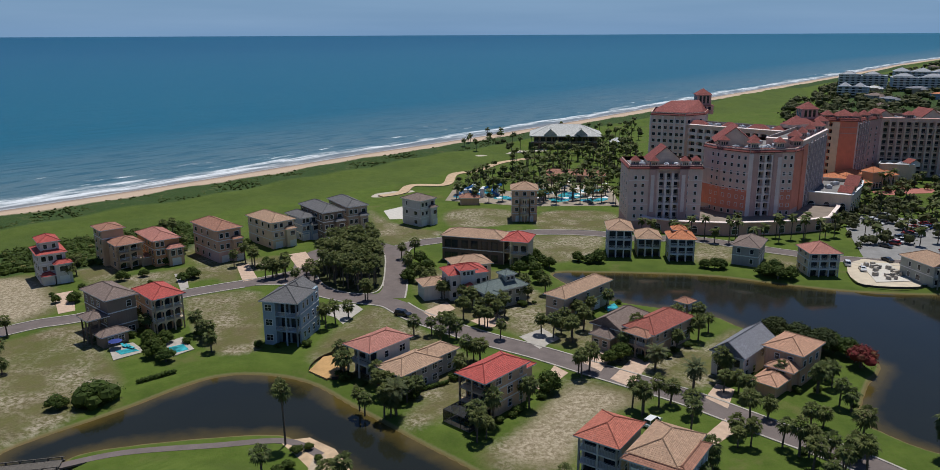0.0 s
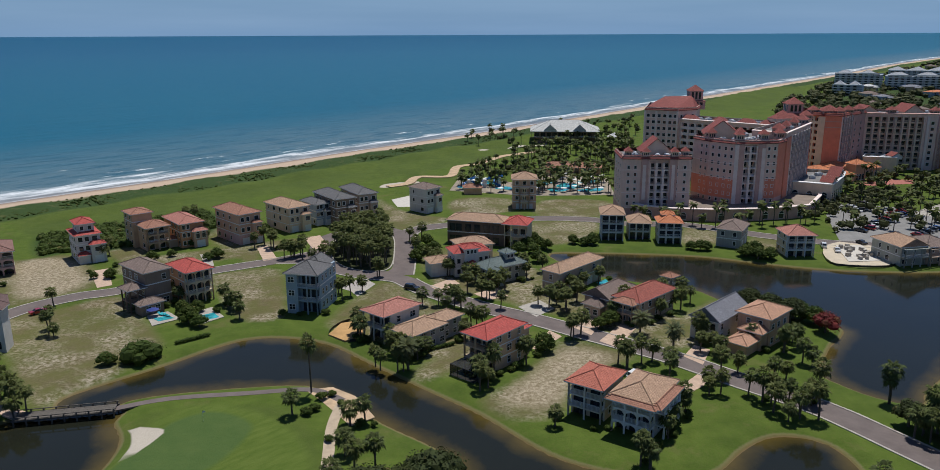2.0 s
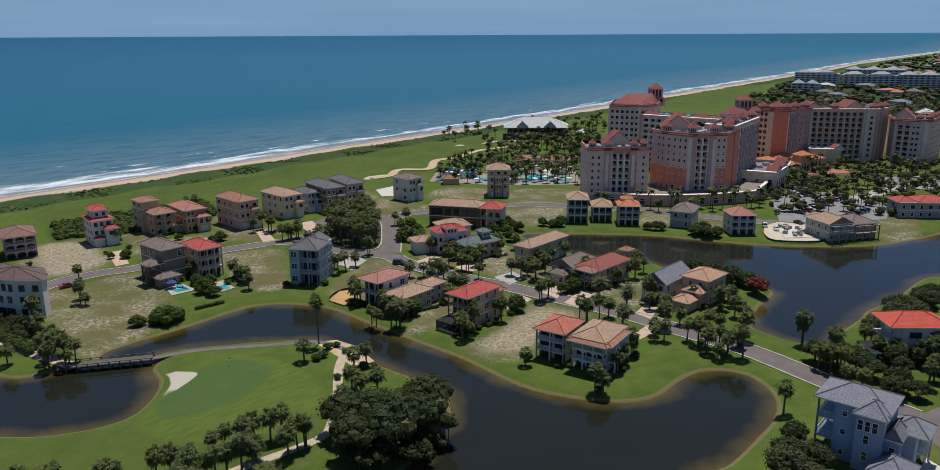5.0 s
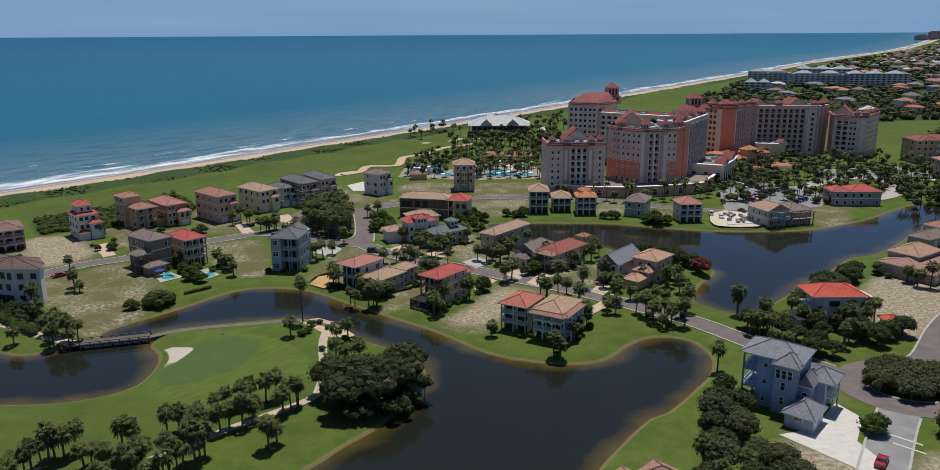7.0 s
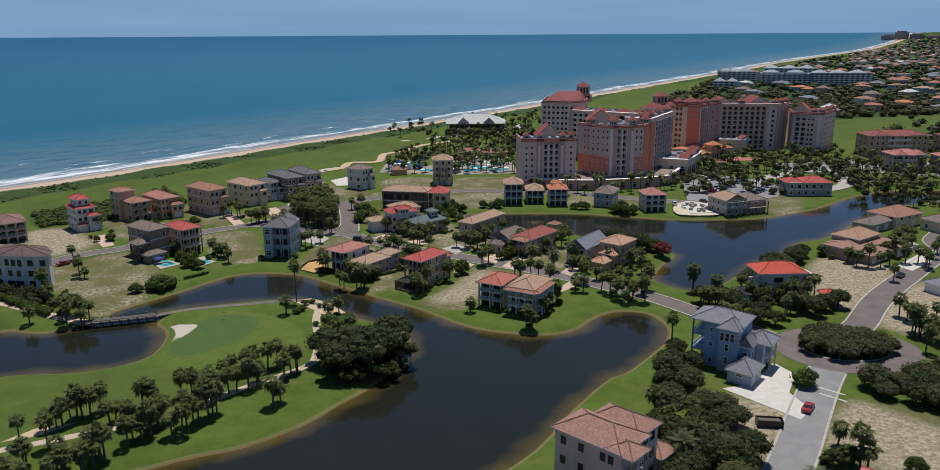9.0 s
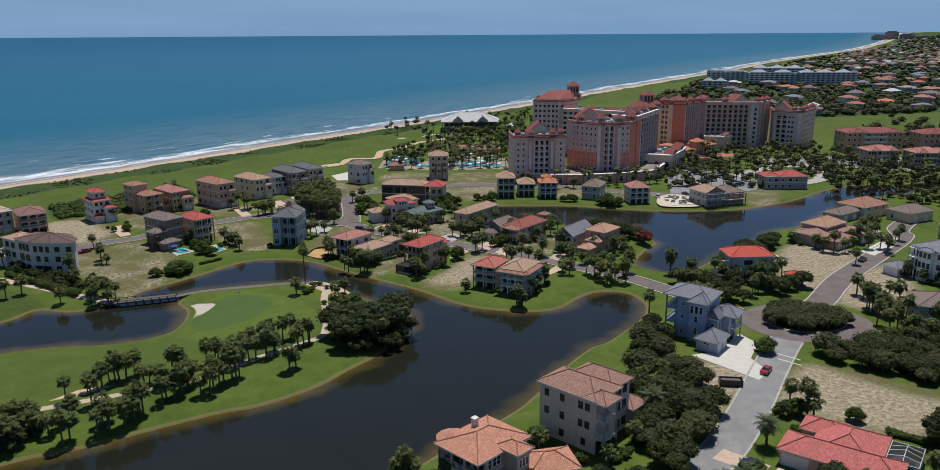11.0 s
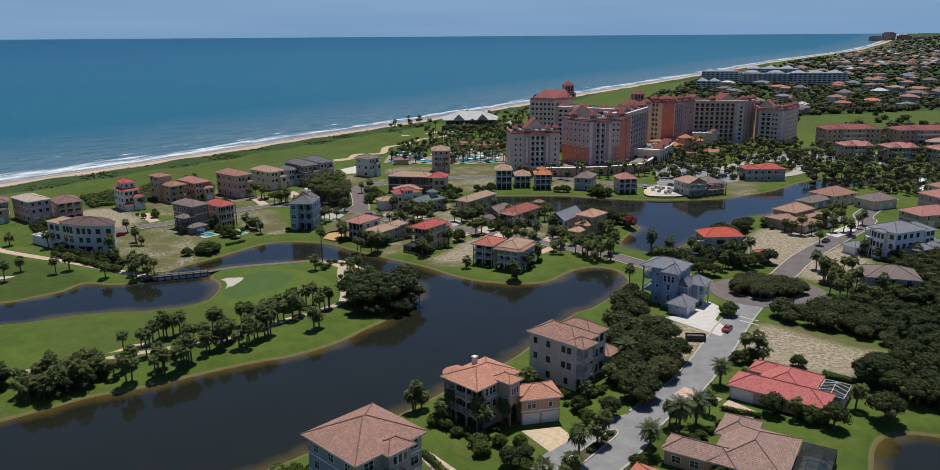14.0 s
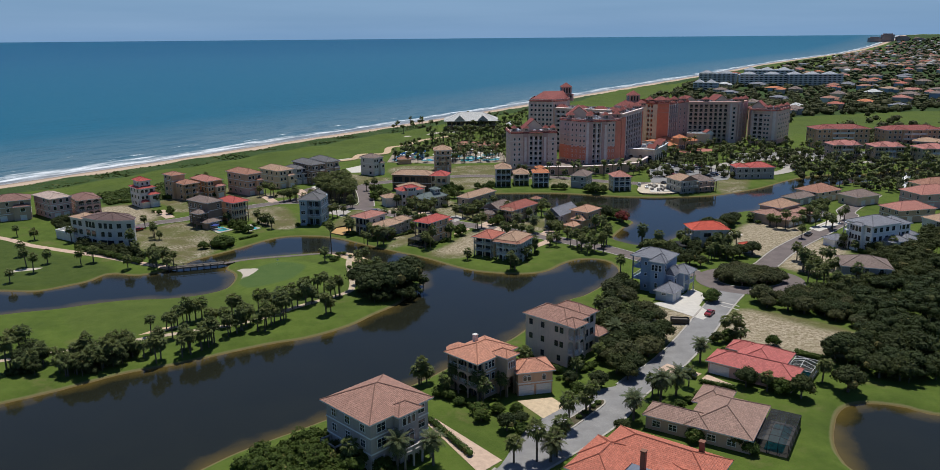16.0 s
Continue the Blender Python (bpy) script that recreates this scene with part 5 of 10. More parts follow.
# blue-grey house by the lagoon
h = House("beach_house", "blue-grey three-storey house with dark hip roof and recessed balconies", -48.1, 176.7, 79, wall=BLUE, roof=GREY_SHINGLE, group="lagoon houses")
h.body(2.9, 14.0, 0.6, 9.6, 0, 11.6, bands=(4.0, 7.8))
h.body(0.6, 2.898, 6.6, 9.6, 0, 11.6)
h.loggia(0.6, 2.898, 0.6, 6.598, (0.0, 4.0, 7.8), 11.6, "WS", 2, BLUE, "bars")
h.hip(0.6, 10.4, 0.6, 9.6, 11.6, 2.6)
h.hip(7.0, 14.0, 1.8, 8.4, 11.7, 2.2, gable="E")
h.row("W", 0.6, (8.1,), (1.2, 5.2, 9.0), 1.7, 1.5)
h.row("W", 2.9, (2.2, 4.8), (0.2, 4.1, 7.9), 1.8, 2.3, "plain", DARK_METAL)
h.row("S", 0.6, (4.6, 7.0, 10.0, 12.6), (1.2, 5.0, 8.8), 1.0, 1.5)
h.auto(2.9, 14.0, 0.6, 9.6, (1.2, 5.0, 8.8), "EN", seed=37)

# lagoon row
balcony_house("white house with pinkish-red tile roof and screened corner porches", -27.4, 156.6, 51, 13.6, 9.0, 7.4, OFFWHITE, PINK_TILE, 2, "W", 2.6, 2, rail="dark", seed=41, slope=0.36)
h = House("beach_house", "grey two-storey house with a long tan tile roof, patched pale", -19.6, 149.7, 50, wall=GREY, roof=TAN_TILE, group="lagoon houses")
h.body(2.6, 12.0, 0.6, 8.0, 0, 5.2)
h.loggia(0.6, 2.598, 0.6, 8.0, (0.0, 2.7), 5.2, "WSN", 3, GREY, "dark")
h.hip(0.6, 12.0, 0.6, 8.0, 5.2, 1.7)
h.body(12.0, 19.5, 2.2, 7.4, 0, 5.0)
h.hip(10.0, 19.5, 2.2, 7.4, 5.05, 1.5)
h.row("S", 0.6, (4.2, 7.4, 10.6), (0.8, 3.4), 1.4, 1.3)
h.row("S", 2.2, (14, 17), (0.8, 3.2), 1.2, 1.3)
h.row("W", 2.6, (2.4, 5.6), (0.2, 2.8), 2.0, 2.1, "plain", DARK_METAL)
h = balcony_house("tan three-storey house with bright red tile roof and screened balconies", -1.8, 138.9, 50, 14.6, 8.2, 8.9, TAN, RED_TILE, 3, "W", 2.4, 2, rail="dark", seed=43)
h.body(13.998, 17.0, 1.4, 5.6, 0, 7.2)
h.hip(13.0, 17.0, 1.4, 5.6, 7.2, 1.1)
h.cage(-4.2, 0.5, 0.4, 7.4, 2.7, 0.7)
KILN_TILE = tile_roof("kiln_red_tile", (0.42, 0.135, 0.09))
h = balcony_house("beige three-storey house with dull red tile roof and corner balconies", 21.0, 117.2, 57, 11.4, 8.6, 7.6, CREAM, KILN_TILE, 3, "W", 2.0, 2, rail="bars", seed=44, posts=OFFWHITE)
h = balcony_house("white house with tan tile roof and wraparound verandas", 29.4, 110.8, 57, 13.6, 9.2, 7.9, OFFWHITE, TAN_TILE, 3, "W", 2.2, 3, arch=True, rail="bars", seed=45, posts=WHITE)
h.loggia(3.0, 11.0, -1.3, 0.596, (0.0, 2.6, 5.2), 7.5, "S", 4, WHITE, "bars")
h.hip(0.0, 11.4, -1.3, 0.9, 7.5, 0.6, TERRA_TILE, 0.4)
h.hip(-1.0, 0.6, -0.6, 9.0, 7.5, 0.6, TERRA_TILE, 0.4)

# houses inside the bend of the street
h = House("apartment_house", "long dark brown building with tan tile roof and pale wing", -18.6, 253.5, -15, "apartments", wall=stucco("dark_umber", (0.165, 0.115, 0.085)), roof=TAN_TILE)
h.body(0.6, 22.0, 0.6, 9.6, 0, 8.8, bands=(4.4,))
h.hip(0.6, 22.0, 0.6, 9.6, 8.8, 2.0)
h.body(24.6, 30.4, 1.4, 9.0, 0, 8.8, CREAM)
h.loggia(22.02, 24.598, 0.6, 9.0, (0.0, 4.4), 8.8, "S", 1, CREAM)
h.loggia(24.6, 30.4, -0.8, 1.398, (0.0, 4.4), 8.8, "SE", 2, CREAM)
h.hip(22.0, 30.4, -0.8, 9.0, 8.85, 2.2, RED_TILE)
h.row("S", 0.6, (2.6, 5.0, 8.6, 12.0, 15.6, 19.0), (0.6, 5.0), 2.0, 2.4, "void", DARK_METAL)
h.row("S", 1.4, (26.2, 28.8), (0.4, 4.6), 1.8, 2.2, "plain")
h.auto(0.6, 30.4, 0.6, 9.6, (1.2, 5.4), "W", seed=51)
h = House("beach_house", "pink-white house with bright red stepped roofs and front stair", -12.8, 210.6, 22, wall=OFFWHITE, roof=RED_TILE, group="street houses")
h.body(0.6, 12.0, 1.4, 9.0, 0, 7.8, bands=(2.9,))
h.hip(0.6, 12.0, 1.4, 9.0, 7.8, 2.0)
h.body(3.4, 7.8, 0.0, 3.8, 0, 9.4)
h.hip(3.4, 7.8, 0.0, 3.8, 9.4, 1.2)
h.body(-6.5, 0.598, 4.0, 10.5, 0, 4.6)
h.hip(-6.5, 0.6, 4.0, 10.5, 4.6, 1.5, TAN_TILE)
h.body(4.2, 7.0, -2.2, -0.002, 0, 4.4)
h.hip(4.2, 7.0, -2.2, 0.2, 4.4, 1.3, over=0.35)
h.row("S", 0.0, (4.4, 5.6, 6.8), (7.7,), 0.8, 1.1)
h.row("S", 1.4, (1.8, 9.2, 11.0), (1.0, 4.4), 1.1, 1.5)
h.row("W", 0.6, (3.0, 6.0), (4.4,), 1.1, 1.5)
h.row("S", -2.2, (5.6,), (1.0,), 1.2, 2.2, "arch")
h = House("beach_house", "pale house with a tan hip roof behind the red-roofed one", -12.0, 224.0, 22, wall=CREAM, roof=TAN_TILE, group="street houses")
h.body(0.6, 12.0, 0.6, 9.4, 0, 6.6)
h.hip(0.6, 12.0, 0.6, 9.4, 6.6, 2.0)
h.auto(0.6, 12.0, 0.6, 9.4, (1.0, 4.2), "SW", seed=54)
h = House("beach_house", "grey-green roofed cottage with a small square lantern", -2.6, 202.6, 36, wall=SAGE, roof=GREEN_SHINGLE, group="street houses")
h.body(0.6, 15.0, 0.6, 7.2, 0, 5.4)
h.hip(0.6, 15.0, 0.6, 7.2, 5.4, 2.2)
h.body(8.6, 12.0, 2.2, 5.6, 5.5, 8.8)
h.hip(8.6, 12.0, 2.2, 5.6, 8.8, 1.1, over=0.5)
h.body(1.6, 5.0, -1.8, 0.598, 0, 4.6)
h.hip(1.6, 5.0, -1.8, 2.4, 4.6, 1.2, gable="S")
h.row("S", 0.6, (6.4, 9.0, 11.6), (0.9, 3.3), 1.2, 1.3)
h.row("S", -1.8, (3.3,), (1.0,), 1.6, 1.4)
h.row("S", 2.2, (9.6, 11.0), (7.2,), 0.9, 0.9)
h.row("W", 0.6, (2.6, 5.2), (0.9, 3.3), 1.2, 1.3)
side_gable_house("beach_house", "long taupe-pink two-storey house with a light terracotta roof", 18.6, 193.8, 49, 23.0, 7.4, 7.1, TAUPE, TAN_TILE, 2, 56, bay=False, group="street houses", slope=0.5)
h = House("beach_house", "grey-brown gabled villa with a stepped tile roof", 30.6, 176.6, 50, wall=TAUPE, roof=BROWN_TILE, group="street houses")
h.body(0.6, 15.0, 0.6, 8.4, 0, 5.2)
h.hip(0.6, 15.0, 0.6, 8.4, 5.2, 2.6, gable="W")
h.body(-2.2, 0.598, 1.6, 6.8, 0, 3.6)
h.hip(-2.2, 1.4, 1.6, 6.8, 3.6, 1.6)
h.body(2.6, 5.2, -2.0, 0.598, 0, 3.4)
h.hip(2.6, 5.2, -2.0, 1.2, 3.4, 1.4)
h.auto(0.6, 15.0, 0.6, 8.4, (0.9, 3.2), "SE", seed=58)
h.row("W", -2.2, (3.0, 5.4), (0.9,), 1.3, 1.5)
h = House("beach_house", "taupe villa with a red tile hip roof and arched porch", 37.6, 171.4, 46, wall=TAUPE, roof=TERRA_TILE, group="street houses")
h.body(0.6, 17.6, 0.6, 8.6, 0, 6.2, bands=(3.1,))
h.hip(0.6, 17.6, 0.6, 8.6, 6.2, 2.3, tile_roof("dark_red_tile", (0.30, 0.09, 0.065)))
h.loggia(-1.6, 0.598, 1.2, 7.0, (0.0, 3.1), 5.8, "WSN", 2, TAUPE, "bars", True)
h.hip(-1.6, 1.8, 1.2, 7.0, 5.9, 1.0)
h.auto(0.6, 17.6, 0.6, 8.6, (0.9, 4.0), "SE", seed=59)
h.row("W", 0.6, (2.8, 5.4), (0.2, 3.3), 1.4, 2.2, "plain")
h = House("gazebo", "lakeside viewing tower with a red pyramid roof", 51.0, 194.6, 46, "gazebo", wall=TAUPE, roof=TERRA_TILE)
h.loggia(0.4, 3.6, 0.4, 3.6, (0.0, 3.2), 5.8, "SWEN", 1, TAUPE, "bars")
h.hip(0.4, 3.6, 0.4, 3.6, 5.8, 1.1)
h = House("beach_house", "white gabled house with grey metal roof and white garage wing", 54.8, 158.6, 48, wall=OFFWHITE, roof=SLATE, group="street houses")
h.body(0.6, 16.4, 0.6, 8.0, 0, 5.8)
h.hip(0.6, 16.4, 0.6, 8.0, 5.8, 3.0, gable="WE", over=0.5)
g = Shape()
for gxx in (0.62, 16.38):
    g.face([(gxx, 0.6, 5.8), (gxx, 8.0, 5.8), (gxx, 4.3, 8.5)])
part("gable_wall", g, OFFWHITE, h.ob)
h.row("W", 0.6, (2.0, 4.3, 6.6), (3.4,), 1.0, 1.5, "grid", DARK_METAL)
h.win("W", 4.3, 0.6, 0.1, 4.4, 2.2, "void", WHITE)
h.auto(0.6, 16.4, 0.6, 8.0, (0.9, 3.4), "SEN", seed=61, skip=0.3)
h = House("beach_house", "peach house with light terracotta hip roofs at three heights", 66.4, 156.4, 46, wall=PEACH, roof=tile_roof("peach_tile", (0.45, 0.25, 0.16)), group="street houses")
h.body(0.6, 11.0, 0.6, 8.8, 0, 7.6)
h.hip(0.6, 11.0, 0.6, 8.8, 7.6, 1.9)
h.body(-2.6, 0.598, 1.0, 6.4, 0, 4.6)
h.hip(-2.6, 1.4, 1.0, 6.4, 4.6, 1.5)
h.body(-8.4, -2.602, 1.8, 6.8, 0, 3.0)
h.hip(-8.4, -1.8, 1.8, 6.8, 3.0, 1.2)
h.loggia(11.02, 12.8, 1.2, 6.4, (0.0, 3.4), 6.2, "SE", 2, PEACH)
h.row("W", 0.6, (3.0, 6.0), (5.2,), 1.0, 1.3)
h.row("W", -2.6, (3.6,), (1.2,), 2.2, 2.2, "arch")
h.row("S", 0.6, (2.4, 5.4, 8.8), (0.9, 4.4), 1.2, 1.4)


# lake-front row before the hotel
def lake_house(label, x, y, w, d, z, wall, roof, yaw=-4, floors=3, gallery=True, slope=0.5, seed=70):
    if gallery:
        return balcony_house(label, x, y, yaw, w, d, z, wall, roof, floors, "S", 1.5, 3, False, "bars", seed, "lake-front houses", slope, posts=WHITE)
    return side_gable_house("beach_house", label, x, y, yaw, w, d, z, wall, roof, floors, seed, False, "lake-front houses", slope)


lake_house("narrow blue house with white balconies and tan hip roof", 38.2, 256.8, 9.2, 13.0, 9.9, PALE_BLUE, TAN_TILE, seed=71)
lake_house("tan-roofed pale house with dark screened porch", 48.6, 258.6, 9.0, 12.0, 6.4, CREAM, TAN_TILE, floors=2, seed=72)
h = lake_house("white balconied house with bright orange tile roofs", 58.2, 252.4, 9.4, 10.5, 8.0, OFFWHITE, ORANGE_TILE, seed=73)
h.body(2.4, 6.4, 5.6, 9.4, 8.0, 10.0)
h.hip(2.4, 6.4, 5.6, 9.4, 10.0, 1.2)
lake_house("grey two-storey house with a grey-brown hip roof", 86.6, 246.0, 14.0, 9.5, 6.6, GREY, BROWN_TILE, 62, 2, False, seed=74)
lake_house("cream house with salmon tile roof and white balconies", 98.6, 236.0, 10.4, 11.0, 7.8, CREAM, PINK_TILE, 2, 3, True, seed=75)
h = House("beach_house", "grey two-storey house with tan gable wing", 131.5, 226.0, 14, wall=SAGE, roof=TAN_TILE, group="lake-front houses")
h.body(0.6, 10.0, 0.6, 14.0, 0, 6.6, bands=(3.3,))
h.hip(0.6, 10.0, 0.6, 14.0, 6.6, 2.6, gable="S")
h.loggia(0.6, 10.0, -1.6, 0.598, (0.0, 3.3), 6.2, "SWE", 3, SAGE, "bars")
h.body(10.4, 21.0, 0.6, 12.0, 0, 6.0, TAUPE)
h.hip(10.4, 21.0, 0.6, 12.0, 6.0, 2.4, BROWN_TILE)
h.loggia(10.4, 21.0, -1.6, 0.598, (0.0, 3.0), 5.7, "SE", 3, TAUPE, "dark")
h.auto(0.6, 21.0, 0.6, 12.0, (0.8, 4.0), "SW", seed=76)
h = House("beach_house", "blue-grey house with bright red tile roof beside the lake", 177.0, 263.0, -4, wall=GREY, roof=RED_TILE, group="lake-front houses")
h.body(0.6, 22.0, 0.6, 12.0, 0, 6.6, bands=(3.3,))
h.hip(8.0, 22.0, 0.6, 12.0, 6.6, 2.4)
h.hip(0.6, 8.0, 1.6, 11.0, 6.5, 1.8)
h.auto(0.6, 22.0, 0.6, 12.0, (0.8, 4.0), "SW", seed=77)

# lone houses by the pool grounds
h = side_gable_house("beach_house", "white three-storey house with a grey roof beside a pale court", -29.6, 299.0, 50, 9.6, 11.5, 10.6, OFFWHITE, BROWN_TILE, 3, 81, True, "park houses", 0.4)
h = side_gable_house("beach_house", "tall narrow tan house with a brown pyramid roof", 6.4, 309.0, 0, 11.4, 12.0, 13.2, PEACH, TAN_TILE, 4, 82, False, "park houses", 0.45)
h.loggia(3.6, 7.8, -0.9, 0.598, (0.0, 3.3, 6.6), 9.9, "SWE", 2, CREAM, "bars", True)

# houses west of the lagoon
h = House("villa", "large white three-storey villa with faceted front and brown roof", -133.0, 151.0, 0, "villa", wall=OFFWHITE, roof=BROWN_TILE, group="west villas")
VP = [(-8.0, 6.6), (-1.0, 1.6), (6.5, -0.6), (14.2, -0.8), (13.0, 4.0), (8.6, 10.0), (-5.0, 15.0)]
h.body(0, 0, 0, 0, 0, 11.0, poly=VP)
h.fan_roof(VP, 11.0, 2.2, tile_roof("umber_tile", (0.135, 0.085, 0.075)))
WP = [(-15.5, 12.5), (-8.0, 6.9), (-5.2, 14.8), (-12.5, 19.5)]
h.body(0, 0, 0, 0, 0, 10.2, poly=WP)
h.fan_roof(WP, 10.2, 1.2, TAN_TILE)
h.edge_windows(VP, 0, (0.25, 0.5, 0.75), (7.4,), 1.4, 2.2, "plain", DARK_METAL)
h.edge_windows(VP, 0, (0.3, 0.7), (0.2, 3.9), 2.2, 2.2, "plain", DARK_METAL)
h.edge_windows(VP, 1, (0.2, 0.5, 0.8), (7.6,), 1.2, 1.9, "plain", DARK_METAL)
h.edge_windows(VP, 1, (0.3, 0.7), (4.2,), 1.3, 1.7, "plain", DARK_METAL)
h.edge_windows(VP, 1, (0.3, 0.7), (0.1,), 2.6, 2.4, "plain", DARK_METAL)
h.edge_windows(VP, 2, (0.25, 0.75), (1.0, 4.4, 7.8), 1.5, 1.6, "plain", DARK_METAL)
h.edge_windows(WP, 0, (0.3, 0.7), (3.8, 7.2), 2.0, 1.8, "plain", DARK_METAL)
h.body(0, 0, 0, 0, 0, 3.0, poly=[(-24.0, 17.0), (-13.5, 9.0), (-9.5, 12.0), (-14.0, 17.5), (-20.0, 22.0)], name="terrace")
for (xa, ya), (xb, yb) in (((-24.0, 17.0), (-13.5, 9.0)), ((-24.0, 17.0), (-20.0, 22.0))):
    s = Shape()
    e = Vector((xb - xa, yb - ya, 0)).normalized()
    n = Vector((-e.y, e.x, 0)) * 0.14
    A, B = Vector((xa, ya, 0)), Vector((xb, yb, 0))
    s.prism([tuple((A - n)[:2]), tuple((B - n)[:2]), tuple((B + n)[:2]), tuple((A + n)[:2])], 3.004, 3.9)
    part("parapet", s, WHITE, h.ob)
ROSE_BROWN = tile_roof("rose_umber_tile", (0.23, 0.125, 0.10))
side_gable_house("villa", "beige villa with pinkish-brown hip roof", -199.0, 200.0, 24, 17.0, 13.0, 9.2, TAUPE, ROSE_BROWN, 3, 92, True, "west villas", 0.36)
side_gable_house("villa", "pale pink house with light tile roof", -174.0, 203.6, 46, 10.5, 19.0, 9.5, PINK, tile_roof("blush_tile", (0.46, 0.35, 0.29)), 3, 93, False, "west villas", 0.3)
balcony_house("mauve house with arched gallery and grey-brown roof", -163.0, 206.0, 34, 11.0, 16.0, 8.0, PINK, ROSE_BROWN, 3, "S", 2.0, 3, True, "bars", 94, "west villas", 0.36)

# villas on the near bank
VILLA_GREY = stucco("villa_grey", (0.40, 0.355, 0.32))
ROSE_TILE = tile_roof("rose_brown_tile", (0.32, 0.175, 0.13))
VILLA_BEIGE = stucco("villa_beige", (0.60, 0.50, 0.41))
h = House("villa", "grey three-storey villa with brown pyramid roof and arched entry", -17.9, -26.6, 41, "villa", wall=OFFWHITE, roof=TERRA_TILE, group="near villas")
h.body(0.8, 15.6, 0.8, 15.0, 0, 10.5, VILLA_GREY, bands=(3.6, 7.0))
h.hip(0.8, 15.6, 0.8, 15.0, 10.5, 3.4, ROSE_TILE, 0.9)
h.body(6.6, 11.6, -0.8, 0.798, 0, 10.2, VILLA_GREY)
h.hip(6.6, 11.6, -0.8, 3.0, 10.4, 1.4, ROSE_TILE, 0.8)
h.row("S", 0.8, (3.4, 13.6), (4.6, 7.8), 2.0, 1.7)
h.row("S", -0.8, (7.9, 9.1, 10.3), (7.8,), 0.8, 1.5, "arch")
h.row("S", -0.8, (9.1,), (3.9,), 2.4, 1.6, "arch")
h.row("W", 0.8, (3.2, 8.0, 12.4), (4.6, 7.8), 1.4, 1.5)
h.loggia(5.6, 12.6, -3.4, -0.802, (0.0, 3.4), 4.4, "SWE", 3, VILLA_GREY, "bars", True)
h.row("S", 0.8, (2.6, 14.2), (0.1,), 2.6, 2.4, "garage")
h.loggia(-1.8, 0.798, 9.0, 14.0, (0.0,), 3.2, "WSN", 2, VILLA_GREY, "dark")

h = House("villa", "beige villa with salmon tile roofs and tall arched entry", 5.0, 0.8, 41, "villa", wall=stucco("sandstone", (0.487, 0.363, 0.265)), roof=ORANGE_TILE, group="near villas")
SALMON = tile_roof("salmon_tile", (0.48, 0.22, 0.14))
h.body(2.8, 13.4, 0.7, 10.4, 0, 9.6, bands=(6.4,))
h.hip(0.7, 13.4, 0.7, 10.4, 9.6, 2.1, SALMON)
h.loggia(0.7, 2.798, 0.7, 10.4, (0.0, 3.2, 6.4), 9.6, "WSN", 3, None, "bars", True)
h.body(0, 0, 0, 0, 0, 9.55, poly=[(4 + 2.6 * math.cos(a), 10.0 + 2.6 * math.sin(a)) for a in np.linspace(0, 2 * math.pi, 12, endpoint=False)])
h.body(7.0, 10.2, -2.6, 0.698, 5.2, 10.0)
h.loggia(7.0, 10.2, -2.6, 0.698, (0.0,), 5.2, "SWE", 1, None, "", True, 0.5)
h.hip(7.0, 10.2, -2.6, 1.6, 10.0, 1.1, SALMON)
h.row("S", -2.6, (7.8, 8.6, 9.4), (7.0,), 0.55, 1.5, "arch")
h.row("S", 0.7, (3.6, 4.8, 5.8), (7.2,), 0.8, 1.6)
h.row("S", 0.7, (4.0, 5.8), (1.0, 4.2), 1.0, 1.5)
h.row("W", 2.8, (2.6, 5.6, 8.4), (0.2, 3.3, 6.6), 2.0, 2.3, "plain", DARK_METAL)
h.chimney(8.0, 8.4, 9.8, 12.2, mat=OFFWHITE)
s = Shape()
for k in range(12):
    a, b = 2 * math.pi * k / 12, 2 * math.pi * (k + 1) / 12
    s.face([(4 + 3.1 * math.cos(a), 10.0 + 3.1 * math.sin(a), 9.6), (4 + 3.1 * math.cos(b), 10.0 + 3.1 * math.sin(b), 9.6), (4, 10.0, 11.2)], 0, [(k, 0), (k + 1.6, 0), (k + 0.8, 3.3)])
part("turret_roof", s, SALMON, h.ob)
h = House("carriage_house", "peach garage wing with salmon tile roof and two garage doors", 14.2, 3.4, 8, "garage", wall=PEACH, roof=SALMON, group="near villas")
h.body(0.5, 8.9, 0.5, 7.0, 0, 5.9, bands=(3.0,))
h.hip(0.5, 8.9, 0.5, 7.0, 5.9, 1.8)
h.row("S", 0.5, (2.6, 6.8), (0.1,), 3.4, 2.3, "garage")
h.row("S", 0.5, (2.2, 3.2, 6.8), (3.6,), 0.8, 1.0, "arch")

h = House("villa", "cream three-storey villa with pinkish roof and arched corner balcony", 29.0, 17.6, 42, "villa", wall=CREAM, roof=ROSE_TILE, group="near villas")
h.body(0.7, 9.0, 0.7, 14.0, 0, 11.4, VILLA_BEIGE)
h.hip(0.7, 9.0, 0.7, 14.0, 11.4, 2.4)
h.loggia(0.7, 5.2, -1.6, 0.698, (0.0, 3.8, 7.6), 11.2, "SWE", 2, VILLA_BEIGE, "bars", True)
h.hip(0.7, 5.2, -1.6, 3.0, 11.3, 1.5)
h.body(9.0, 15.0, 2.0, 12.0, 0, 10.8, VILLA_BEIGE)
h.hip(8.4, 15.0, 2.0, 12.0, 10.9, 2.2)
h.body(15.0, 20.0, 1.0, 8.0, 0, 4.2, VILLA_BEIGE)
h.hip(15.0, 20.0, 1.0, 8.0, 4.2, 1.7)
h.row("W", 0.7, (2.4, 4.0, 8.4, 12.2), (5.0, 8.8), 0.85, 1.3, "grid", DARK_METAL)
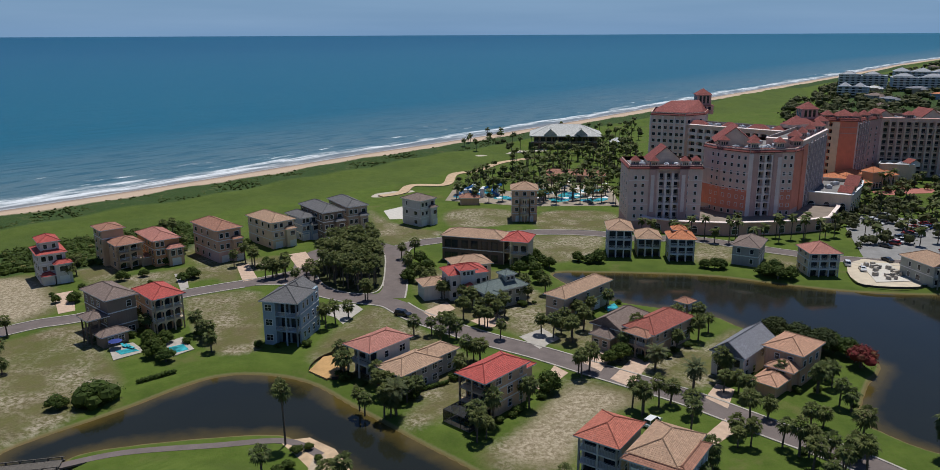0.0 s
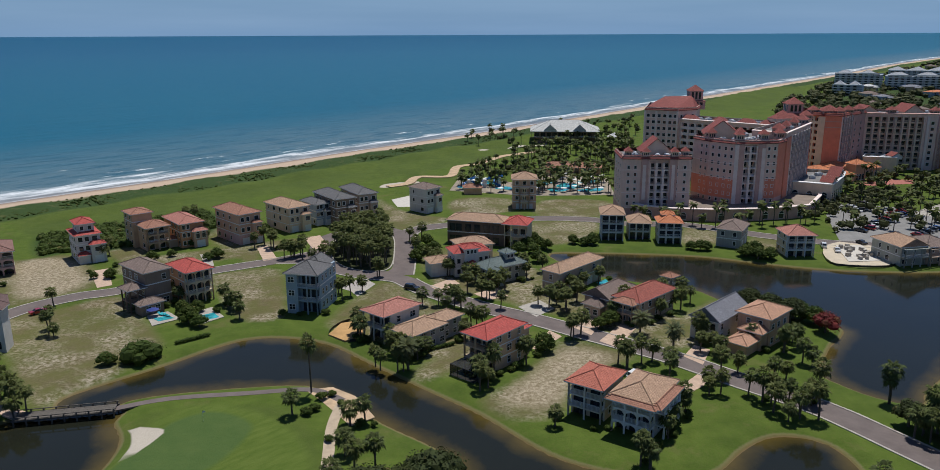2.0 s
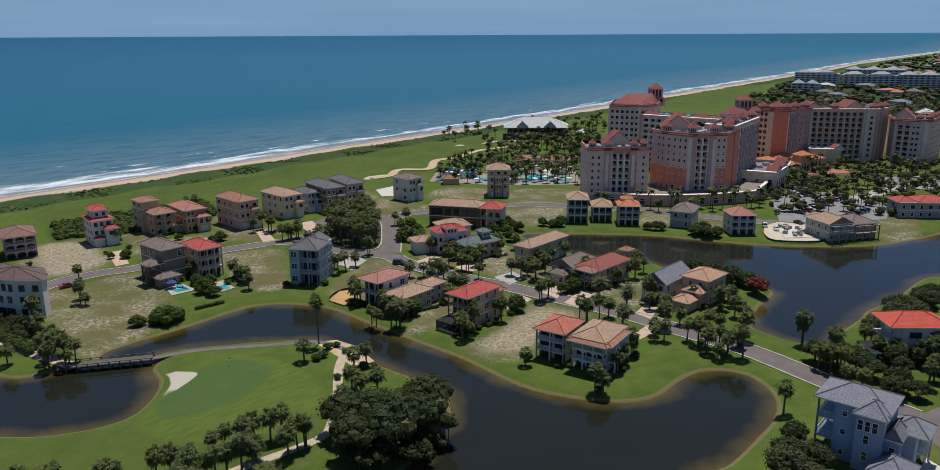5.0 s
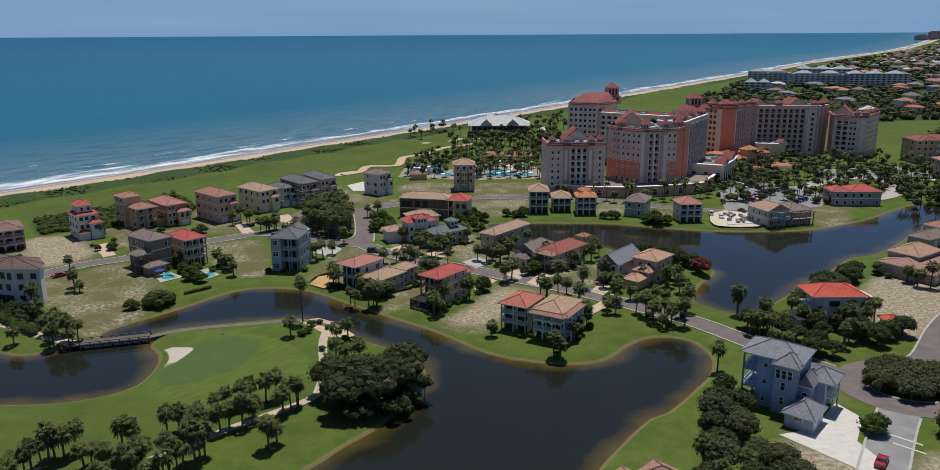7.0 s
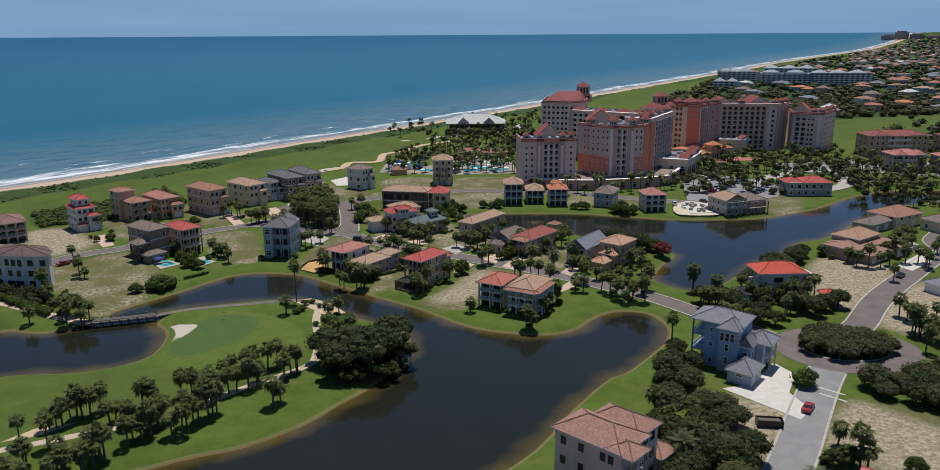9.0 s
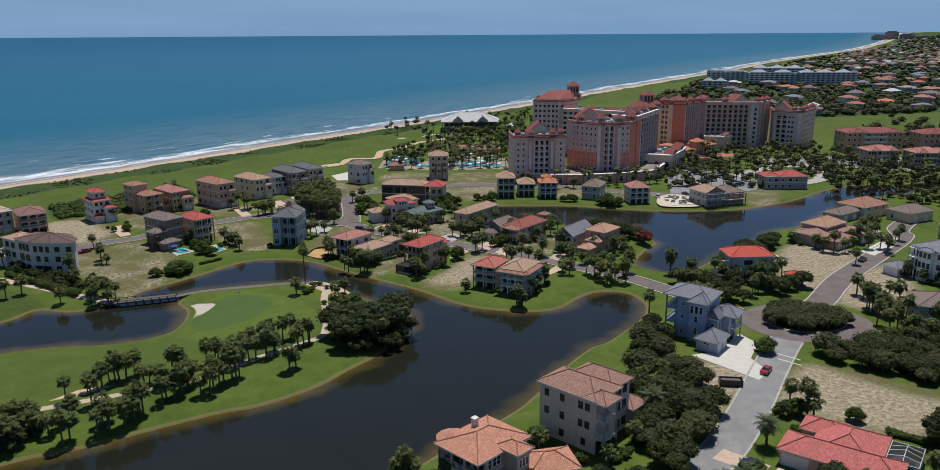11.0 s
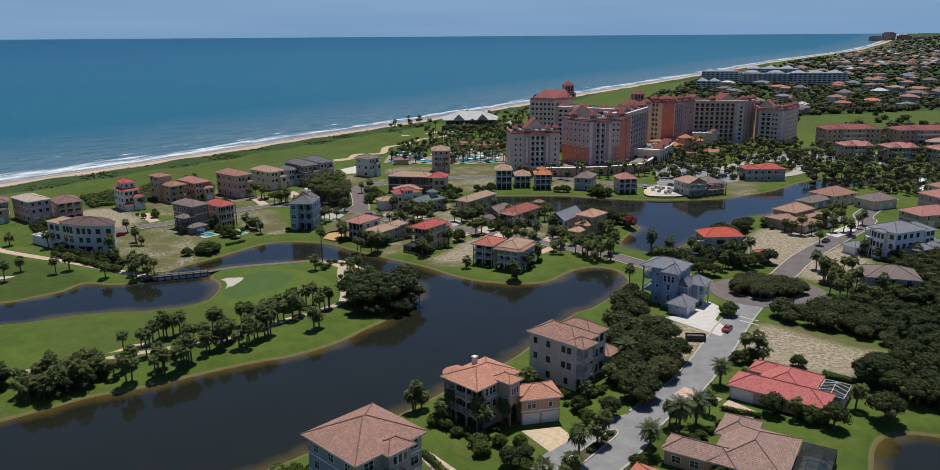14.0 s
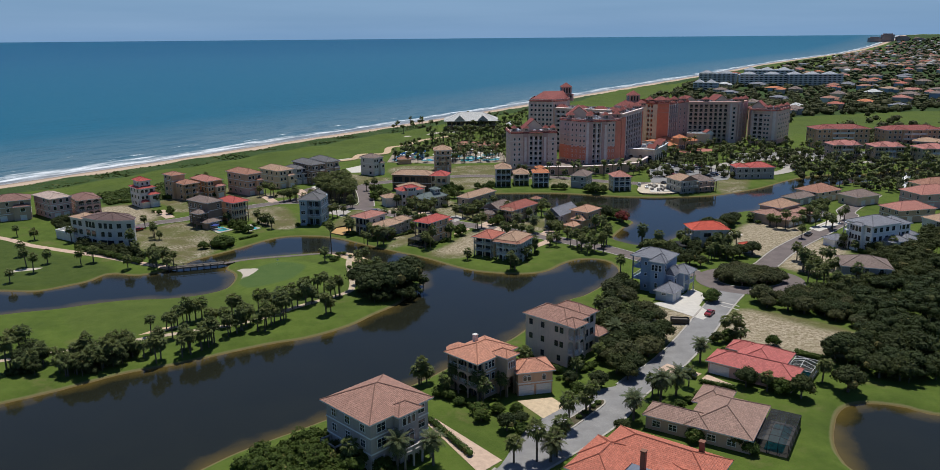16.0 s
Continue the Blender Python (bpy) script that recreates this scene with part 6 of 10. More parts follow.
h.row("W", 0.7, (3.2, 8.4), (1.2,), 0.85, 1.3, "grid", DARK_METAL)
h.row("S", 0.7, (6.6, 8.0), (1.2, 5.0, 8.8), 1.2, 1.5, "grid", DARK_METAL)
h.row("S", 2.0, (11.0, 13.2), (1.2, 5.0, 8.4), 1.1, 1.6, "grid", DARK_METAL)

# single-storey houses along the pale street
h = House("ranch_house", "low pink house with broad red tile roof and pool cage", 62.9, 12.2, -41, "house", wall=PINK, roof=tile_roof("brick_tile", (0.47, 0.135, 0.115)), group="single-storey houses")
h.body(0.2, 20.0, 0.2, 7.6, 0, 3.3)
h.hip(0.2, 20.0, 0.2, 7.6, 3.3, 2.0)
h.body(5.0, 16.0, 7.604, 16.0, 0, 3.3)
h.hip(5.0, 16.0, 2.0, 16.0, 3.34, 2.9)
h.body(1.6, 4.996, 10.8, 16.2, 0, 3.2)
h.hip(1.6, 9.0, 10.8, 16.2, 3.28, 1.7)
h.win("S", 3.0, 0.2, 0.1, 4.6, 2.3, "garage")
h.row("S", 0.2, (8.0, 11.0, 14.0, 17.6), (0.9,), 1.6, 1.4, "grid", DARK_METAL)
h.cage(16.8, 22.3, 8.2, 16.4, 2.8, 0.9, WHITE, "white-framed screened pool enclosure")
h = House("ranch_house", "low taupe house with a sprawling brown tile roof and screened pool", 39.5, -11.5, -36, "house", wall=TAUPE, roof=tile_roof("earth_tile", (0.31, 0.195, 0.15)), group="single-storey houses")
h.body(1.2, 10.0, -1.6, 4.0, 0, 3.3)
h.hip(1.2, 14.0, -1.6, 4.0, 3.3, 1.8)
h.body(10.004, 22.6, -1.6, 14.6, 0, 3.4)
h.hip(10.004, 22.6, -1.6, 14.6, 3.36, 3.0)
h.body(8.4, 14.6, 14.604, 18.0, 0, 3.3)
h.hip(8.4, 14.6, 9.6, 18.0, 3.32, 1.9)
h.row("S", -1.6, (3.5, 7, 12, 15, 19), (0.9,), 1.6, 1.3)
h.row("W", 8.4, (16.3,), (0.9,), 1.6, 1.3)
h.cage(23.4, 29.4, 0.6, 15.2, 2.8, 1.0)
h = House("ranch_house", "house with a bright orange-red tile roof and brick chimneys", 18.0, -32.6, -41, "house", wall=OFFWHITE, roof=tile_roof("vermilion_tile", (0.46, 0.15, 0.095)), group="single-storey houses")
h.body(2.2, 24.2, 9.4, 20.2, 0, 3.3)
h.hip(2.2, 24.2, 9.4, 20.2, 3.3, 2.7)
h.body(0.6, 9.0, 0.6, 9.396, 0, 3.3)
h.hip(0.6, 9.0, 0.6, 14.0, 3.34, 2.2)
h.body(0.2, 2.196, 9.4, 14.0, 0, 3.2)
h.hip(0.2, 7.0, 6.4, 14.0, 3.3, 1.8)
h.body(15.0, 24.2, 1.0, 9.396, 0, 3.3)
h.hip(15.0, 24.2, 1.0, 13.0, 3.36, 2.3)
h.row("N", 20.2, (5.0, 9.0, 14.0, 20.0), (0.9,), 1.5, 1.4)
h.row("W", 0.6, (2.6, 6.0), (0.9,), 1.4, 1.4)
h.win("W", 11.6, 0.2, 0.1, 2.6, 2.3, "garage")
h.chimney(12.2, 8.0, 3.0, 7.0, 0.9, TERRA_TILE)
h.chimney(19.5, 18.2, 3.0, 6.6, 0.9, TERRA_TILE)
s = Shape()
s.prism([(9.6, 1.2), (14.4, 1.2), (14.4, 9.0), (9.6, 9.0)], 0.0, 0.12)
part("patio", s, PALE_PAVERS, h.ob)
s = Shape()
s.box(9.8, 14.2, 4.4, 9.0, 3.1, 3.3)
part("patio_roof", s, plain("blue_grey_panel", (0.12, 0.14, 0.18), 0.5, 0.4), h.ob, "flat blue-grey patio roof")
for xx in (10.0, 14.0):
    s = Shape()
    s.box(xx - 0.1, xx + 0.1, 4.5, 4.7, 0.12, 3.098)
    part("post", s, WHITE, h.ob)

# blue house by the roundabout
h = House("villa", "blue three-storey house with slate-grey roofs and stacked side balconies", 67.5, 73.0, -40, "villa", wall=PALE_BLUE, roof=SLATE, group="roundabout houses")
h.body(-3.7, 4.7, 1.2, 10.0, 0, 11.4)
h.hip(-7.0, 4.7, 1.2, 10.0, 11.4, 2.3)
h.body(0.0, 4.6, -0.4, 1.198, 0, 10.7)
h.hip(0.0, 4.6, -0.4, 4.6, 10.9, 2.1)
h.loggia(-7.0, -3.702, 1.4, 9.0, (0.0, 3.7, 7.5), 11.3, "WSN", 1, PALE_BLUE, "bars")
h.body(4.702, 7.0, 1.6, 5.6, 0, 6.6)
h.hip(4.702, 7.0, 1.6, 6.4, 6.7, 2.4, None, 0.5, "S")
h.body(4.704, 8.8, 5.604, 11.4, 0, 6.8)
h.hip(4.704, 10.4, 5.604, 11.4, 6.8, 2.2)
h.loggia(8.802, 10.6, 6.0, 11.0, (0.0, 3.4), 6.7, "SEN", 1, WHITE, "bars")
h.row("S", -0.4, (0.8, 2.0, 3.2), (7.8,), 0.8, 1.9)
h.row("S", -0.4, (2.0,), (2.2, 5.4), 0.8, 1.6)
h.row("E", 4.6, (0.5,), (7.8,), 0.8, 1.9)
h.row("S", 1.2, (-2.2,), (1.2, 5.2, 8.8), 0.8, 0.9)
h.row("S", 1.6, (5.9,), (3.4,), 0.9, 1.7)
h.row("E", 7.0, (3.6,), (3.4,), 0.9, 1.7)
h.row("W", -3.7, (3.4, 7.0), (0.3, 4.0, 7.8), 1.8, 2.2, "plain")
h = House("garage", "small blue garage with a grey pyramid roof", 66.6, 66.4, -43, "garage", wall=PALE_BLUE, roof=SLATE, group="roundabout houses")
h.body(0.5, 6.0, 0.5, 7.4, 0, 3.2)
h.hip(0.5, 6.0, 0.5, 7.4, 3.2, 2.3)
h.row("E", 6.0, (2.3, 5.6), (0.1,), 2.5, 2.3, "garage")
h.row("S", 0.5, (3.2,), (2.0,), 1.5, 0.6)

h = House("villa", "white villa with vivid red tile roof and open lower porch", 98.2, 119.6, -2, "villa", wall=OFFWHITE, roof=tile_roof("vivid_red_tile", (0.52, 0.085, 0.05)), group="roundabout houses")
h.body(3.6, 14.6, 0.6, 10.0, 0, 8.2, bands=(4.3,))
h.loggia(0.6, 3.598, 0.6, 10.0, (0.0, 4.2), 8.2, "WSN", 2, OFFWHITE, "dark")
h.hip(0.6, 14.6, 0.6, 10.0, 8.2, 2.3)
h.row("S", 0.6, (5.6, 7.0, 10.2, 11.6), (5.4,), 1.2, 1.3, "plain", DARK_METAL)
h.row("S", 0.6, (6.2, 11.0), (1.0,), 1.6, 1.6, "plain", DARK_METAL)
h.cage(-5.0, 0.2, -3.0, 5.0, 2.8)
h.body(18.6, 22.6, -4.4, -0.6, 0, 2.8)
h.hip(18.6, 22.6, -4.4, -0.6, 2.8, 1.2)
h = House("ranch_house", "long beige house with layered brown and tan hip roofs", 148.5, 153.0, 32, "house", wall=TAUPE, roof=ROSE_TILE, group="east houses")
h.body(0.8, 26.0, 1.0, 13.0, 0, 4.2)
h.hip(0.8, 26.0, 1.0, 13.0, 4.2, 1.6)
h.body(8.0, 22.0, 4.0, 14.0, 4.4, 6.4)
h.hip(8.0, 22.0, 4.0, 14.0, 6.4, 2.6, tile_roof("apricot_tile", (0.40, 0.235, 0.15)))
h.body(2.0, 14.0, -4.0, 0.998, 0, 3.2)
h.hip(2.0, 14.0, -4.0, 2.0, 3.4, 1.4)
h.body(18.0, 26.0, -5.0, 0.998, 0, 3.2)
h.hip(18.0, 26.0, -5.0, 2.0, 3.5, 1.5)
h.row("S", -4.0, (4, 8, 12), (0.2,), 2.6, 2.2, "garage")
h.row("S", -5.0, (20, 24), (0.2,), 2.6, 2.2, "garage")
BRIGHT_WHITE = stucco("bright_white", (0.80, 0.79, 0.77), 0.05)
h = House("villa", "large bright white three-storey house with grey slate roofs", 163.2, 108.0, 18, "villa", wall=BRIGHT_WHITE, roof=SLATE, group="east houses")
h.body(0.6, 15.0, 0.6, 12.0, 0, 10.6, bands=(3.6, 7.2))
h.hip(0.6, 15.0, 0.6, 12.0, 10.6, 2.6)
h.body(15.002, 23.0, 2.4, 12.0, 0, 9.2, bands=(3.6, 7.0))
h.hip(13.0, 23.0, 2.4, 12.0, 9.3, 2.4)
h.body(-0.9, 0.596, 4.0, 8.6, 0, 10.0)
h.hip(-0.9, 1.4, 4.0, 8.6, 10.1, 0.8, over=0.4)
h.row("W", -0.9, (4.8, 6.3, 7.8), (1.2, 4.5, 7.8), 0.8, 1.6, "grid", DARK_METAL)
h.loggia(-1.4, 0.596, 9.2, 12.0, (0.0, 3.6, 7.2), 10.2, "WN", 1, BRIGHT_WHITE, "dark")
h.row("W", 0.6, (10.4,), (0.3, 3.9, 7.5), 1.7, 2.2, "plain", DARK_METAL)
h.row("W", 0.6, (2.2,), (1.2, 4.6, 8.0), 1.3, 1.5, "grid", DARK_METAL)
h.row("S", 0.6, (2.2, 5.2, 8.4, 11.6), (4.6, 8.0), 1.2, 1.5, "grid", DARK_METAL)
h.row("S", 0.6, (2.2, 5.2), (1.2,), 1.2, 1.5, "grid", DARK_METAL)
h.body(7.0, 14.6, -3.6, 0.596, 0, 4.6)
h.hip(7.0, 14.6, -3.6, 1.4, 4.6, 1.8)
h.row("S", -3.6, (9.0, 12.4), (1.0,), 1.5, 1.8, "grid", DARK_METAL)
h.row("W", 7.0, (-1.8,), (0.2,), 1.4, 2.3, "plain", DARK_METAL)
h.row("S", 2.4, (17.0, 19.4, 21.6), (1.2, 4.6, 7.3), 1.2, 1.4, "grid", DARK_METAL)
h.body(15.4, 22.4, -2.6, 2.396, 0, 4.0)
h.hip(15.4, 22.4, -2.6, 3.4, 4.0, 1.8)
h.body(23.002, 28.0, 3.0, 10.0, 0, 4.2)
h.hip(23.002, 28.0, 3.0, 10.0, 4.2, 1.8)
h.row("S", 3.0, (25.4,), (0.1,), 2.8, 2.3, "garage")
h = House("garage", "low white garage with a grey slate hip roof", 154.6, 117.6, 18, "garage", wall=BRIGHT_WHITE, roof=SLATE, group="east houses")
h.body(0.5, 7.0, 0.5, 6.0, 0, 3.0)
h.hip(0.5, 7.0, 0.5, 6.0, 3.0, 1.7)
h.row("S", 0.5, (2.0, 3.8, 5.6), (1.0,), 0.9, 1.2)
h = side_gable_house("villa", "grey two-storey house with a brown hip roof among palms", 133.0, 76.0, -22, 16.0, 13.0, 6.0, GREY, BROWN_TILE, 2, 97, False, "east houses", 0.4)
for hx, hy, yw, w, d, z, wl, rf, lb, sd in (
        (190, 196, 25, 18, 14, 5.0, CREAM, TERRA_TILE, "beige villa with terracotta roof near the lake", 101), (204, 186, 20, 16, 12, 4.4, CREAM, BROWN_TILE, "low beige house with brown roof", 102),
        (203, 152, 10, 20, 13, 5.6, TAUPE, PINK_TILE, "taupe villa with pinkish roof", 103), (229, 176, 8, 22, 15, 7.2, PINK, PINK_TILE, "taupe two-storey villa with pinkish tile roof", 104),
        (246, 196, 8, 22, 14, 7.0, CREAM, TERRA_TILE, "salmon-roofed villa with pale walls", 105), (206, 128, 10, 17, 12, 6.0, OFFWHITE, TAN_TILE, "cream-roofed villa beside the white house", 106),
        (176, 190, 30, 17, 9, 3.6, GREY, BROWN_TILE, "low grey house with a brown roof by the water", 107)):
    side_gable_house("villa", lb, hx, hy, yw, w, d, z, wl, rf, 2 if z > 4.6 else 1, sd, False, "east houses", 0.42)

# ---- hotel ----
MAUVE = stucco("mauve", (0.74, 0.545, 0.455))
ROSE = stucco("rose", (0.58, 0.365, 0.31))
CORAL = stucco("coral", (0.72, 0.26, 0.165))
SAND_WALL = stucco("sand_wall", (0.74, 0.60, 0.45))
HOTEL_RED = tile_roof("hotel_red_tile", (0.25, 0.070, 0.058))
PALE_MAUVE = stucco("pale_mauve", (0.80, 0.665, 0.60))
GABLE_TAN = stucco("gable_tan", (0.70, 0.545, 0.42))


def wing(label, poly, z0, z1, wall, parapet=1.3, base_mat=None, name="hotel_wing", roof=None, group="hotel", skirt=True, deck=None, outline=None):
    """A block on a polygon plan; outline: the plan of its roof, where the walls have recesses."""
    cx, cy = np.mean([p[0] for p in outline or poly]), np.mean([p[1] for p in outline or poly])
    ob = thing(name, label, "hotel", cx, cy, 0, 0, group)
    loc = [(x - cx, y - cy) for x, y in poly]
    s = Shape()
    s.prism(loc, z0 + (3.4 if base_mat else 0), z1 - (0.602 if outline else 0))
    part("wall", s, wall, ob)
    if base_mat:
        s = Shape()
        s.prism(loc, z0, z0 + 3.398)
        part("plinth", s, base_mat, ob)
    loc = [(x - cx, y - cy) for x, y in outline or poly]
    s, c = Shape(), Shape()
    inner = [(x * 0.97, y * 0.97) for x, y in loc]
    n = len(loc)
    for k in range(n):
        a, b, ia, ib = loc[k], loc[(k + 1) % n], inner[k], inner[(k + 1) % n]
        s.prism([a, b, ib, ia], z1, z1 + parapet)
        L = max(1.0, math.hypot(b[0] - a[0], b[1] - a[1]))
        ox, oy = (b[1] - a[1]) / L * 0.55, (a[0] - b[0]) / L * 0.55
        lo = [(a[0] + ox, a[1] + oy), (b[0] + ox, b[1] + oy)]
        za, zb = (z1 + 0.15, z1 + parapet + 0.25) if skirt else (z1 + parapet + 0.02, z1 + parapet + 0.25)
        P = [(*lo[0], za), (*lo[1], za), (*ib, zb), (*ia, zb)]
        c.face(P, 0, [(0, 0), (L, 0), (L, 2), (0, 2)])
        c.face([(*lo[0], za - 0.3), (*lo[1], za - 0.3), P[1], P[0]])
        c.face([(*a, za - 0.3), (*b, za - 0.3), (*lo[1], za - 0.3), (*lo[0], za - 0.3)])
        c.face([(*ia, z1), (*ib, z1), (*ib, zb), (*ia, zb)])
    part("parapet", s, wall, ob)
    part("cornice", c, HOTEL_RED if roof is None else roof, ob)
    s = Shape()
    s.prism(inner, z1 - 0.1, z1 + 0.05)
    part("roof_deck", s, deck or TAR, ob)
    if outline:
        s = Shape()
        s.prism(loc, z1 - 0.6, z1 - 0.002)
        part("frieze", s, wall, ob)
    return ob, (cx, cy)


def turret(ob, c, x, y, w, z0, z1, rise, wall=None, roof=None, yaw=0):
    """A square turret with a pyramid roof on a wing."""
    q = pose(x - c[0], y - c[1], 0, 0, 0, yaw)
    s = Shape()
    s.box(-w / 2, w / 2, -w / 2, w / 2, z0, z1)
    for zz in (z1 - 0.35, z0 + (z1 - z0) * 0.35):
        s.box(-w / 2 - 0.18, w / 2 + 0.18, -w / 2 - 0.18, w / 2 + 0.18, zz, zz + 0.3)
    for sx, sy in ((0, -1), (-1, 0), (1, 0)):
        for k in range(3):
            u = (k - 1) * w * 0.27
            bw = w * 0.08
            if sy:
                s.box(u - bw, u + bw, -w / 2 - 0.06, -w / 2 - 0.01, z1 - (z1 - z0) * 0.5, z1 - 0.6, 1)
            else:
                x3 = sx * (w / 2 + 0.03)
                s.box(x3 - 0.03, x3 + 0.03, u - bw, u + bw, z1 - (z1 - z0) * 0.5, z1 - 0.6, 1)
    part("turret", s, [wall or ROSE, GLASS], ob, m=q)
    s = Shape()
    o = w / 2 + 0.5
    P = [(-o, -o, z1), (o, -o, z1), (o, o, z1), (-o, o, z1)]
    for k in range(4):
        a, b = P[k], P[(k + 1) % 4]
        s.face([a, b, (0, 0, z1 + rise)], 0, [(0, 0), (2 * o, 0), (o, o)])
    s.face(P[::-1])
    part("turret_roof", s, roof or HOTEL_RED, ob, "red tile pyramid roof", m=q)


def pediment(ob, c, x, y, w, d, z0, z1, yaw=0, wall=None):
    """A gabled attic with its triangle towards -y."""
    q = pose(x - c[0], y - c[1], 0, 0, 0, yaw)
    s, r = Shape(), Shape()
    h = w / 2
    zb = z0 + 2.0
    s.box(-h, h, 0, d, z0, zb)
    for yy in (0.0, d):
        s.face([(-h, yy, zb), (h, yy, zb), (0, yy, z1)])
    for a, b in ((-h - 0.4, 0), (h + 0.4, 0)):
        r.face([(a, -0.4, zb - 0.2), (a, d + 0.4, zb - 0.2), (b, d + 0.4, z1 + 0.2), (b, -0.4, z1 + 0.2)], 0, [(0, 0), (d, 0), (d, h), (0, h)])
        r.face([(a, -0.4, zb - 0.5), (b, -0.4, z1 - 0.1), (b, -0.4, z1 + 0.2), (a, -0.4, zb - 0.2)])
    part("gable", s, wall or GABLE_TAN, ob, m=q)
    part("gable_roof", r, HOTEL_RED, ob, m=q)


def roof_clutter(ob, c, pts, z):
    for k, (x, y) in enumerate(pts):
        s = Shape()
        w = 1.2 + 0.5 * (k % 3)
        s.box(-w, w, -0.9, 0.9, 0, 1.3)
        s.box(-w * 0.6, w * 0.6, -0.6, 0.6, 1.3, 1.6)
        part("roof_unit", s, METAL_ROOF, ob, m=pose(x - c[0], y - c[1], z, 0, 0, 20 * k))


def notched(poly, edge, u0, u1, depth):
    """The plan with a recess let into one edge, from u0 to u1 along it."""
    (ax, ay), (bx, by) = poly[edge], poly[(edge + 1) % len(poly)]
    L = math.hypot(bx - ax, by - ay)
    nx, ny = -(by - ay) / L * depth, (bx - ax) / L * depth
    p, q = (ax + (bx - ax) * u0, ay + (by - ay) * u0), (ax + (bx - ax) * u1, ay + (by - ay) * u1)
    return poly[:edge + 1] + [p, (p[0] + nx, p[1] + ny), (q[0] + nx, q[1] + ny), q] + poly[edge + 1:]


def balcony_cell(w, floor, depth, arch, rail, mat):
    """One bay of a recessed gallery: slab, two half piers, a railing, an arched or flat head and a glazed door behind."""
    key = ("cell", round(w, 2), round(floor, 2), depth, arch, rail, mat.name)
    if key not in _shared:
        s, h = Shape(), w / 2
        s.box(-h, h, -0.06, depth, -0.5, 0.0)
        for x in (-h, h - 0.46):
            s.box(x, x + 0.46, 0.0, 0.5, 0.0, floor - 0.28)
        if arch:
            r = Shape()
            arch_panel(r, -h + 0.26, h - 0.26, 0.06, floor - 0.28 - min(1.0, h * 0.6), floor - 0.28, 0.28)
            for f in r.f:
                s.face([r.v[k] for k in f])
        if rail == "solid":
            s.box(-h + 0.26, h - 0.26, 0.06, 0.18, 0.0, 0.95, 1)
        else:
            s.box(-h + 0.26, h - 0.26, 0.08, 0.16, 0.9, 1.0, 1)
            n = max(4, int(w / 0.34))
            for k in range(n):
                x = -h + 0.26 + (w - 0.52) * (k + 0.5) / n
                s.box(x - 0.025, x + 0.025, 0.09, 0.14, 0.0, 0.9, 1)
        s.box(-h * 0.6, h * 0.6, depth - 0.06, depth - 0.01, 0.04, min(2.3, floor - 0.7), 2)
        _shared[key] = s.mesh("balcony", [mat, mat, GLASS])
    return _shared[key]


def galleries(ob, c, a, b, z0, floor, nf, n, depth=2.0, arch=False, rail="bars", mat=None):
    """Rows of balcony bays from a to b, the recess lying to the left of that line."""
    L = math.hypot(b[0] - a[0], b[1] - a[1])
    yaw = math.degrees(math.atan2(b[1] - a[1], b[0] - a[0]))
    me = balcony_cell(L / n, floor, depth, arch, rail, mat or PALE_MAUVE)
    for i in range(n):
        u = (i + 0.5) / n
        for f in range(nf):
            part("balcony", me, [], ob, m=pose(a[0] + (b[0] - a[0]) * u - c[0], a[1] + (b[1] - a[1]) * u - c[1], z0 + f * floor, 0, 0, yaw))


def columns_of_windows(ob, c, a, b, us, z0, floor, nf, w=0.95, h=1.3):
    yaw = math.degrees(math.atan2(b[1] - a[1], b[0] - a[0]))
    for u in us:
        for f in range(nf):
            part("window", grid_window(w, h), [], ob, m=pose(a[0] + (b[0] - a[0]) * u - c[0], a[1] + (b[1] - a[1]) * u - c[1], z0 + f * floor, 0, 0, yaw))


def course(ob, c, a, b, zs, mat=None, out=0.14, h=0.36):
    """String courses along a wall."""
    L = math.hypot(b[0] - a[0], b[1] - a[1])
    e = ((b[0] - a[0]) / L, (b[1] - a[1]) / L)
    o = (e[1] * out, -e[0] * out)
    a, b = (a[0] - c[0], a[1] - c[1]), (b[0] - c[0], b[1] - c[1])
    for z in zs:
        s = Shape()
        s.prism([(a[0] + o[0], a[1] + o[1]), (b[0] + o[0], b[1] + o[1]), (b[0] - o[0] * 0.03, b[1] - o[1] * 0.03), (a[0] - o[0] * 0.03, a[1] - o[1] * 0.03)], z, z + h)
        part("string_course", s, mat or PALE_MAUVE, ob)


def painted(ob, c, a, b, z0, z1, mat, label="coral painted lower storeys", out=0.04):
    """A shallow panel of another colour on a wall."""
    L = math.hypot(b[0] - a[0], b[1] - a[1])
    o = ((b[1] - a[1]) / L * out, -(b[0] - a[0]) / L * out)
    a, b = (a[0] - c[0], a[1] - c[1]), (b[0] - c[0], b[1] - c[1])
    s = Shape()
    s.prism([(a[0] + o[0], a[1] + o[1]), (b[0] + o[0], b[1] + o[1]), b, a], z0, z1)
    part("painted_panel", s, mat, ob, label)


def strip_at(ob, c, a, b, u, z0, z1, w, mat, out=0.5):
    yaw = math.degrees(math.atan2(b[1] - a[1], b[0] - a[0]))
    s = Shape()
    s.box(-w / 2, w / 2, -out, 0.02, z0, z1)
    part("pilaster", s, mat, ob, m=pose(a[0] + (b[0] - a[0]) * u - c[0], a[1] + (b[1] - a[1]) * u - c[1], 0, 0, 0, yaw))


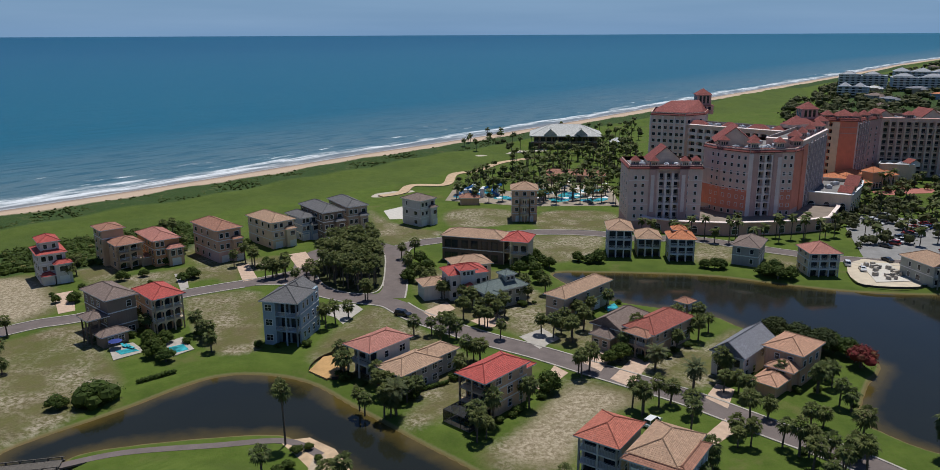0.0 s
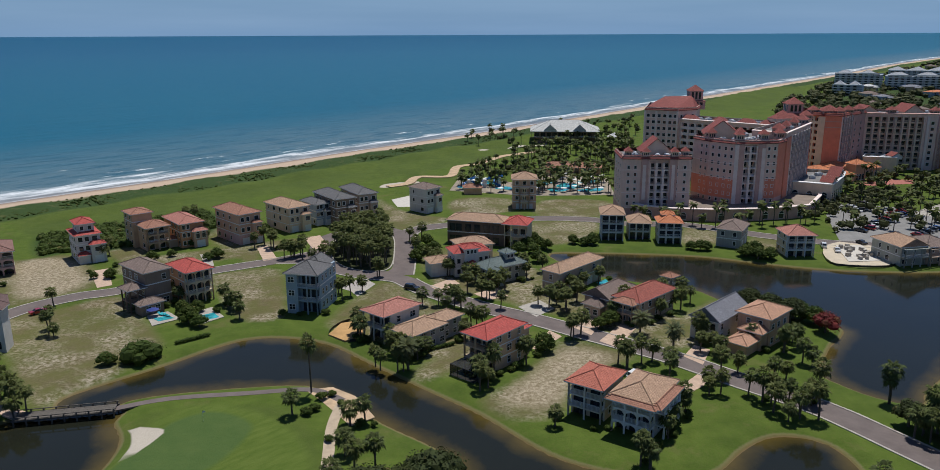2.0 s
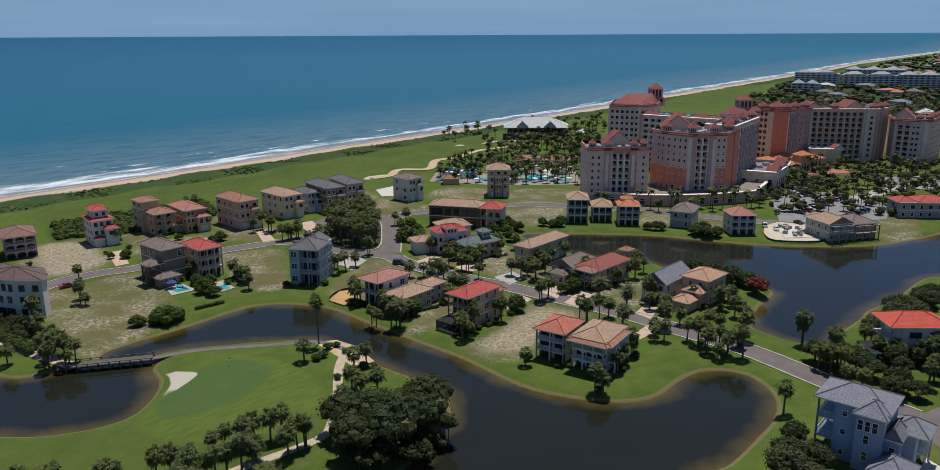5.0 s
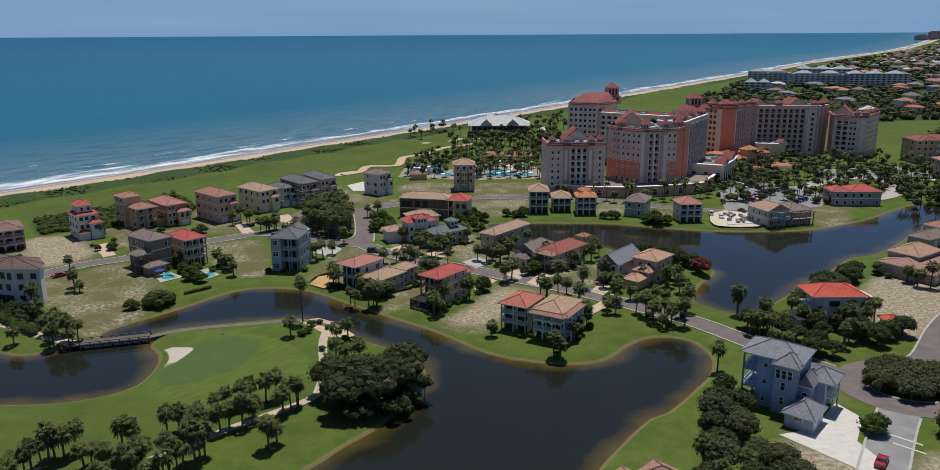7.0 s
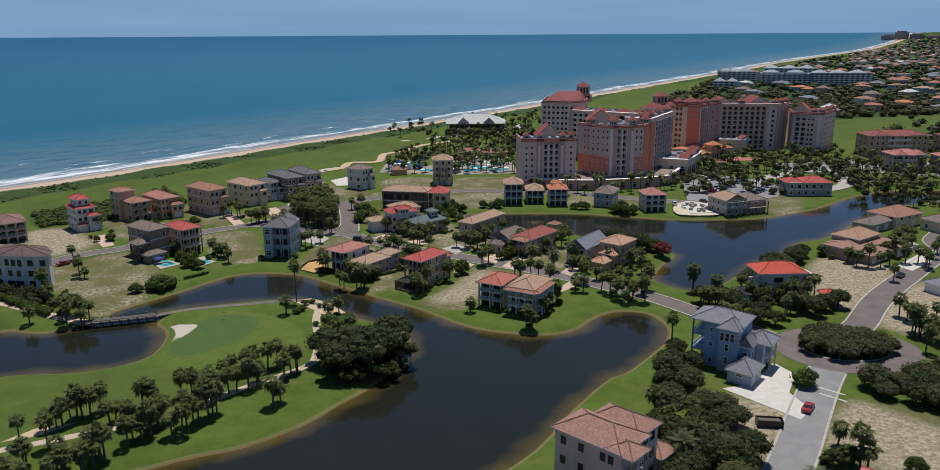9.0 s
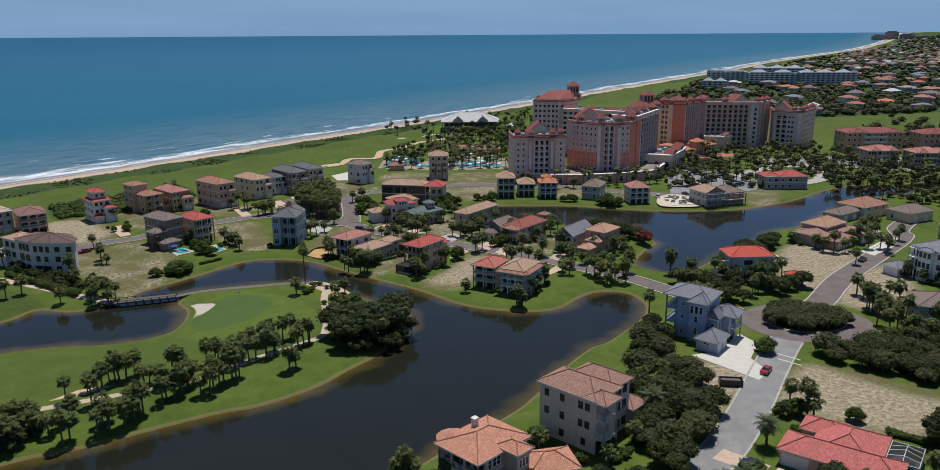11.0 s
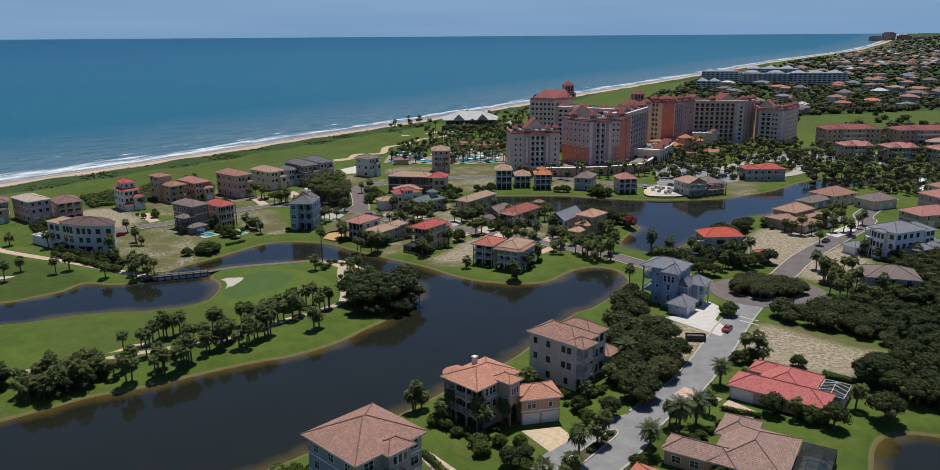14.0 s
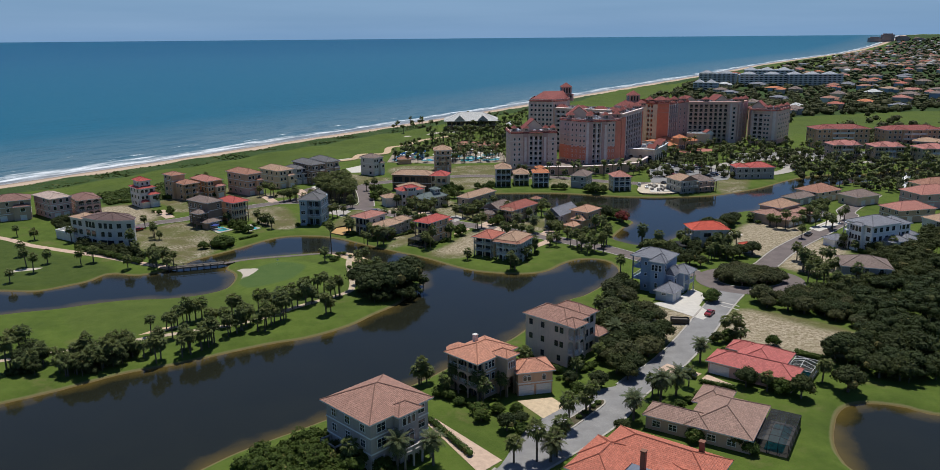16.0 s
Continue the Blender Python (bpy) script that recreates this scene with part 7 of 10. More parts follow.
def tile_ridge(ob, c, a, b, w, z, rise):
    """A low gabled strip of red tile along a roof from a to b."""
    L = math.hypot(b[0] - a[0], b[1] - a[1])
    q = pose(a[0] - c[0], a[1] - c[1], z, 0, 0, math.degrees(math.atan2(b[1] - a[1], b[0] - a[0])))
    s = Shape()
    h = w / 2
    s.face([(0, -h, 0), (L, -h, 0), (L - h, 0, rise), (h, 0, rise)], 0, [(0, 0), (L, 0), (L - h, h), (h, h)])
    s.face([(L, h, 0), (0, h, 0), (h, 0, rise), (L - h, 0, rise)], 0, [(0, 0), (L, 0), (L - h, h), (h, h)])
    s.face([(0, h, 0), (0, -h, 0), (h, 0, rise)], 0, [(0, 0), (w, 0), (h, h)])
    s.face([(L, -h, 0), (L, h, 0), (L - h, 0, rise)], 0, [(0, 0), (w, 0), (h, h)])
    s.prism([(0, -h), (L, -h), (L, h), (0, h)], -1.6, -0.01, 1, top=False)
    part("roof_pavilion", s, [HOTEL_RED, MAUVE], ob, "low red tile roof on the deck", m=q)


# front tower: two plain flanks and a recessed middle with galleries
T1 = [(52.0, 298.0), (80.2, 298.0), (80.2, 319.0), (52.0, 319.0)]
o, c = wing("mauve eight-storey hotel tower with corner turrets and a tan gable", notched(T1, 0, 0.40, 0.70, 2.4), 0, 24.0, MAUVE, base_mat=ROSE, outline=T1)
galleries(o, c, (63.28, 298.02), (71.74, 298.02), 4.2, 3.05, 6, 3, 2.4)
columns_of_windows(o, c, *T1[:2], (0.09, 0.19, 0.79, 0.91), 4.6, 3.05, 6)
columns_of_windows(o, c, T1[3], T1[0], (0.25, 0.5, 0.75), 4.6, 3.05, 6)
for u in (0.325, 0.775 - 0.03):
    strip_at(o, c, *T1[:2], u, 3.4, 23.6, 3.0, ROSE, 0.35)
    strip_at(o, c, *T1[:2], u - 0.005, 7.0, 21.6, 1.3, PALE_MAUVE, 0.6)
course(o, c, (52.0, 298.0), (59.6, 298.0), (3.4, 9.8, 19.2))
course(o, c, (74.8, 298.0), (80.2, 298.0), (3.4, 9.8, 19.2))
for xx, yy in ((54.6, 300.6), (61.6, 299.4), (73.4, 299.4), (78.0, 300.6)):
    turret(o, c, xx, yy, 2.7, 24, 27.0, 1.9, MAUVE)
pediment(o, c, 67.2, 305, 13.0, 10, 24, 31.4)
roof_clutter(o, c, [(58, 309), (76, 306), (75, 313), (62, 302), (67, 302), (71, 302.4), (58, 304)], 24.0)

# second tower: canted front with a gallery bay between pale pilasters, coral below and at its corner
T2 = [(86.0, 320.0), (90.4, 310.8), (99.0, 302.2), (117.2, 304.6), (122.4, 311.0), (122.4, 338.0), (97.0, 338.0)]
o, c = wing("broad rose and mauve hotel block with canted bay front", notched(T2, 2, 0.20, 0.52, 2.4), 3.0, 29.6, MAUVE, base_mat=ROSE, outline=T2)
ga, gb = (99.0 + 18.2 * 0.20, 302.2 + 2.4 * 0.20), (99.0 + 18.2 * 0.52, 302.2 + 2.4 * 0.52)
galleries(o, c, ga, gb, 3.6, 3.15, 8, 2, 2.4, arch=True)
columns_of_windows(o, c, T2[1], T2[2], (0.16, 0.4, 0.64, 0.86), 4.6, 3.15, 8)
columns_of_windows(o, c, T2[0], T2[1], (0.55, 0.85), 4.6, 3.15, 8)
columns_of_windows(o, c, T2[2], T2[3], (0.79, 0.93), 4.6, 3.15, 8)
columns_of_windows(o, c, T2[6], T2[0], (0.3, 0.6), 4.6, 3.15, 8)
painted(o, c, T2[0], T2[1], 6.4, 14.6, CORAL)
painted(o, c, T2[1], T2[2], 6.4, 14.6, CORAL)
painted(o, c, (112.6, 303.993), T2[3], 6.4, 14.6, CORAL)
painted(o, c, T2[3], T2[4], 6.4, 29.2, CORAL, "coral painted corner")
for u, ww, mt in ((0.03, 1.6, PALE_MAUVE), (0.135, 2.4, ROSE), (0.62, 3.2, ROSE)):
    strip_at(o, c, T2[2], T2[3], u, 3.4, 29.2, ww, mt, 0.4)
strip_at(o, c, T2[2], T2[3], 0.66, 5.2, 27.6, 1.5, PALE_MAUVE, 0.62)
for a, b in ((T2[0], T2[1]), (T2[1], T2[2]), ((112.6, 303.993), T2[3])):
    course(o, c, a, b, (3.2, 14.6, 21.0))
for xx, yy, w in ((91.5, 313.0, 3.4), (101.0, 305.2, 3.2), (111.5, 306.6, 3.2), (119.6, 311.4, 3.4), (104, 314, 3.0)):
    turret(o, c, xx, yy, w, 29.6, 33.2, 2.1, ROSE if w > 3.3 else MAUVE)
pediment(o, c, 97.5, 318, 15, 14, 29.6, 37.4, -10)
roof_clutter(o, c, [(96, 311), (101, 310), (106, 308.5), (109, 312), (113, 316), (105, 318), (110, 326)], 29.7)

# receding wing behind the second tower
W3 = [(123.0, 312.5), (147.8, 350.5), (137.5, 358.5), (111.5, 322.0)]
o, c = wing("long hotel wing of mauve plaster with white balconies", W3, 3.0, 31.6, MAUVE, skirt=False, roof=PALE_MAUVE)
e = ((W3[1][0] - W3[0][0]), (W3[1][1] - W3[0][1]))
for i in range(6):
    u = 0.2 + 0.72 * (i + 0.5) / 6
    for f in range(9):
        part("window", grid_window(2.3, 2.2, "balcony"), [], o, m=pose(W3[0][0] + e[0] * u - c[0], W3[0][1] + e[1] * u - c[1], 3.6 + f * 3.08, 0, 0, 56.9))
for i in range(7):
    strip_at(o, c, W3[0], W3[1], 0.2 + 0.72 * i / 6, 3.0, 31.2, 1.1, PALE_MAUVE)
painted(o, c, W3[0], (W3[0][0] + e[0] * 0.16, W3[0][1] + e[1] * 0.16), 3.2, 30.6, CORAL, "coral painted corner", 0.55)
painted(o, c, (W3[0][0] + e[0] * 0.955, W3[0][1] + e[1] * 0.955), W3[1], 3.2, 30.6, CORAL, "coral painted corner", 0.55)
for u, w in ((0.03, 4.2), (0.3, 3.2), (0.62, 3.2), (0.95, 5.0)):
    turret(o, c, W3[0][0] + e[0] * u - 3.2, W3[0][1] + e[1] * u + 2.0, w, 31.6, 34.6, 2.4, yaw=57)
roof_clutter(o, c, [(124 + 4.0 * k, 322 + 6.0 * k) for k in range(5)], 31.7)

# seaward block with the look-out tower
B5 = [(79.0, 398.0), (94.5, 391.0), (106, 398), (112, 414), (86, 424)]
o, c = wing("mauve hotel block with red hip roof and look-out tower", B5, 0, 34.5, MAUVE, base_mat=ROSE)
columns_of_windows(o, c, B5[0], B5[1], (0.1, 0.27, 0.44, 0.61, 0.78, 0.93), 4.4, 3.3, 9, 1.5, 1.5)
columns_of_windows(o, c, B5[1], B5[2], (0.2, 0.5, 0.8), 4.4, 3.3, 9, 1.3, 1.5)
columns_of_windows(o, c, B5[4], B5[0], (0.2, 0.4, 0.6, 0.8), 4.4, 3.3, 9, 1.3, 1.5)
for u in (0.0, 0.35, 0.7, 1.0):
    strip_at(o, c, B5[0], B5[1], u, 3.4, 34.0, 0.9, PALE_MAUVE)
course(o, c, B5[0], B5[1], (13.4, 30.2))
turret(o, c, 109.5, 418, 7.2, 34, 43.0, 3.2, ROSE)
turret(o, c, 109.5, 418, 9.6, 33, 37.6, 0.6, ROSE)
RIDGE_A, RIDGE_B = (91.0 - c[0], 408.0 - c[1], 40.6), (106.0 - c[0], 411.0 - c[1], 40.6)
P = [(x - c[0], y - c[1], 35.4) for x, y in ((80, 399.0), (94.4, 392.4), (105.4, 399), (111, 413.4), (86.6, 422.6))]
s = Shape()
for q in ((P[0], P[1], RIDGE_A), (P[1], P[2], RIDGE_B, RIDGE_A), (P[2], P[3], RIDGE_B), (P[3], P[4], RIDGE_A, RIDGE_B), (P[4], P[0], RIDGE_A)):
    s.face(q, 0, [(0, 0), (18, 0), (12, 9), (5, 9)][:len(q)])
part("hip_roof", s, HOTEL_RED, o)

# wing facing the sea, arched galleries at its end
SW = [(95.5, 392.0), (135, 361.5), (146, 376), (107, 406)]
o, c = wing("hotel wing facing the sea with arched galleries", notched(SW, 0, 0.03, 0.97, 2.0), 0, 29.0, MAUVE, outline=SW, skirt=False, roof=PALE_MAUVE)
galleries(o, c, (95.5 + 39.5 * 0.03, 392 - 30.5 * 0.03), (95.5 + 39.5 * 0.97, 392 - 30.5 * 0.97), 3.2, 3.2, 8, 12, 2.0, arch=True, rail="solid")
roof_clutter(o, c, [(104 + 3.4 * k, 397 - 2.55 * k) for k in range(11)], 29.1)
for u0, u1 in ((0.02, 0.2), (0.36, 0.5), (0.62, 0.8), (0.84, 0.99)):
    tile_ridge(o, c, (SW[0][0] + 39.5 * u0 + 1.5, SW[0][1] - 30.5 * u0 + 2.2), (SW[0][0] + 39.5 * u1 + 1.5, SW[0][1] - 30.5 * u1 + 2.2), 4.6, 30.6, 1.9)
o, c = wing("rose hotel pavilion with red pyramid roof", [(140, 368), (150, 366), (158, 382), (146, 388)], 0, 32.0, ROSE)
turret(o, c, 149, 378, 7.4, 32, 39.4, 3.2, ROSE)
turret(o, c, 149, 378, 9.6, 31, 34.6, 0.6, ROSE)
turret(o, c, 142, 372, 4.8, 32, 34.4, 2.4, ROSE)
turret(o, c, 153, 371, 4.8, 32, 34.4, 2.4, ROSE)
tile_ridge(o, c, (134, 364), (148, 369), 6.5, 33.4, 2.4)

# coral block with cream arched galleries
CB = [(160.5, 407.0), (165.5, 400.5), (172.0, 393.5), (179.6, 391.0), (189.5, 402.0), (184, 414), (168, 420)]
o, c = wing("coral hotel block with cream arched galleries", notched(CB, 1, 0.10, 0.66, 2.2), 0, 31.6, CORAL, outline=CB)
ca, cb = (165.5 + 6.5 * 0.10, 400.5 - 7 * 0.10), (165.5 + 6.5 * 0.66, 400.5 - 7 * 0.66)
galleries(o, c, ca, cb, 0.4, 3.4, 9, 2, 2.2, arch=True, rail="solid", mat=SAND_WALL)
painted(o, c, CB[0], ca, 0.2, 31.0, SAND_WALL, "cream painted flank", 0.08)
painted(o, c, cb, CB[2], 0.2, 31.0, SAND_WALL, "cream painted flank", 0.08)
course(o, c, CB[2], CB[3], (25.4, 28.4), ROSE)
e = (CB[4][0] - CB[3][0], CB[4][1] - CB[3][1])
for i in range(4):
    u = (i + 0.5) / 4
    for f in range(9):
        part("window", grid_window(1.9, 2.2, "balcony"), [], o, m=pose(CB[3][0] + e[0] * u - c[0], CB[3][1] + e[1] * u - c[1], 1.0 + f * 3.35, 0, 0, 48))
for u in (0.02, 0.27, 0.5, 0.73, 0.98):
    strip_at(o, c, CB[3], CB[4], u, 0, 31.2, 0.8, PALE_MAUVE)
for xx, yy, w in ((168.5, 401.5, 4.4), (173.5, 397, 5.2), (179.5, 394.8, 4.0), (187, 402, 4.0), (178, 404, 6.4)):
    turret(o, c, xx, yy, w, 31.6, 34.0, 2.4)
roof_clutter(o, c, [(183, 400), (176, 409)], 31.7)
o, c = wing("rose link block between the hotel wings", [(189.7, 402.4), (202.3, 414.5), (197, 424), (184.4, 414.4)], 0, 31.0, ROSE)
columns_of_windows(o, c, (189.7, 402.4), (202.3, 414.5), (0.3, 0.7), 3.0, 3.2, 8, 1.2, 1.4)
turret(o, c, 197, 412, 4.2, 31.0, 33.6, 2.2)

# long wing: a frame of pale piers and floors with deep galleries
LW = [(202.5, 414.8), (233.0, 409.0), (238.5, 408.6), (251.0, 419.0), (244, 432), (204, 436)]
o, c = wing("mauve hotel wing with rows of recessed galleries", notched(LW, 0, 0.03, 0.96, 2.2), 0, 29.6, MAUVE, outline=LW, skirt=False, roof=ROSE)
galleries(o, c, (202.5 + 30.5 * 0.03, 414.8 - 5.8 * 0.03), (202.5 + 30.5 * 0.5, 414.8 - 5.8 * 0.5), 0.6, 3.2, 9, 4, 2.2, rail="bars", mat=GABLE_TAN)
galleries(o, c, (202.5 + 30.5 * 0.505, 414.8 - 5.8 * 0.505), (202.5 + 30.5 * 0.96, 414.8 - 5.8 * 0.96), 0.6, 3.2, 9, 4, 2.2, rail="bars", mat=GABLE_TAN)
strip_at(o, c, LW[1], LW[2], 0.1, 0, 29.0, 1.3, PALE_MAUVE)
columns_of_windows(o, c, LW[1], LW[2], (0.55,), 2.6, 3.2, 8, 1.6, 1.7)
painted(o, c, LW[2], LW[3], 0.2, 29.0, ROSE, "rose painted end wall")
for u in (0.16, 0.5, 0.84):
    strip_at(o, c, LW[2], LW[3], u, 0, 29.0, 1.4, MAUVE, 0.35)
columns_of_windows(o, c, LW[2], LW[3], (0.33, 0.67), 2.6, 3.2, 8)
pediment(o, c, 228, 414, 11, 12, 29.6, 35.4, 6)
pediment(o, c, 205, 417, 10, 10, 29.6, 34.6, 6)
for xx, yy, w in ((216, 414.8, 4.0), (238, 412, 3.4), (243, 414, 3.4), (249, 420, 3.2)):
    turret(o, c, xx, yy, w, 29.6, 32.6, 2.0)
roof_clutter(o, c, [(212, 420), (222, 419), (234, 420), (240, 424)], 29.7)

# detached tower
DT = [(247.5, 404.0), (258.5, 396.0), (264.0, 395.6), (284.5, 418.0), (272, 428), (254, 424)]
o, c = wing("detached mauve hotel tower with gallery corner and tan gable", notched(DT, 0, 0.08, 0.62, 2.0), 0, 24.8, MAUVE, base_mat=ROSE, outline=DT)
galleries(o, c, (247.5 + 11 * 0.08, 404 - 8 * 0.08), (247.5 + 11 * 0.62, 404 - 8 * 0.62), 3.6, 3.2, 6, 2, 2.0, arch=True)
columns_of_windows(o, c, DT[0], DT[1], (0.74, 0.9), 4.4, 3.2, 6, 1.3, 1.4)
columns_of_windows(o, c, DT[2], DT[3], (0.1, 0.22, 0.36, 0.5, 0.64, 0.78, 0.92), 4.4, 3.2, 6, 1.2, 1.5)
strip_at(o, c, DT[1], DT[2], 0.5, 3.4, 24.4, 2.2, PALE_MAUVE)
course(o, c, DT[0], DT[1], (3.4, 20.4))
course(o, c, DT[2], DT[3], (3.4, 20.4))
pediment(o, c, 254, 408, 10, 10, 24.8, 31.0, -36)
for xx, yy in ((259, 399), (264, 398), (281, 417), (272, 408)):
    turret(o, c, xx, yy, 3.0, 24.8, 27.4, 1.8)
roof_clutter(o, c, [(262, 405), (266, 412), (270, 416)], 24.9)
# the low service block before the long wing
o, c = wing("low pale service block at the foot of the hotel wing", [(198, 402), (214, 398), (219, 406), (204, 412.5)], 0, 7.6, SAND_WALL, name="hotel_annexe", roof=WHITE, skirt=False)
roof_clutter(o, c, [(204, 404), (208, 402), (211, 405)], 7.7)
pediment(o, c, 214.5, 399, 6, 5, 7.6, 11.2, 10, WHITE)

# podium with arched openings
PODIUM_TOP = plain("terrace_paving", (0.23, 0.185, 0.15), 0.9, 0.2, scale=0.25, vary=0.2)
POD = [(53, 304), (60, 294.5), (72, 289.5), (88, 287.5), (106, 289.5), (120, 293), (130, 297), (142, 317), (150, 338), (142, 346), (121, 312), (60, 318)]
o, c = wing("curved rose podium terrace wall with arched openings", POD, 0, 4.2, ROSE, parapet=1.0, name="hotel_podium", roof=PALE_MAUVE, skirt=False, deck=PODIUM_TOP)
for (ax, ay), (bx, by) in zip(POD[1:7], POD[2:8]):
    L = math.hypot(bx - ax, by - ay)
    m = max(1, int(L / 5.5))
    for i in range(m):
        u = (i + 0.5) / m
        part("arched_window", grid_window(2.2, 1.8, "arch"), [], o, m=pose(ax + (bx - ax) * u - c[0], ay + (by - ay) * u - c[1], 0.6, 0, 0, math.degrees(math.atan2(by - ay, bx - ax))))
o, c = wing("cream ballroom building with blind arches", [(131, 326), (147, 318), (160, 338), (166, 350), (150, 358), (143, 346)], 0, 8.4, SAND_WALL, name="hotel_ballroom", roof=WHITE, skirt=False)
for (ax, ay), (bx, by) in (((131, 326), (147, 318)), ((147, 318), (160, 338)), ((160, 338), (166, 350))):
    L = math.hypot(bx - ax, by - ay)
    for i in range(int(L / 4.5)):
        u = (i + 0.5) / int(L / 4.5)
        part("arched_window", grid_window(2.4, 3.6, "arch"), [], o, m=pose(ax + (bx - ax) * u - c[0], ay + (by - ay) * u - c[1], 1.0, 0, 0, math.degrees(math.atan2(by - ay, bx - ax))))
for xx, yy in ((149, 321), (158, 336), (163, 346)):
    pediment(o, c, xx, yy, 6, 5, 8.4, 12.4, 50)
roof_clutter(o, c, [(146, 338), (152, 346)], 8.5)
for xx, yy, w, d, z, yw in ((160, 372, 14, 10, 5.6, 25), (170, 366, 12, 9, 4.6, 25), (172, 380, 13, 9, 6.4, 25), (183, 376, 8, 7, 8.6, 25), (180, 385, 12, 8, 5.2, 25), (192, 386, 11, 8, 5.0, 20), (152, 364, 9, 8, 5.0, 25)):
    h = House("hotel_lobby", "low peach lobby pavilion with a bright orange tile roof", xx, yy, yw, "hotel", wall=PEACH, roof=ORANGE_TILE, group="hotel lobby")
    h.body(0.6, w, 0.6, d, 0, z)
    h.hip(0.6, w, 0.6, d, z, 2.2)
    h.row("S", 0.6, [w * q for q in (0.25, 0.5, 0.75)], (0.6,), 1.4, 2.2, "arch")

# forecourt, car park
s = Shape()
s.prism([tuple(p) for p in ring_of(197, 374, 15, 9, 20)], -0.2, 0.09)
structure("forecourt", s, plain("red_pavers", (0.36, 0.14, 0.11), 0.9, 0.2, vary=0.15), "red paved hotel forecourt circle")
s = Shape()
s.prism([tuple(p) for p in ring_of(190, 377, 6.0, 3.4, 20)], -0.2, 0.16)
structure("planter", s, SHRUB_LEAF, "round planted bed in the forecourt")
s = Shape()
s.prism([(126, 258), (148, 254), (172, 262), (186, 286), (178, 314), (152, 324), (138, 300)], -0.2, 0.07)
structure("car_park", s, ASPHALT_GREY, "grey hotel car park")
s = Shape()
s.prism([(206, 330), (250, 318), (300, 330), (320, 350), (262, 362), (214, 356)], -0.2, 0.05)
structure("car_park", s, ASPHALT_GREY, "grey car park by the condominiums")
street("road", [(178, 300), (205, 322), (240, 330), (275, 312), (300, 306)], 7.5, CONCRETE, "pale road past the condominiums", 0.08)
street("road", [(186, 286), (200, 276), (222, 290), (240, 330)], 6.5, CONCRETE, "pale drive between trees", 0.066)

# beach club
h = House("beach_club", "beach club with a big pale hipped metal roof and glazed walls", 23.5, 513, -3, "club", wall=BROWN, roof=tile_roof("pale_metal", (0.50, 0.49, 0.46), 0.6, 0.5, 0.4))
h.body(2, 44, 3, 25, 0, 8.6)
h.hip(0.6, 46, 1, 27, 8.6, 6.4, over=1.4)
h.loggia(0.2, 46, 0.4, 2.998, (0.0, 4.2), 8.3, "SWE", 9, BROWN, "bars")
for xx in (13, 33):
    h.hip(xx - 4, xx + 4, 0, 12, 9.4, 3.8, gable="S", over=0.3)
h.row("S", 3, [4 + 4 * k for k in range(10)], (0.5, 4.8), 2.6, 2.4, "plain", DARK_METAL)
h = House("pavilion", "small white beach pavilion with a cupola roof", 78, 520, 0, "pavilion", wall=OFFWHITE, roof=tile_roof("white_metal", (0.6, 0.6, 0.58), 0.6, 0.5, 0.3))
h.loggia(0, 8, 0, 8, (0.0,), 3.4, "SWEN", 2, OFFWHITE, "")
h.hip(0, 8, 0, 8, 3.4, 3.0)

# water park
s = Shape()
s.prism([(-23, 350), (-20, 384), (8, 372), (24, 398), (58, 384), (56, 340), (14, 338)], -0.2, 0.06)
deck = structure("pool_deck", s, plain("deck_pavers", (0.30, 0.25, 0.19), 0.9, 0.2, scale=0.2, vary=0.3), "pale paved pool deck")
for k, (x, y, a, b, t) in enumerate(((-12, 362, 7, 5, 20), (-3, 370, 6, 4, -20), (4, 356, 5, 3.5, 10), (24, 372, 8, 5, 30), (36, 362, 7, 6, 0), (47, 374, 6, 4, 40), (30, 352, 6, 3.4, 0), (46, 352, 6, 4, 20))):
    s = Shape()
    s.prism([tuple(p) for p in ring_of(x, y, a, b, t)], -0.2, 0.12)
    tagged(part("swimming_pool", s, POOL), "free-form turquoise resort pool", "pool", "resort pools")
for k, (x, y, yw) in enumerate(((-14, 356, 20), (-6, 358, -10), (1, 362, 40), (-10, 368, 0))):
    s = Shape()
    for j in range(10):
        a0, a1 = j / 10 * 4.4, (j + 1) / 10 * 4.4
        s.tube((2.4 * math.cos(a0), 2.4 * math.sin(a0), 5 - j * 0.45), (2.4 * math.cos(a1), 2.4 * math.sin(a1), 5 - (j + 1) * 0.45), 0.6, 0.6, 7)
    e = thing("water_slide", "blue spiral water slide beside the pools", "slide", x, y, yw, 0, "water slides")
    part("chute", s, plain("blue_plastic", (0.03, 0.15, 0.42), 0.3, 0.5), e)
    t2 = Shape()
    t2.box(-0.9, 0.9, -0.9, 0.9, 0, 4.2)
    part("stair_tower", t2, WHITE, e)
h = House("pool_house", "long pool house with a red tile roof", 24, 396, -8, "pool house", wall=PEACH, roof=TERRA_TILE)
h.body(0.6, 32, 0.6, 10, 0, 4.0)
h.hip(0.6, 32, 0.6, 10, 4.0, 2.2)
h.body(0.6, 8, -4, 0.598, 0, 4.0)
h.hip(0.6, 8, -4, 4, 4.1, 1.8)
h.row("S", 0.6, [11 + 4 * k for k in range(5)], (0.5,), 2.2, 2.0, "arch")
h = House("pool_house", "small bar with a red tile roof", -16, 340, 5, "pool house", wall=PEACH, roof=TERRA_TILE)
h.body(0.6, 9, 0.6, 6, 0, 3.2)
h.hip(0.6, 9, 0.6, 6, 3.2, 1.6)

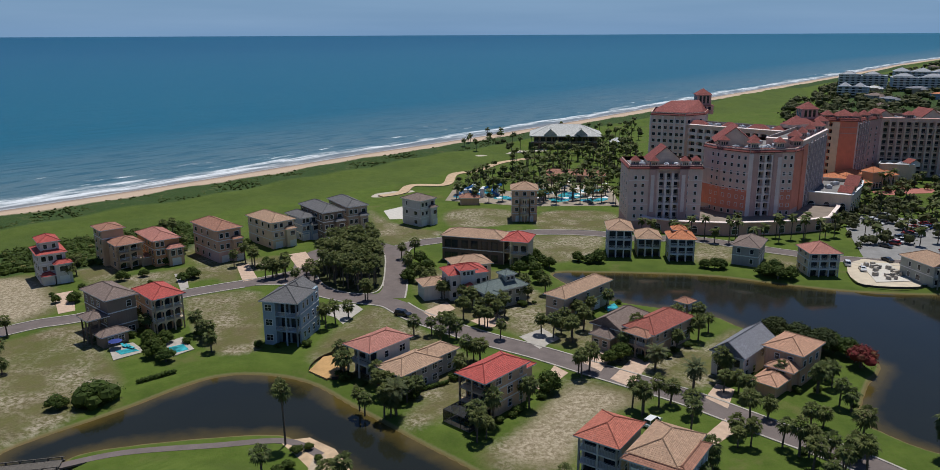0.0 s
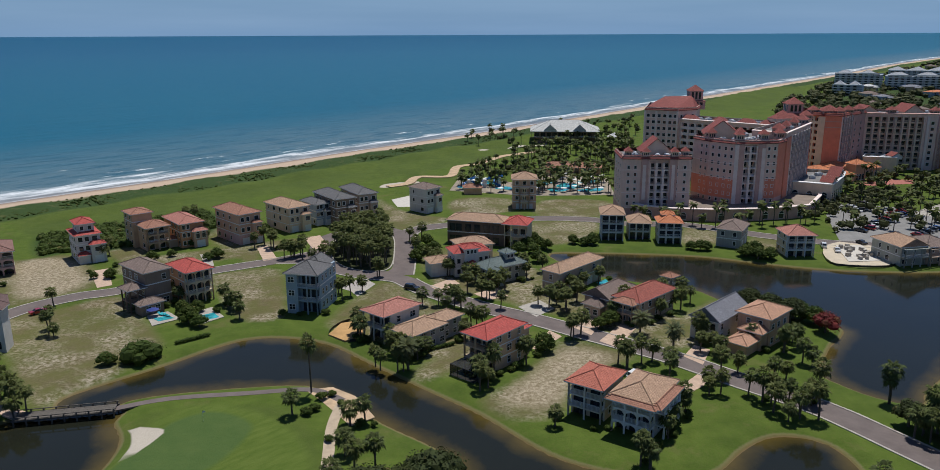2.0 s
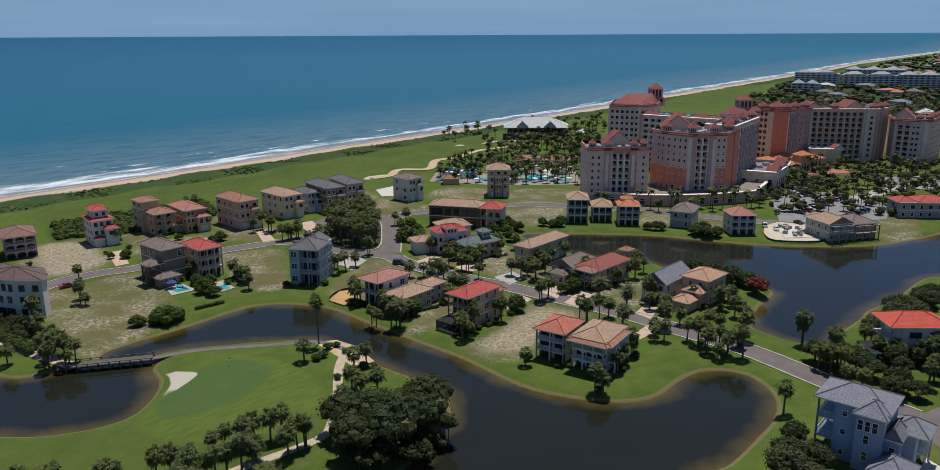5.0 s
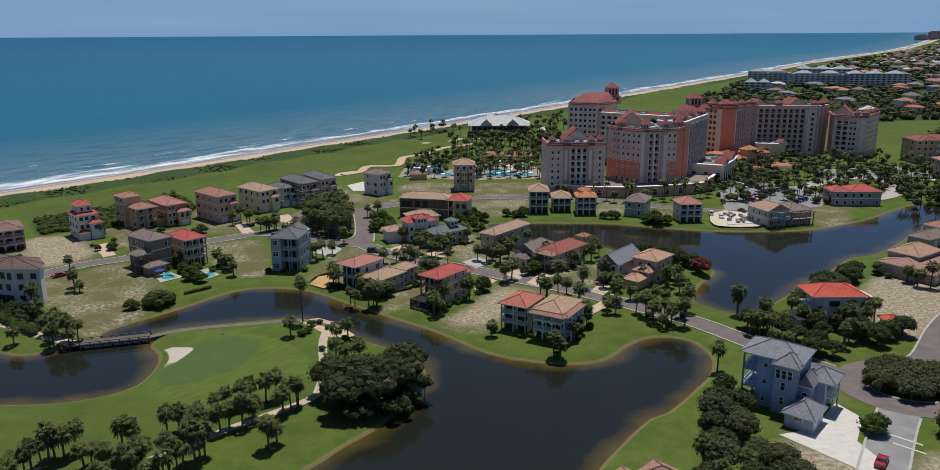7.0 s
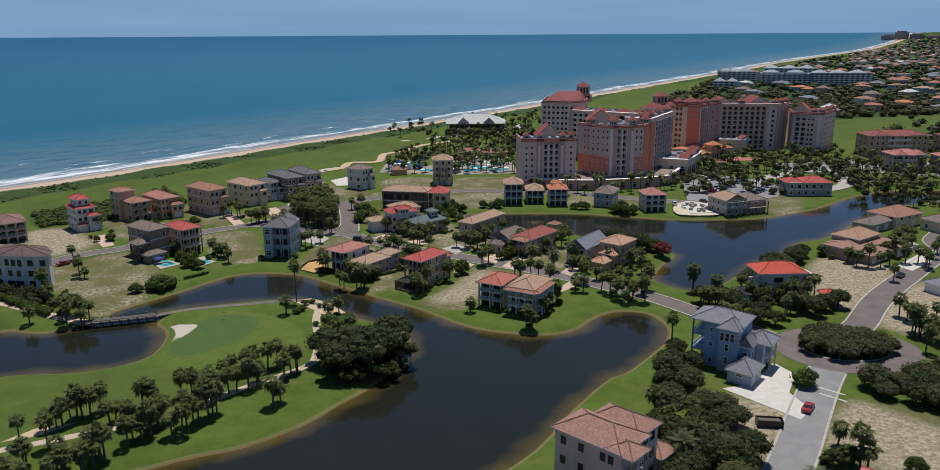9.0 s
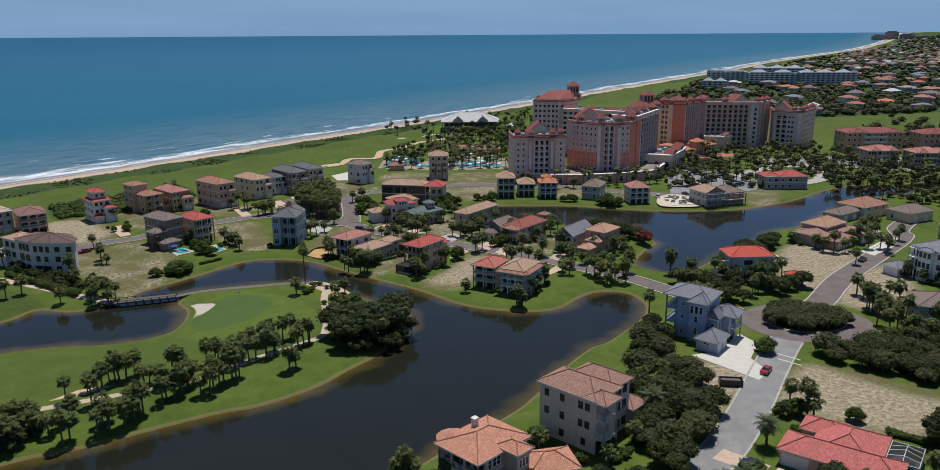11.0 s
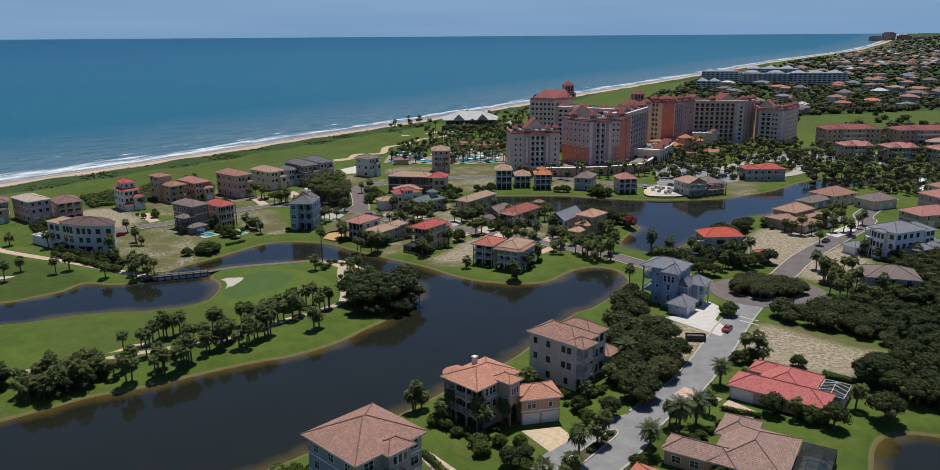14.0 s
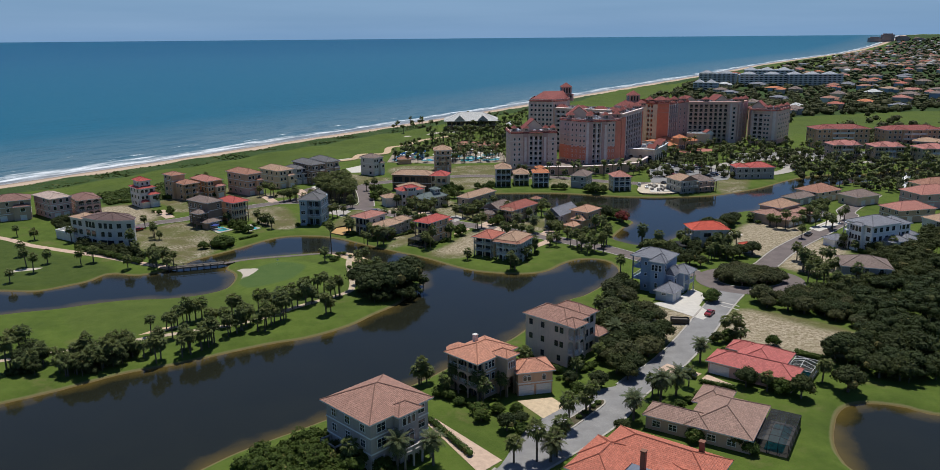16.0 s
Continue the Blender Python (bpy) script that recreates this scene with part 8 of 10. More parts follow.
# ---- condominiums and the town along the coast ----
CONDO_ROOF = tile_roof("condo_rose_tile", (0.42, 0.17, 0.14))
def condo(label, x, y, yaw, w, d, z, roof=None, wall=None):
    h = House("condominium", label, x, y, yaw, "apartments", wall=wall or PEACH, roof=roof or HOTEL_RED, group="condominiums")
    n = max(2, round(z / 3.1))
    st = z / n
    h.body(0.6, w - 0.6, 1.8, d - 0.6, 0, z)
    h.loggia(w * 0.3, w * 0.7, 0.4, 1.798, [st * k for k in range(n)], z, "SWE", 3, SAND_WALL, "solid")
    for k in range(n):
        for u in (0.08, 0.17, 0.25, 0.4, 0.6, 0.75, 0.83, 0.92):
            part("window", grid_window(1.3, 1.5), [], h.ob, m=pose(w * u, 1.8, st * k + 0.9))
        for v in (0.3, 0.6, 0.85):
            part("window", grid_window(1.3, 1.5), [], h.ob, m=pose(0.6, d * v, st * k + 0.9, 0, 0, -90))
    h.hip(0.6, w - 0.6, 0.6, d - 0.6, z, 2.6)
    h.hip(w * 0.12, w * 0.32, -0.2, d * 0.6, z + 0.4, 2.0)
    h.hip(w * 0.68, w * 0.88, -0.2, d * 0.6, z + 0.4, 2.0)
    return h


condo("five-storey peach condominium with a red tile roof", 282, 372, -4, 40, 18, 13.6)
condo("five-storey peach condominium beside palms", 327, 360, -4, 42, 18, 13.6)
condo("four-storey taupe condominium with red roof", 265, 318, -6, 19, 16, 10.0, CONDO_ROOF, TAUPE)
condo("four-storey taupe condominium with red roof near a white bridge", 287, 307, -6, 19, 16, 10.0, CONDO_ROOF, TAUPE)
condo("four-storey beige condominium with red roof", 310, 295, -6, 20, 16, 10.0, CONDO_ROOF, CREAM)
condo("red-roofed condominium further along", 376, 350, -4, 42, 18, 13.0)


def sea_block(x, y, yaw, w, d, z):
    h = House("apartment_block", "long pale blue apartment block with stepped grey-blue roofs", x, y, yaw, "apartments", wall=stucco("haze_blue", (0.42, 0.45, 0.49)), roof=tile_roof("blue_grey_roof", (0.34, 0.35, 0.37), 0.6, 0.6, 0.3), group="coast apartments")
    h.body(1, w - 1, 2, d - 1, 0, z)
    n = round(z / 3)
    for k in range(n):
        s = Shape()
        s.box(0.5, w - 0.5, 0.3, 1.998, k * 3.0 + 2.7, k * 3.0 + 3.0)
        s.box(0.5, w - 0.5, 0.3, 0.5, k * 3.0 + 3.0, k * 3.0 + 3.8)
        part("balcony", s, WHITE, h.ob)
        q = Shape()
        for j in range(int(w / 7)):
            q.box(2.2 + j * 7.0, 5.8 + j * 7.0, 1.9, 2.01, k * 3.0 + 0.4, k * 3.0 + 2.4)
        tagged(part("glazing", q, GLASS, h.ob), kind="stuff")
    m = max(2, int(w / 26))
    for j in range(m):
        h.hip(1 + (w - 2) * j / m, 1 + (w - 2) * (j + 0.8) / m, 2, d - 1, z + 0.02 * j, 5.0)


sea_block(458, 1070, -22, 60, 22, 17)
sea_block(500, 1010, -16, 70, 22, 17)
sea_block(566, 985, -10, 80, 24, 18)
sea_block(560, 1130, -20, 80, 24, 19)
sea_block(395, 925, -30, 34, 20, 12)
s = Shape()
for bx, bz in ((0, 62), (70, 50), (-60, 46), (150, 40)):
    s.box(bx - 28, bx + 28, -14, 14, 0, bz)
    s.box(bx - 20, bx + 20, -10, 10, bz, bz + 5)
e = thing("high_rise", "distant brown seaside high-rise blocks in haze", "apartments", 2390, 3640, -12)
part("tower", s, stucco("far_brown", (0.36, 0.27, 0.24)), e)

# scattered far houses
rng = random.Random(11)
far_walls = [CREAM, OFFWHITE, TAUPE, PEACH, GREY, PALE_BLUE]
PALE_ROOF = tile_roof("pale_town_roof", (0.55, 0.54, 0.52), 0.6, 0.5, 0.3)
far_roofs = [TERRA_TILE, BROWN_TILE, PINK_TILE, BROWN_TILE, TAN_TILE, SLATE, KILN_TILE, BROWN_TILE, PALE_ROOF, ORANGE_TILE, SLATE]
FAR_GAPS = [np.array(q, float) for q in (FAR_GOLF, FAR_FAIRWAY)]


def in_town(x, y):
    if shore_at(x, y) > -75 or y < 300 + 0.0 * x:
        return False
    if x < 330 and y < 560:
        return False
    if x - 0.62 * (y - 560) < 120 and y < 900:
        return False
    return all(float(inside_distance(np.array([x]), np.array([y]), q)[0]) < -12 for q in FAR_GAPS)


placed = []
tries = 0
while len(placed) < 150 and tries < 9000:
    tries += 1
    t = rng.random() ** 1.3
    d = 430 + 1500 * t
    a = radians(rng.uniform(24, 46) if d > 700 else rng.uniform(30, 62))
    x, y = d * math.sin(a), d * math.cos(a)
    if not in_town(x, y) or any((x - p) ** 2 + (y - q) ** 2 < 26 ** 2 for p, q in placed):
        continue
    placed.append((x, y))
for k, (x, y) in enumerate(placed):
    w, dd, z = rng.uniform(14, 24), rng.uniform(11, 16), rng.choice((4.0, 6.4, 6.4, 7.0))
    wall, rf = rng.choice(far_walls), rng.choice(far_roofs)
    h = House("far_house", "hip-roofed coastal house among trees", x, y, rng.choice((-35, 20, 52, 10)), "house", wall=wall, roof=rf, group="town houses")
    h.body(0.6, w, 0.6, dd, 0, z)
    h.hip(0.6, w, 0.6, dd, z, rng.uniform(1.8, 3.2))
    if rng.random() < 0.6:
        h.body(w * 0.5, w * 0.8, -4, 0.598, 0, z * 0.8)
        h.hip(w * 0.5, w * 0.8, -4, 3, z * 0.8, 2.0)
    if y < 900:
        for u in (0.22, 0.5, 0.8):
            part("window", grid_window(1.6, 1.6), [], h.ob, m=pose(w * u, 0.6, z - 2.4))
# roofs beyond them, too many to count
s = Shape()
for _ in range(900):
    d = 1900 + 2700 * rng.random() ** 1.2
    a = radians(rng.uniform(31, 47))
    x, y = d * math.sin(a), d * math.cos(a)
    if shore_at(x, y) > -60:
        continue
    zb = 55.6 * max(0.0, min(1.0, (math.hypot(x, y) - 3000) / 1900)) ** 2 - 1
    w, dd, z = rng.uniform(5, 9.5), rng.uniform(4, 7), rng.uniform(4, 8)
    m = rng.randrange(7)
    s.box(x - w, x + w, y - dd, y + dd, zb, zb + z, 7 + rng.randrange(2))
    for q in ([(x - w, y - dd), (x + w, y - dd)], [(x + w, y - dd), (x + w, y + dd)], [(x + w, y + dd), (x - w, y + dd)], [(x - w, y + dd), (x - w, y - dd)]):
        s.face([(*q[0], zb + z), (*q[1], zb + z), (x, y, zb + z + 3)], m)
tagged(part("far_roofs", s, [TERRA_TILE, BROWN_TILE, SLATE, BROWN_TILE, KILN_TILE, PALE_ROOF, TAN_TILE, TAUPE, CREAM]), "roofs of the distant coastal town among trees", "town", "", "stuff")

# ---- trees and palms ----
GOLF_PALMS = [(-112, 30), (-108, 28), (-106, 29), (-104, 33), (-98, 27), (-95, 25), (-93, 26), (-91, 28), (-88, 30), (-87, 31), (-85, 35), (-85, 39), (-89, 39), (-95, 36), (-80, 36), (-75, 32), (-78, 42), (-70, 35), (-70, 39), (-68, 37), (-66, 39), (-66, 45), (-64, 43), (-80, 56), (-77, 58), (-75, 60), (-73, 62), (-67, 57), (-61, 49), (-59, 51), (-58, 53), (-63, 64), (-61, 63), (-57, 56), (-53, 51), (-52, 55), (-49, 57), (-47, 59), (-49, 67), (-46, 70)]
GOLF_PALMS += [(-42, 72), (-41, 75), (-56, 68), (-54, 71), (-35, 63), (-35, 77), (-33, 80), (-40, 83), (-45, 81), (-49, 78), (-116, 42), (-113, 42), (-97, 34), (-92, 36), (-83, 51), (-76, 48), (-64, 56)]
GOLF_PALMS_WEST = [(-144, 118), (-147, 106), (-100.5, 117), (-97.5, 118), (-99, 121), (-102.5, 120), (-101, 124), (-95.5, 119.5), (-111.5, 119), (-127.7, 129), (-130.1, 125.5), (-150, 126), (-158, 140)]
STREET_PALMS = [(-133, 228), (-135, 234), (-139, 244), (-110, 255), (-107, 250), (-110, 261), (-123, 283), (-87, 254), (-84, 250), (-82, 247), (-79, 243), (-72, 231), (-70, 233), (-69, 234), (-68, 235), (-67, 237), (-75, 184), (-72, 180), (-69, 174), (-77, 186), (-46, 195), (-44, 190), (-43, 193), (-40, 197), (-38, 211), (-37, 212), (-56, 228), (-55, 231), (-60, 234), (-59, 237), (-32, 255), (-29, 248), (-28, 258), (-27, 235), (-23, 229), (-129, 290), (-87, 245), (-115, 248)]
YARD_PALMS = [(-21, 223), (-19, 226), (-12, 190), (-8, 197), (-4, 193), (-2, 191), (-11, 217), (-7, 217), (-1, 202), (1, 197), (3, 200), (6, 212), (8, 217), (10, 212), (-3, 191), (2, 184), (15, 218), (12, 187), (15, 185), (17, 187), (19, 185), (23, 190), (20, 182), (45, 185), (48, 191), (48, 185), (54, 195), (55, 189), (20, 162), (19, 164), (22, 165), (-14, 180), (-12, 184), (-5, 170), (-3, 169)]
LAGOON_PALMS = [(-28, 145), (-26, 143), (-22, 143), (-21, 143), (-24, 151), (-10, 183), (-3, 136), (-1, 134), (-3, 132), (6, 149), (7, 146), (30, 144), (37, 149), (40, 144), (50, 155), (52, 154), (54, 152), (69, 155), (73, 158), (-6, 169), (-35, 164), (-21, 185), (-16, 186), (-14, 186)]
POINT_PALMS = [(29, 147), (30, 144), (34, 147), (38, 137), (45, 132), (48, 132), (58, 120), (61, 122), (64, 121), (58, 128), (55, 143), (82, 129), (80, 115), (82, 113), (83, 110), (83, 107), (84, 104), (27, 103), (34, 117), (38, 122), (12, 117)]
EAST_PALMS = [(82, 129), (63, 93), (84, 113), (82, 116), (89, 115), (110, 119), (113, 119), (117, 121), (149, 133), (165, 151), (169, 151), (168, 144), (128, 89), (128, 85), (129, 83), (128, 91)]
VILLA_PALMS = [(-6, 13), (-8, 13), (4, 5), (6, 3), (1, 9), (78, 28), (78, 30), (123, 79), (123, 73), (127, 75), (130, 71), (133, 68), (138, 74), (138, 70), (133, 99), (132, 103), (-8, 13), (-26, -9), (38, 22), (43, 26)]
DATE_PALMS = [(-6, -24), (-13, -25), (63.5, 18.2), (46.4, -2.4), (51.1, 0.6), (38, -10), (17, -25), (45, 32), (31, 24)]
DATE_PALMS_2 = [(37, 166), (43, 155), (-20, 143)]
PATH_TREES = [(-144, 129), (-119, 143), (-116, 141), (-147, 159), (-165, 166), (-175, 172), (-126, 183), (-117, 166), (-113, 160), (-115, 162), (-147, 164), (-106, 125), (-104, 127), (-101, 117), (-103, 123)]
OAKS = [(-21, 74), (-16, 76), (-10, 81), (-12, 87), (-18, 84), (-8, 88), (-24, 83), (-13, 79)]
YARD_TREES = [(-122, 209), (-82, 171), (-78, 168), (-87, 179), (-96, 232), (11, 246), (13, 240), (14, 229), (14, 255), (16, 248), (18, 245), (8, 238), (27, 169), (30, 171), (82, 177), (84, 174), (79, 180), (32, 251), (28, 253), (35, 252), (72, 245), (69, 246), (74, 245), (86, 238), (89, 235), (93, 235), (89, 239), (12, 154), (-27, 230), (-25, 249), (-26, 239), (-21, 230), (-22, 242), (61, 286), (-91, 144)]
WOOD_NORTH = [(53, 80), (66, 90), (63, 64), (64, 45), (60, 30), (51, 19), (44, 8), (35, 1), (29, -6), (31, 9), (39, 26), (45, 57)]
WOOD_EAST = [(130, 60), (171, 80), (116, 1), (106, 1), (105, 16), (99, 16), (116, 31)]
WOOD_FAR = [(172, 115), (215, 138), (177, 73), (144, 70), (124, 60), (110, 59), (107, 65), (134, 71)]
WOOD_LAKE = [(101, 137), (122, 159), (138, 169), (133, 154), (125, 148), (103, 131)]
VILLA_SHRUBS = [(53, -3), (56, -1), (50, -5), (48, -6.5), (-10, -14), (-8, -7), (-3, 6), (-1, 4), (1, 1), (5, -4), (10, -7), (11, -16), (13, -13), (21, 10), (26, 16), (28, 9), (29, 6), (70, 7), (72, 23), (72, 31), (-26, -16), (-22, -19), (-29, -13), (-16, -25), (-19, -23), (77, 0), (82, 4), (75, 1), (95, 3), (71, 5)]
PARK_PALMS = [(-22, 340), (-17, 406), (98, 586), (92, 471), (58, 340)]
CLUB_TREES = [(-26, 519), (3, 598), (23, 552), (125, 689), (104, 542), (64, 443), (27, 447)]
CAR_PARK_TREES = [(146, 334), (207, 407), (273, 397), (237, 305), (204, 273), (164, 263), (129, 267)]
CONDO_TREES = [(250, 369), (346, 328), (266, 200), (230, 219), (210, 257)]
WOOD_ROADSIDE = [(97, 62), (93, 56.5), (101, 51), (108, 42), (117, 33), (124, 38), (130, 58), (118, 65), (109, 63)]
THICKET_GOLF = [(-99, 29), (-96, 34), (-88, 45), (-82, 39), (-84, 30), (-91, 25)]
THICKET_GOLF_END = [(-112, 31), (-112, 41), (-104, 38), (-102, 27), (-110, 26)]
BUSH_BANK = [(-44, -21), (-40, -17), (-34, -13), (-29, -9), (-25, -11), (-21, -17), (-19, -24), (-24, -30), (-38, -30)]
STREET_GREEN = [(72.7, 30), (86.6, 26.5), (76, 30.5), (56, -23), (57, -26), (48, -20), (34, -15), (29, 3), (13, -5), (13.5, -9), (9, -4), (5, -7), (10, -12), (3, 8), (19, 24), (28, 9), (32, 19)]
STREET_PALMS_NEAR = [(78, 37), (56, 4.5), (88, 4.5), (73, 0), (47, 1), (45, 0), (39, -7), (19, -21), (19, -23), (14, -25), (10, -25), (127, 88), (129, 88), (131, 86), (133, 84), (134, 81), (127, 72), (128, 69), (129, 65), (138, 77), (110, 121), (114, 125), (106, 131), (106, 126), (138, 70), (46, 52), (46, 45), (52, 47), (48, 38)]
VILLA_BELT = [(-172, 200), (-156, 176), (-139, 150.5), (-126, 139), (-110, 127), (-111, 136), (-120, 144), (-130, 149.5), (-147, 166), (-150, 178), (-164, 204)]
PATH_HEDGE = [(-141, 149.5), (-130, 141.2), (-119.2, 132.8), (-110, 125.6)]
ROUNDABOUT_TREES = [(80.8, 118.9), (82.4, 116.4), (84.9, 116.2), (86.5, 113.8), (88, 111.4), (89.5, 109), (97.9, 116), (97, 110.7), (105.5, 116), (107.4, 112), (107.6, 107.9), (108.8, 105.5), (113.2, 109.4), (119, 111.6), (91.4, 102.4), (94.2, 99.1), (89.1, 99.6)]
ROUNDABOUT_PALMS = [(101.6, 108.1), (103.2, 108), (105.3, 107.8), (110.7, 114.2), (85, 118.6), (105.7, 114.6), (99, 104)]
VERGE_PALMS = [(26, 103), (28, 102), (33, 113), (35, 118), (38, 122), (46, 136), (50, 140), (54, 132), (56, 129), (57, 124), (60, 127), (61, 123), (65, 127), (68, 132), (69, 155), (71, 149), (73, 147), (65, 140), (61, 137)]



def frond_fan(s, rng, base, yaw, lift, stalk, size, n=9, m=0):
    """A fan leaf of a cabbage palm: a stalk and drooping pointed segments."""
    c, sn = math.cos(yaw), math.sin(yaw)
    way = Vector((c * math.cos(lift), sn * math.cos(lift), math.sin(lift)))
    tip = Vector(base) + way * stalk
    side = Vector((-sn, c, 0))
    out = Vector((c * math.cos(lift - 0.35), sn * math.cos(lift - 0.35), math.sin(lift - 0.35)))
    s.face([Vector(base) - side * 0.05, Vector(base) + side * 0.05, tip + side * 0.03, tip - side * 0.03], m)
    for k in range(n):
        a = ((k + 0.5) / n - 0.5) * 3.9 + rng.uniform(-0.1, 0.1)
        L = size * (0.72 + 0.28 * math.cos(a * 0.7)) * rng.uniform(0.85, 1.12)
        d = out * math.cos(a) + side * math.sin(a)
        w = (side * math.cos(a) - out * math.sin(a)) * size * 0.125
        mid = tip + d * L * 0.55
        s.face([tip, mid - w, tip + d * L - Vector((0, 0, L * rng.uniform(0.15, 0.5))), mid + w], m)


def feather(s, rng, base, yaw, lift, length, droop, m=0, n=9):
    """A feather frond: two rows of leaflets along an arching rib."""
    c, sn = math.cos(yaw), math.sin(yaw)
    side = Vector((-sn, c, 0))
    pts = []
    p, a = Vector(base), lift
    for k in range(n + 1):
        pts.append(p.copy())
        p = p + Vector((c * math.cos(a), sn * math.cos(a), math.sin(a))) * (length / n)
        a -= droop / n
    for k in range(n):
        w = length * 0.2 * math.sin(math.pi * (0.16 + 0.8 * k / n))
        a, b = pts[k], pts[k + 1]
        for sg in (1, -1):
            for j in range(2):
                u0, u1 = j * 0.5, j * 0.5 + 0.36
                q0, q1 = a + (b - a) * u0, a + (b - a) * u1
                e = side * sg * w * rng.uniform(0.8, 1.1) + (b - a) * 0.7 - Vector((0, 0, w * 0.35))
                s.face([q0, q1, q1 + e, q0 + e * 0.95], m)


def palm(kind, height, seed):
    """Trunk and crown of one palm, as two meshes."""
    rng = random.Random(seed)
    t, c = Shape(), Shape()
    bend = Vector((rng.uniform(-0.4, 0.4), rng.uniform(-0.4, 0.4), 0))
    pts = [Vector((0, 0, -0.3)) + bend * (k / 5) ** 2 + Vector((0, 0, (height + 0.3) * k / 5)) for k in range(6)]
    r = 0.19 if kind == "cabbage" else 0.26
    for k in range(5):
        t.tube(pts[k], pts[k + 1], r * (1.15 - 0.06 * k), r * (1.1 - 0.06 * k), 7)
    t.tube(pts[5] - Vector((0, 0, 0.9)), pts[5] + Vector((0, 0, 0.1)), r * 1.0, r * 1.7, 7)
    top = pts[5]
    if kind == "cabbage":
        n = 27
        for k in range(n):
            u = (k + 0.5) / n
            lift = math.asin(1 - 1.68 * u) + rng.uniform(-0.16, 0.16)
            frond_fan(c, rng, top + Vector((0, 0, 0.25)), k * 2.39996 + rng.uniform(-0.25, 0.25), lift, rng.uniform(0.85, 1.4), rng.uniform(0.95, 1.35))
        for k in range(5):
            frond_fan(c, rng, top - Vector((0, 0, 0.2)), rng.uniform(0, 6.28), -1.0, 0.5, rng.uniform(0.7, 1.0), 5, 1)
    else:
        n = 44
        for k in range(n):
            u = (k + 0.5) / n
            lift = 1.35 - 2.0 * u + rng.uniform(-0.12, 0.12)
            feather(c, rng, top, k * 2.39996, lift, rng.uniform(2.6, 3.4), 1.1 + 0.5 * u)
    return t.mesh("trunk", [BARK]), c.mesh("crown", [PALM_LEAF, DEAD_LEAF] if kind == "cabbage" else [DATE_LEAF])


def leaf_cloud(s, rng, blobs, n, size, m=0):
    """Leaf clumps over the outer part of many unequal lobes."""
    tot = sum(r * r for _, r in blobs)
    for c, r in blobs:
        for _ in range(int(n * r * r / tot)):
            d = Vector((rng.gauss(0, 1), rng.gauss(0, 1), rng.gauss(0.25, 1))).normalized()
            p = c + Vector((d.x, d.y, d.z * 0.78)) * r * rng.uniform(0.82, 1.16)
            a = (d + Vector((rng.uniform(-0.75, 0.75), rng.uniform(-0.75, 0.75), rng.uniform(-0.3, 0.9)))).normalized()
            x = a.orthogonal().normalized()
            x = (x * math.cos(k := rng.uniform(0, 6.28)) + a.cross(x) * math.sin(k)).normalized()
            y = a.cross(x)
            z = size * rng.uniform(0.6, 1.3)
            s.face([p - x * z - y * z * 0.5, p + x * z * 0.2 - y * z * 0.8, p + x * z + y * z * 0.4, p - x * z * 0.3 + y * z * 0.9], m)


def lobe(s, c, r, rng, m=0, rings=4, n=7):
    """The shaded inside of a crown lobe."""
    i0 = len(s.v)
    for a in range(rings + 1):
        th = math.pi * a / rings
        for k in range(n):
            q = r * 0.86 * rng.uniform(0.84, 1.1)
            s.v.append((c.x + q * math.sin(th) * math.cos(2 * math.pi * k / n), c.y + q * math.sin(th) * math.sin(2 * math.pi * k / n), c.z + q * 0.72 * math.cos(th)))
    for a in range(rings):
        for k in range(n):
            s.f.append((i0 + a * n + k, i0 + (a + 1) * n + k, i0 + (a + 1) * n + (k + 1) % n, i0 + a * n + (k + 1) % n))
            s.m.append(m)
            s.uv.append([(0.0, 0.0)] * 4)


def broadleaf(height, width, seed, leaves, n=900, size=0.34, lobes=9, drop=(0.3, 0.55)):
    """Trunk with limbs, and a crown of many lobes."""
    rng = random.Random(seed)
    t, c = Shape(), Shape()
    trunk_h = height * 0.36
    t.tube((0, 0, -0.3), (0.1, 0.05, trunk_h), width * 0.035 + 0.08, width * 0.026 + 0.05, 8)
    blobs = []
    for k in range(lobes):
        a = 2.39996 * k + rng.uniform(-0.3, 0.3)
        rr = width / 2 * math.sqrt((k + 0.4) / lobes) * 0.78
        r = width * rng.uniform(0.7, 1.15) / math.sqrt(lobes)
        z = height - r * 0.8 - (rr / (width / 2)) ** 2 * height * rng.uniform(*drop)
        p = Vector((rr * math.cos(a), rr * math.sin(a), max(z, r * 0.6)))
        blobs.append((p, r))
        t.tube((0.08, 0.04, trunk_h * 0.85), p - Vector((0, 0, r * 0.3)), width * 0.014 + 0.04, 0.03, 5)
        lobe(c, p, r, rng)
    leaf_cloud(c, rng, blobs, n, size)
    return t.mesh("trunk", [BARK]), c.mesh("crown", [leaves])


def shrub(height, width, seed, leaves, n=520, size=0.17):
    rng = random.Random(seed)
    c = Shape()
    blobs = []
    for k in range(6):
        a, rr = 2.4 * k, width / 2 * math.sqrt(k / 6) * 0.7
        r = width * rng.uniform(0.2, 0.3)
        p = Vector((rr * math.cos(a), rr * math.sin(a), max(r * 0.4, height - r * 0.75 - rr * 0.3)))
        blobs.append((p, r))
        lobe(c, p, r, rng)
        c.tube((0, 0, -0.2), p, 0.06, 0.03, 4)
    leaf_cloud(c, rng, blobs, n, size)
    return None, c.mesh("foliage", [leaves])


KINDS = {}


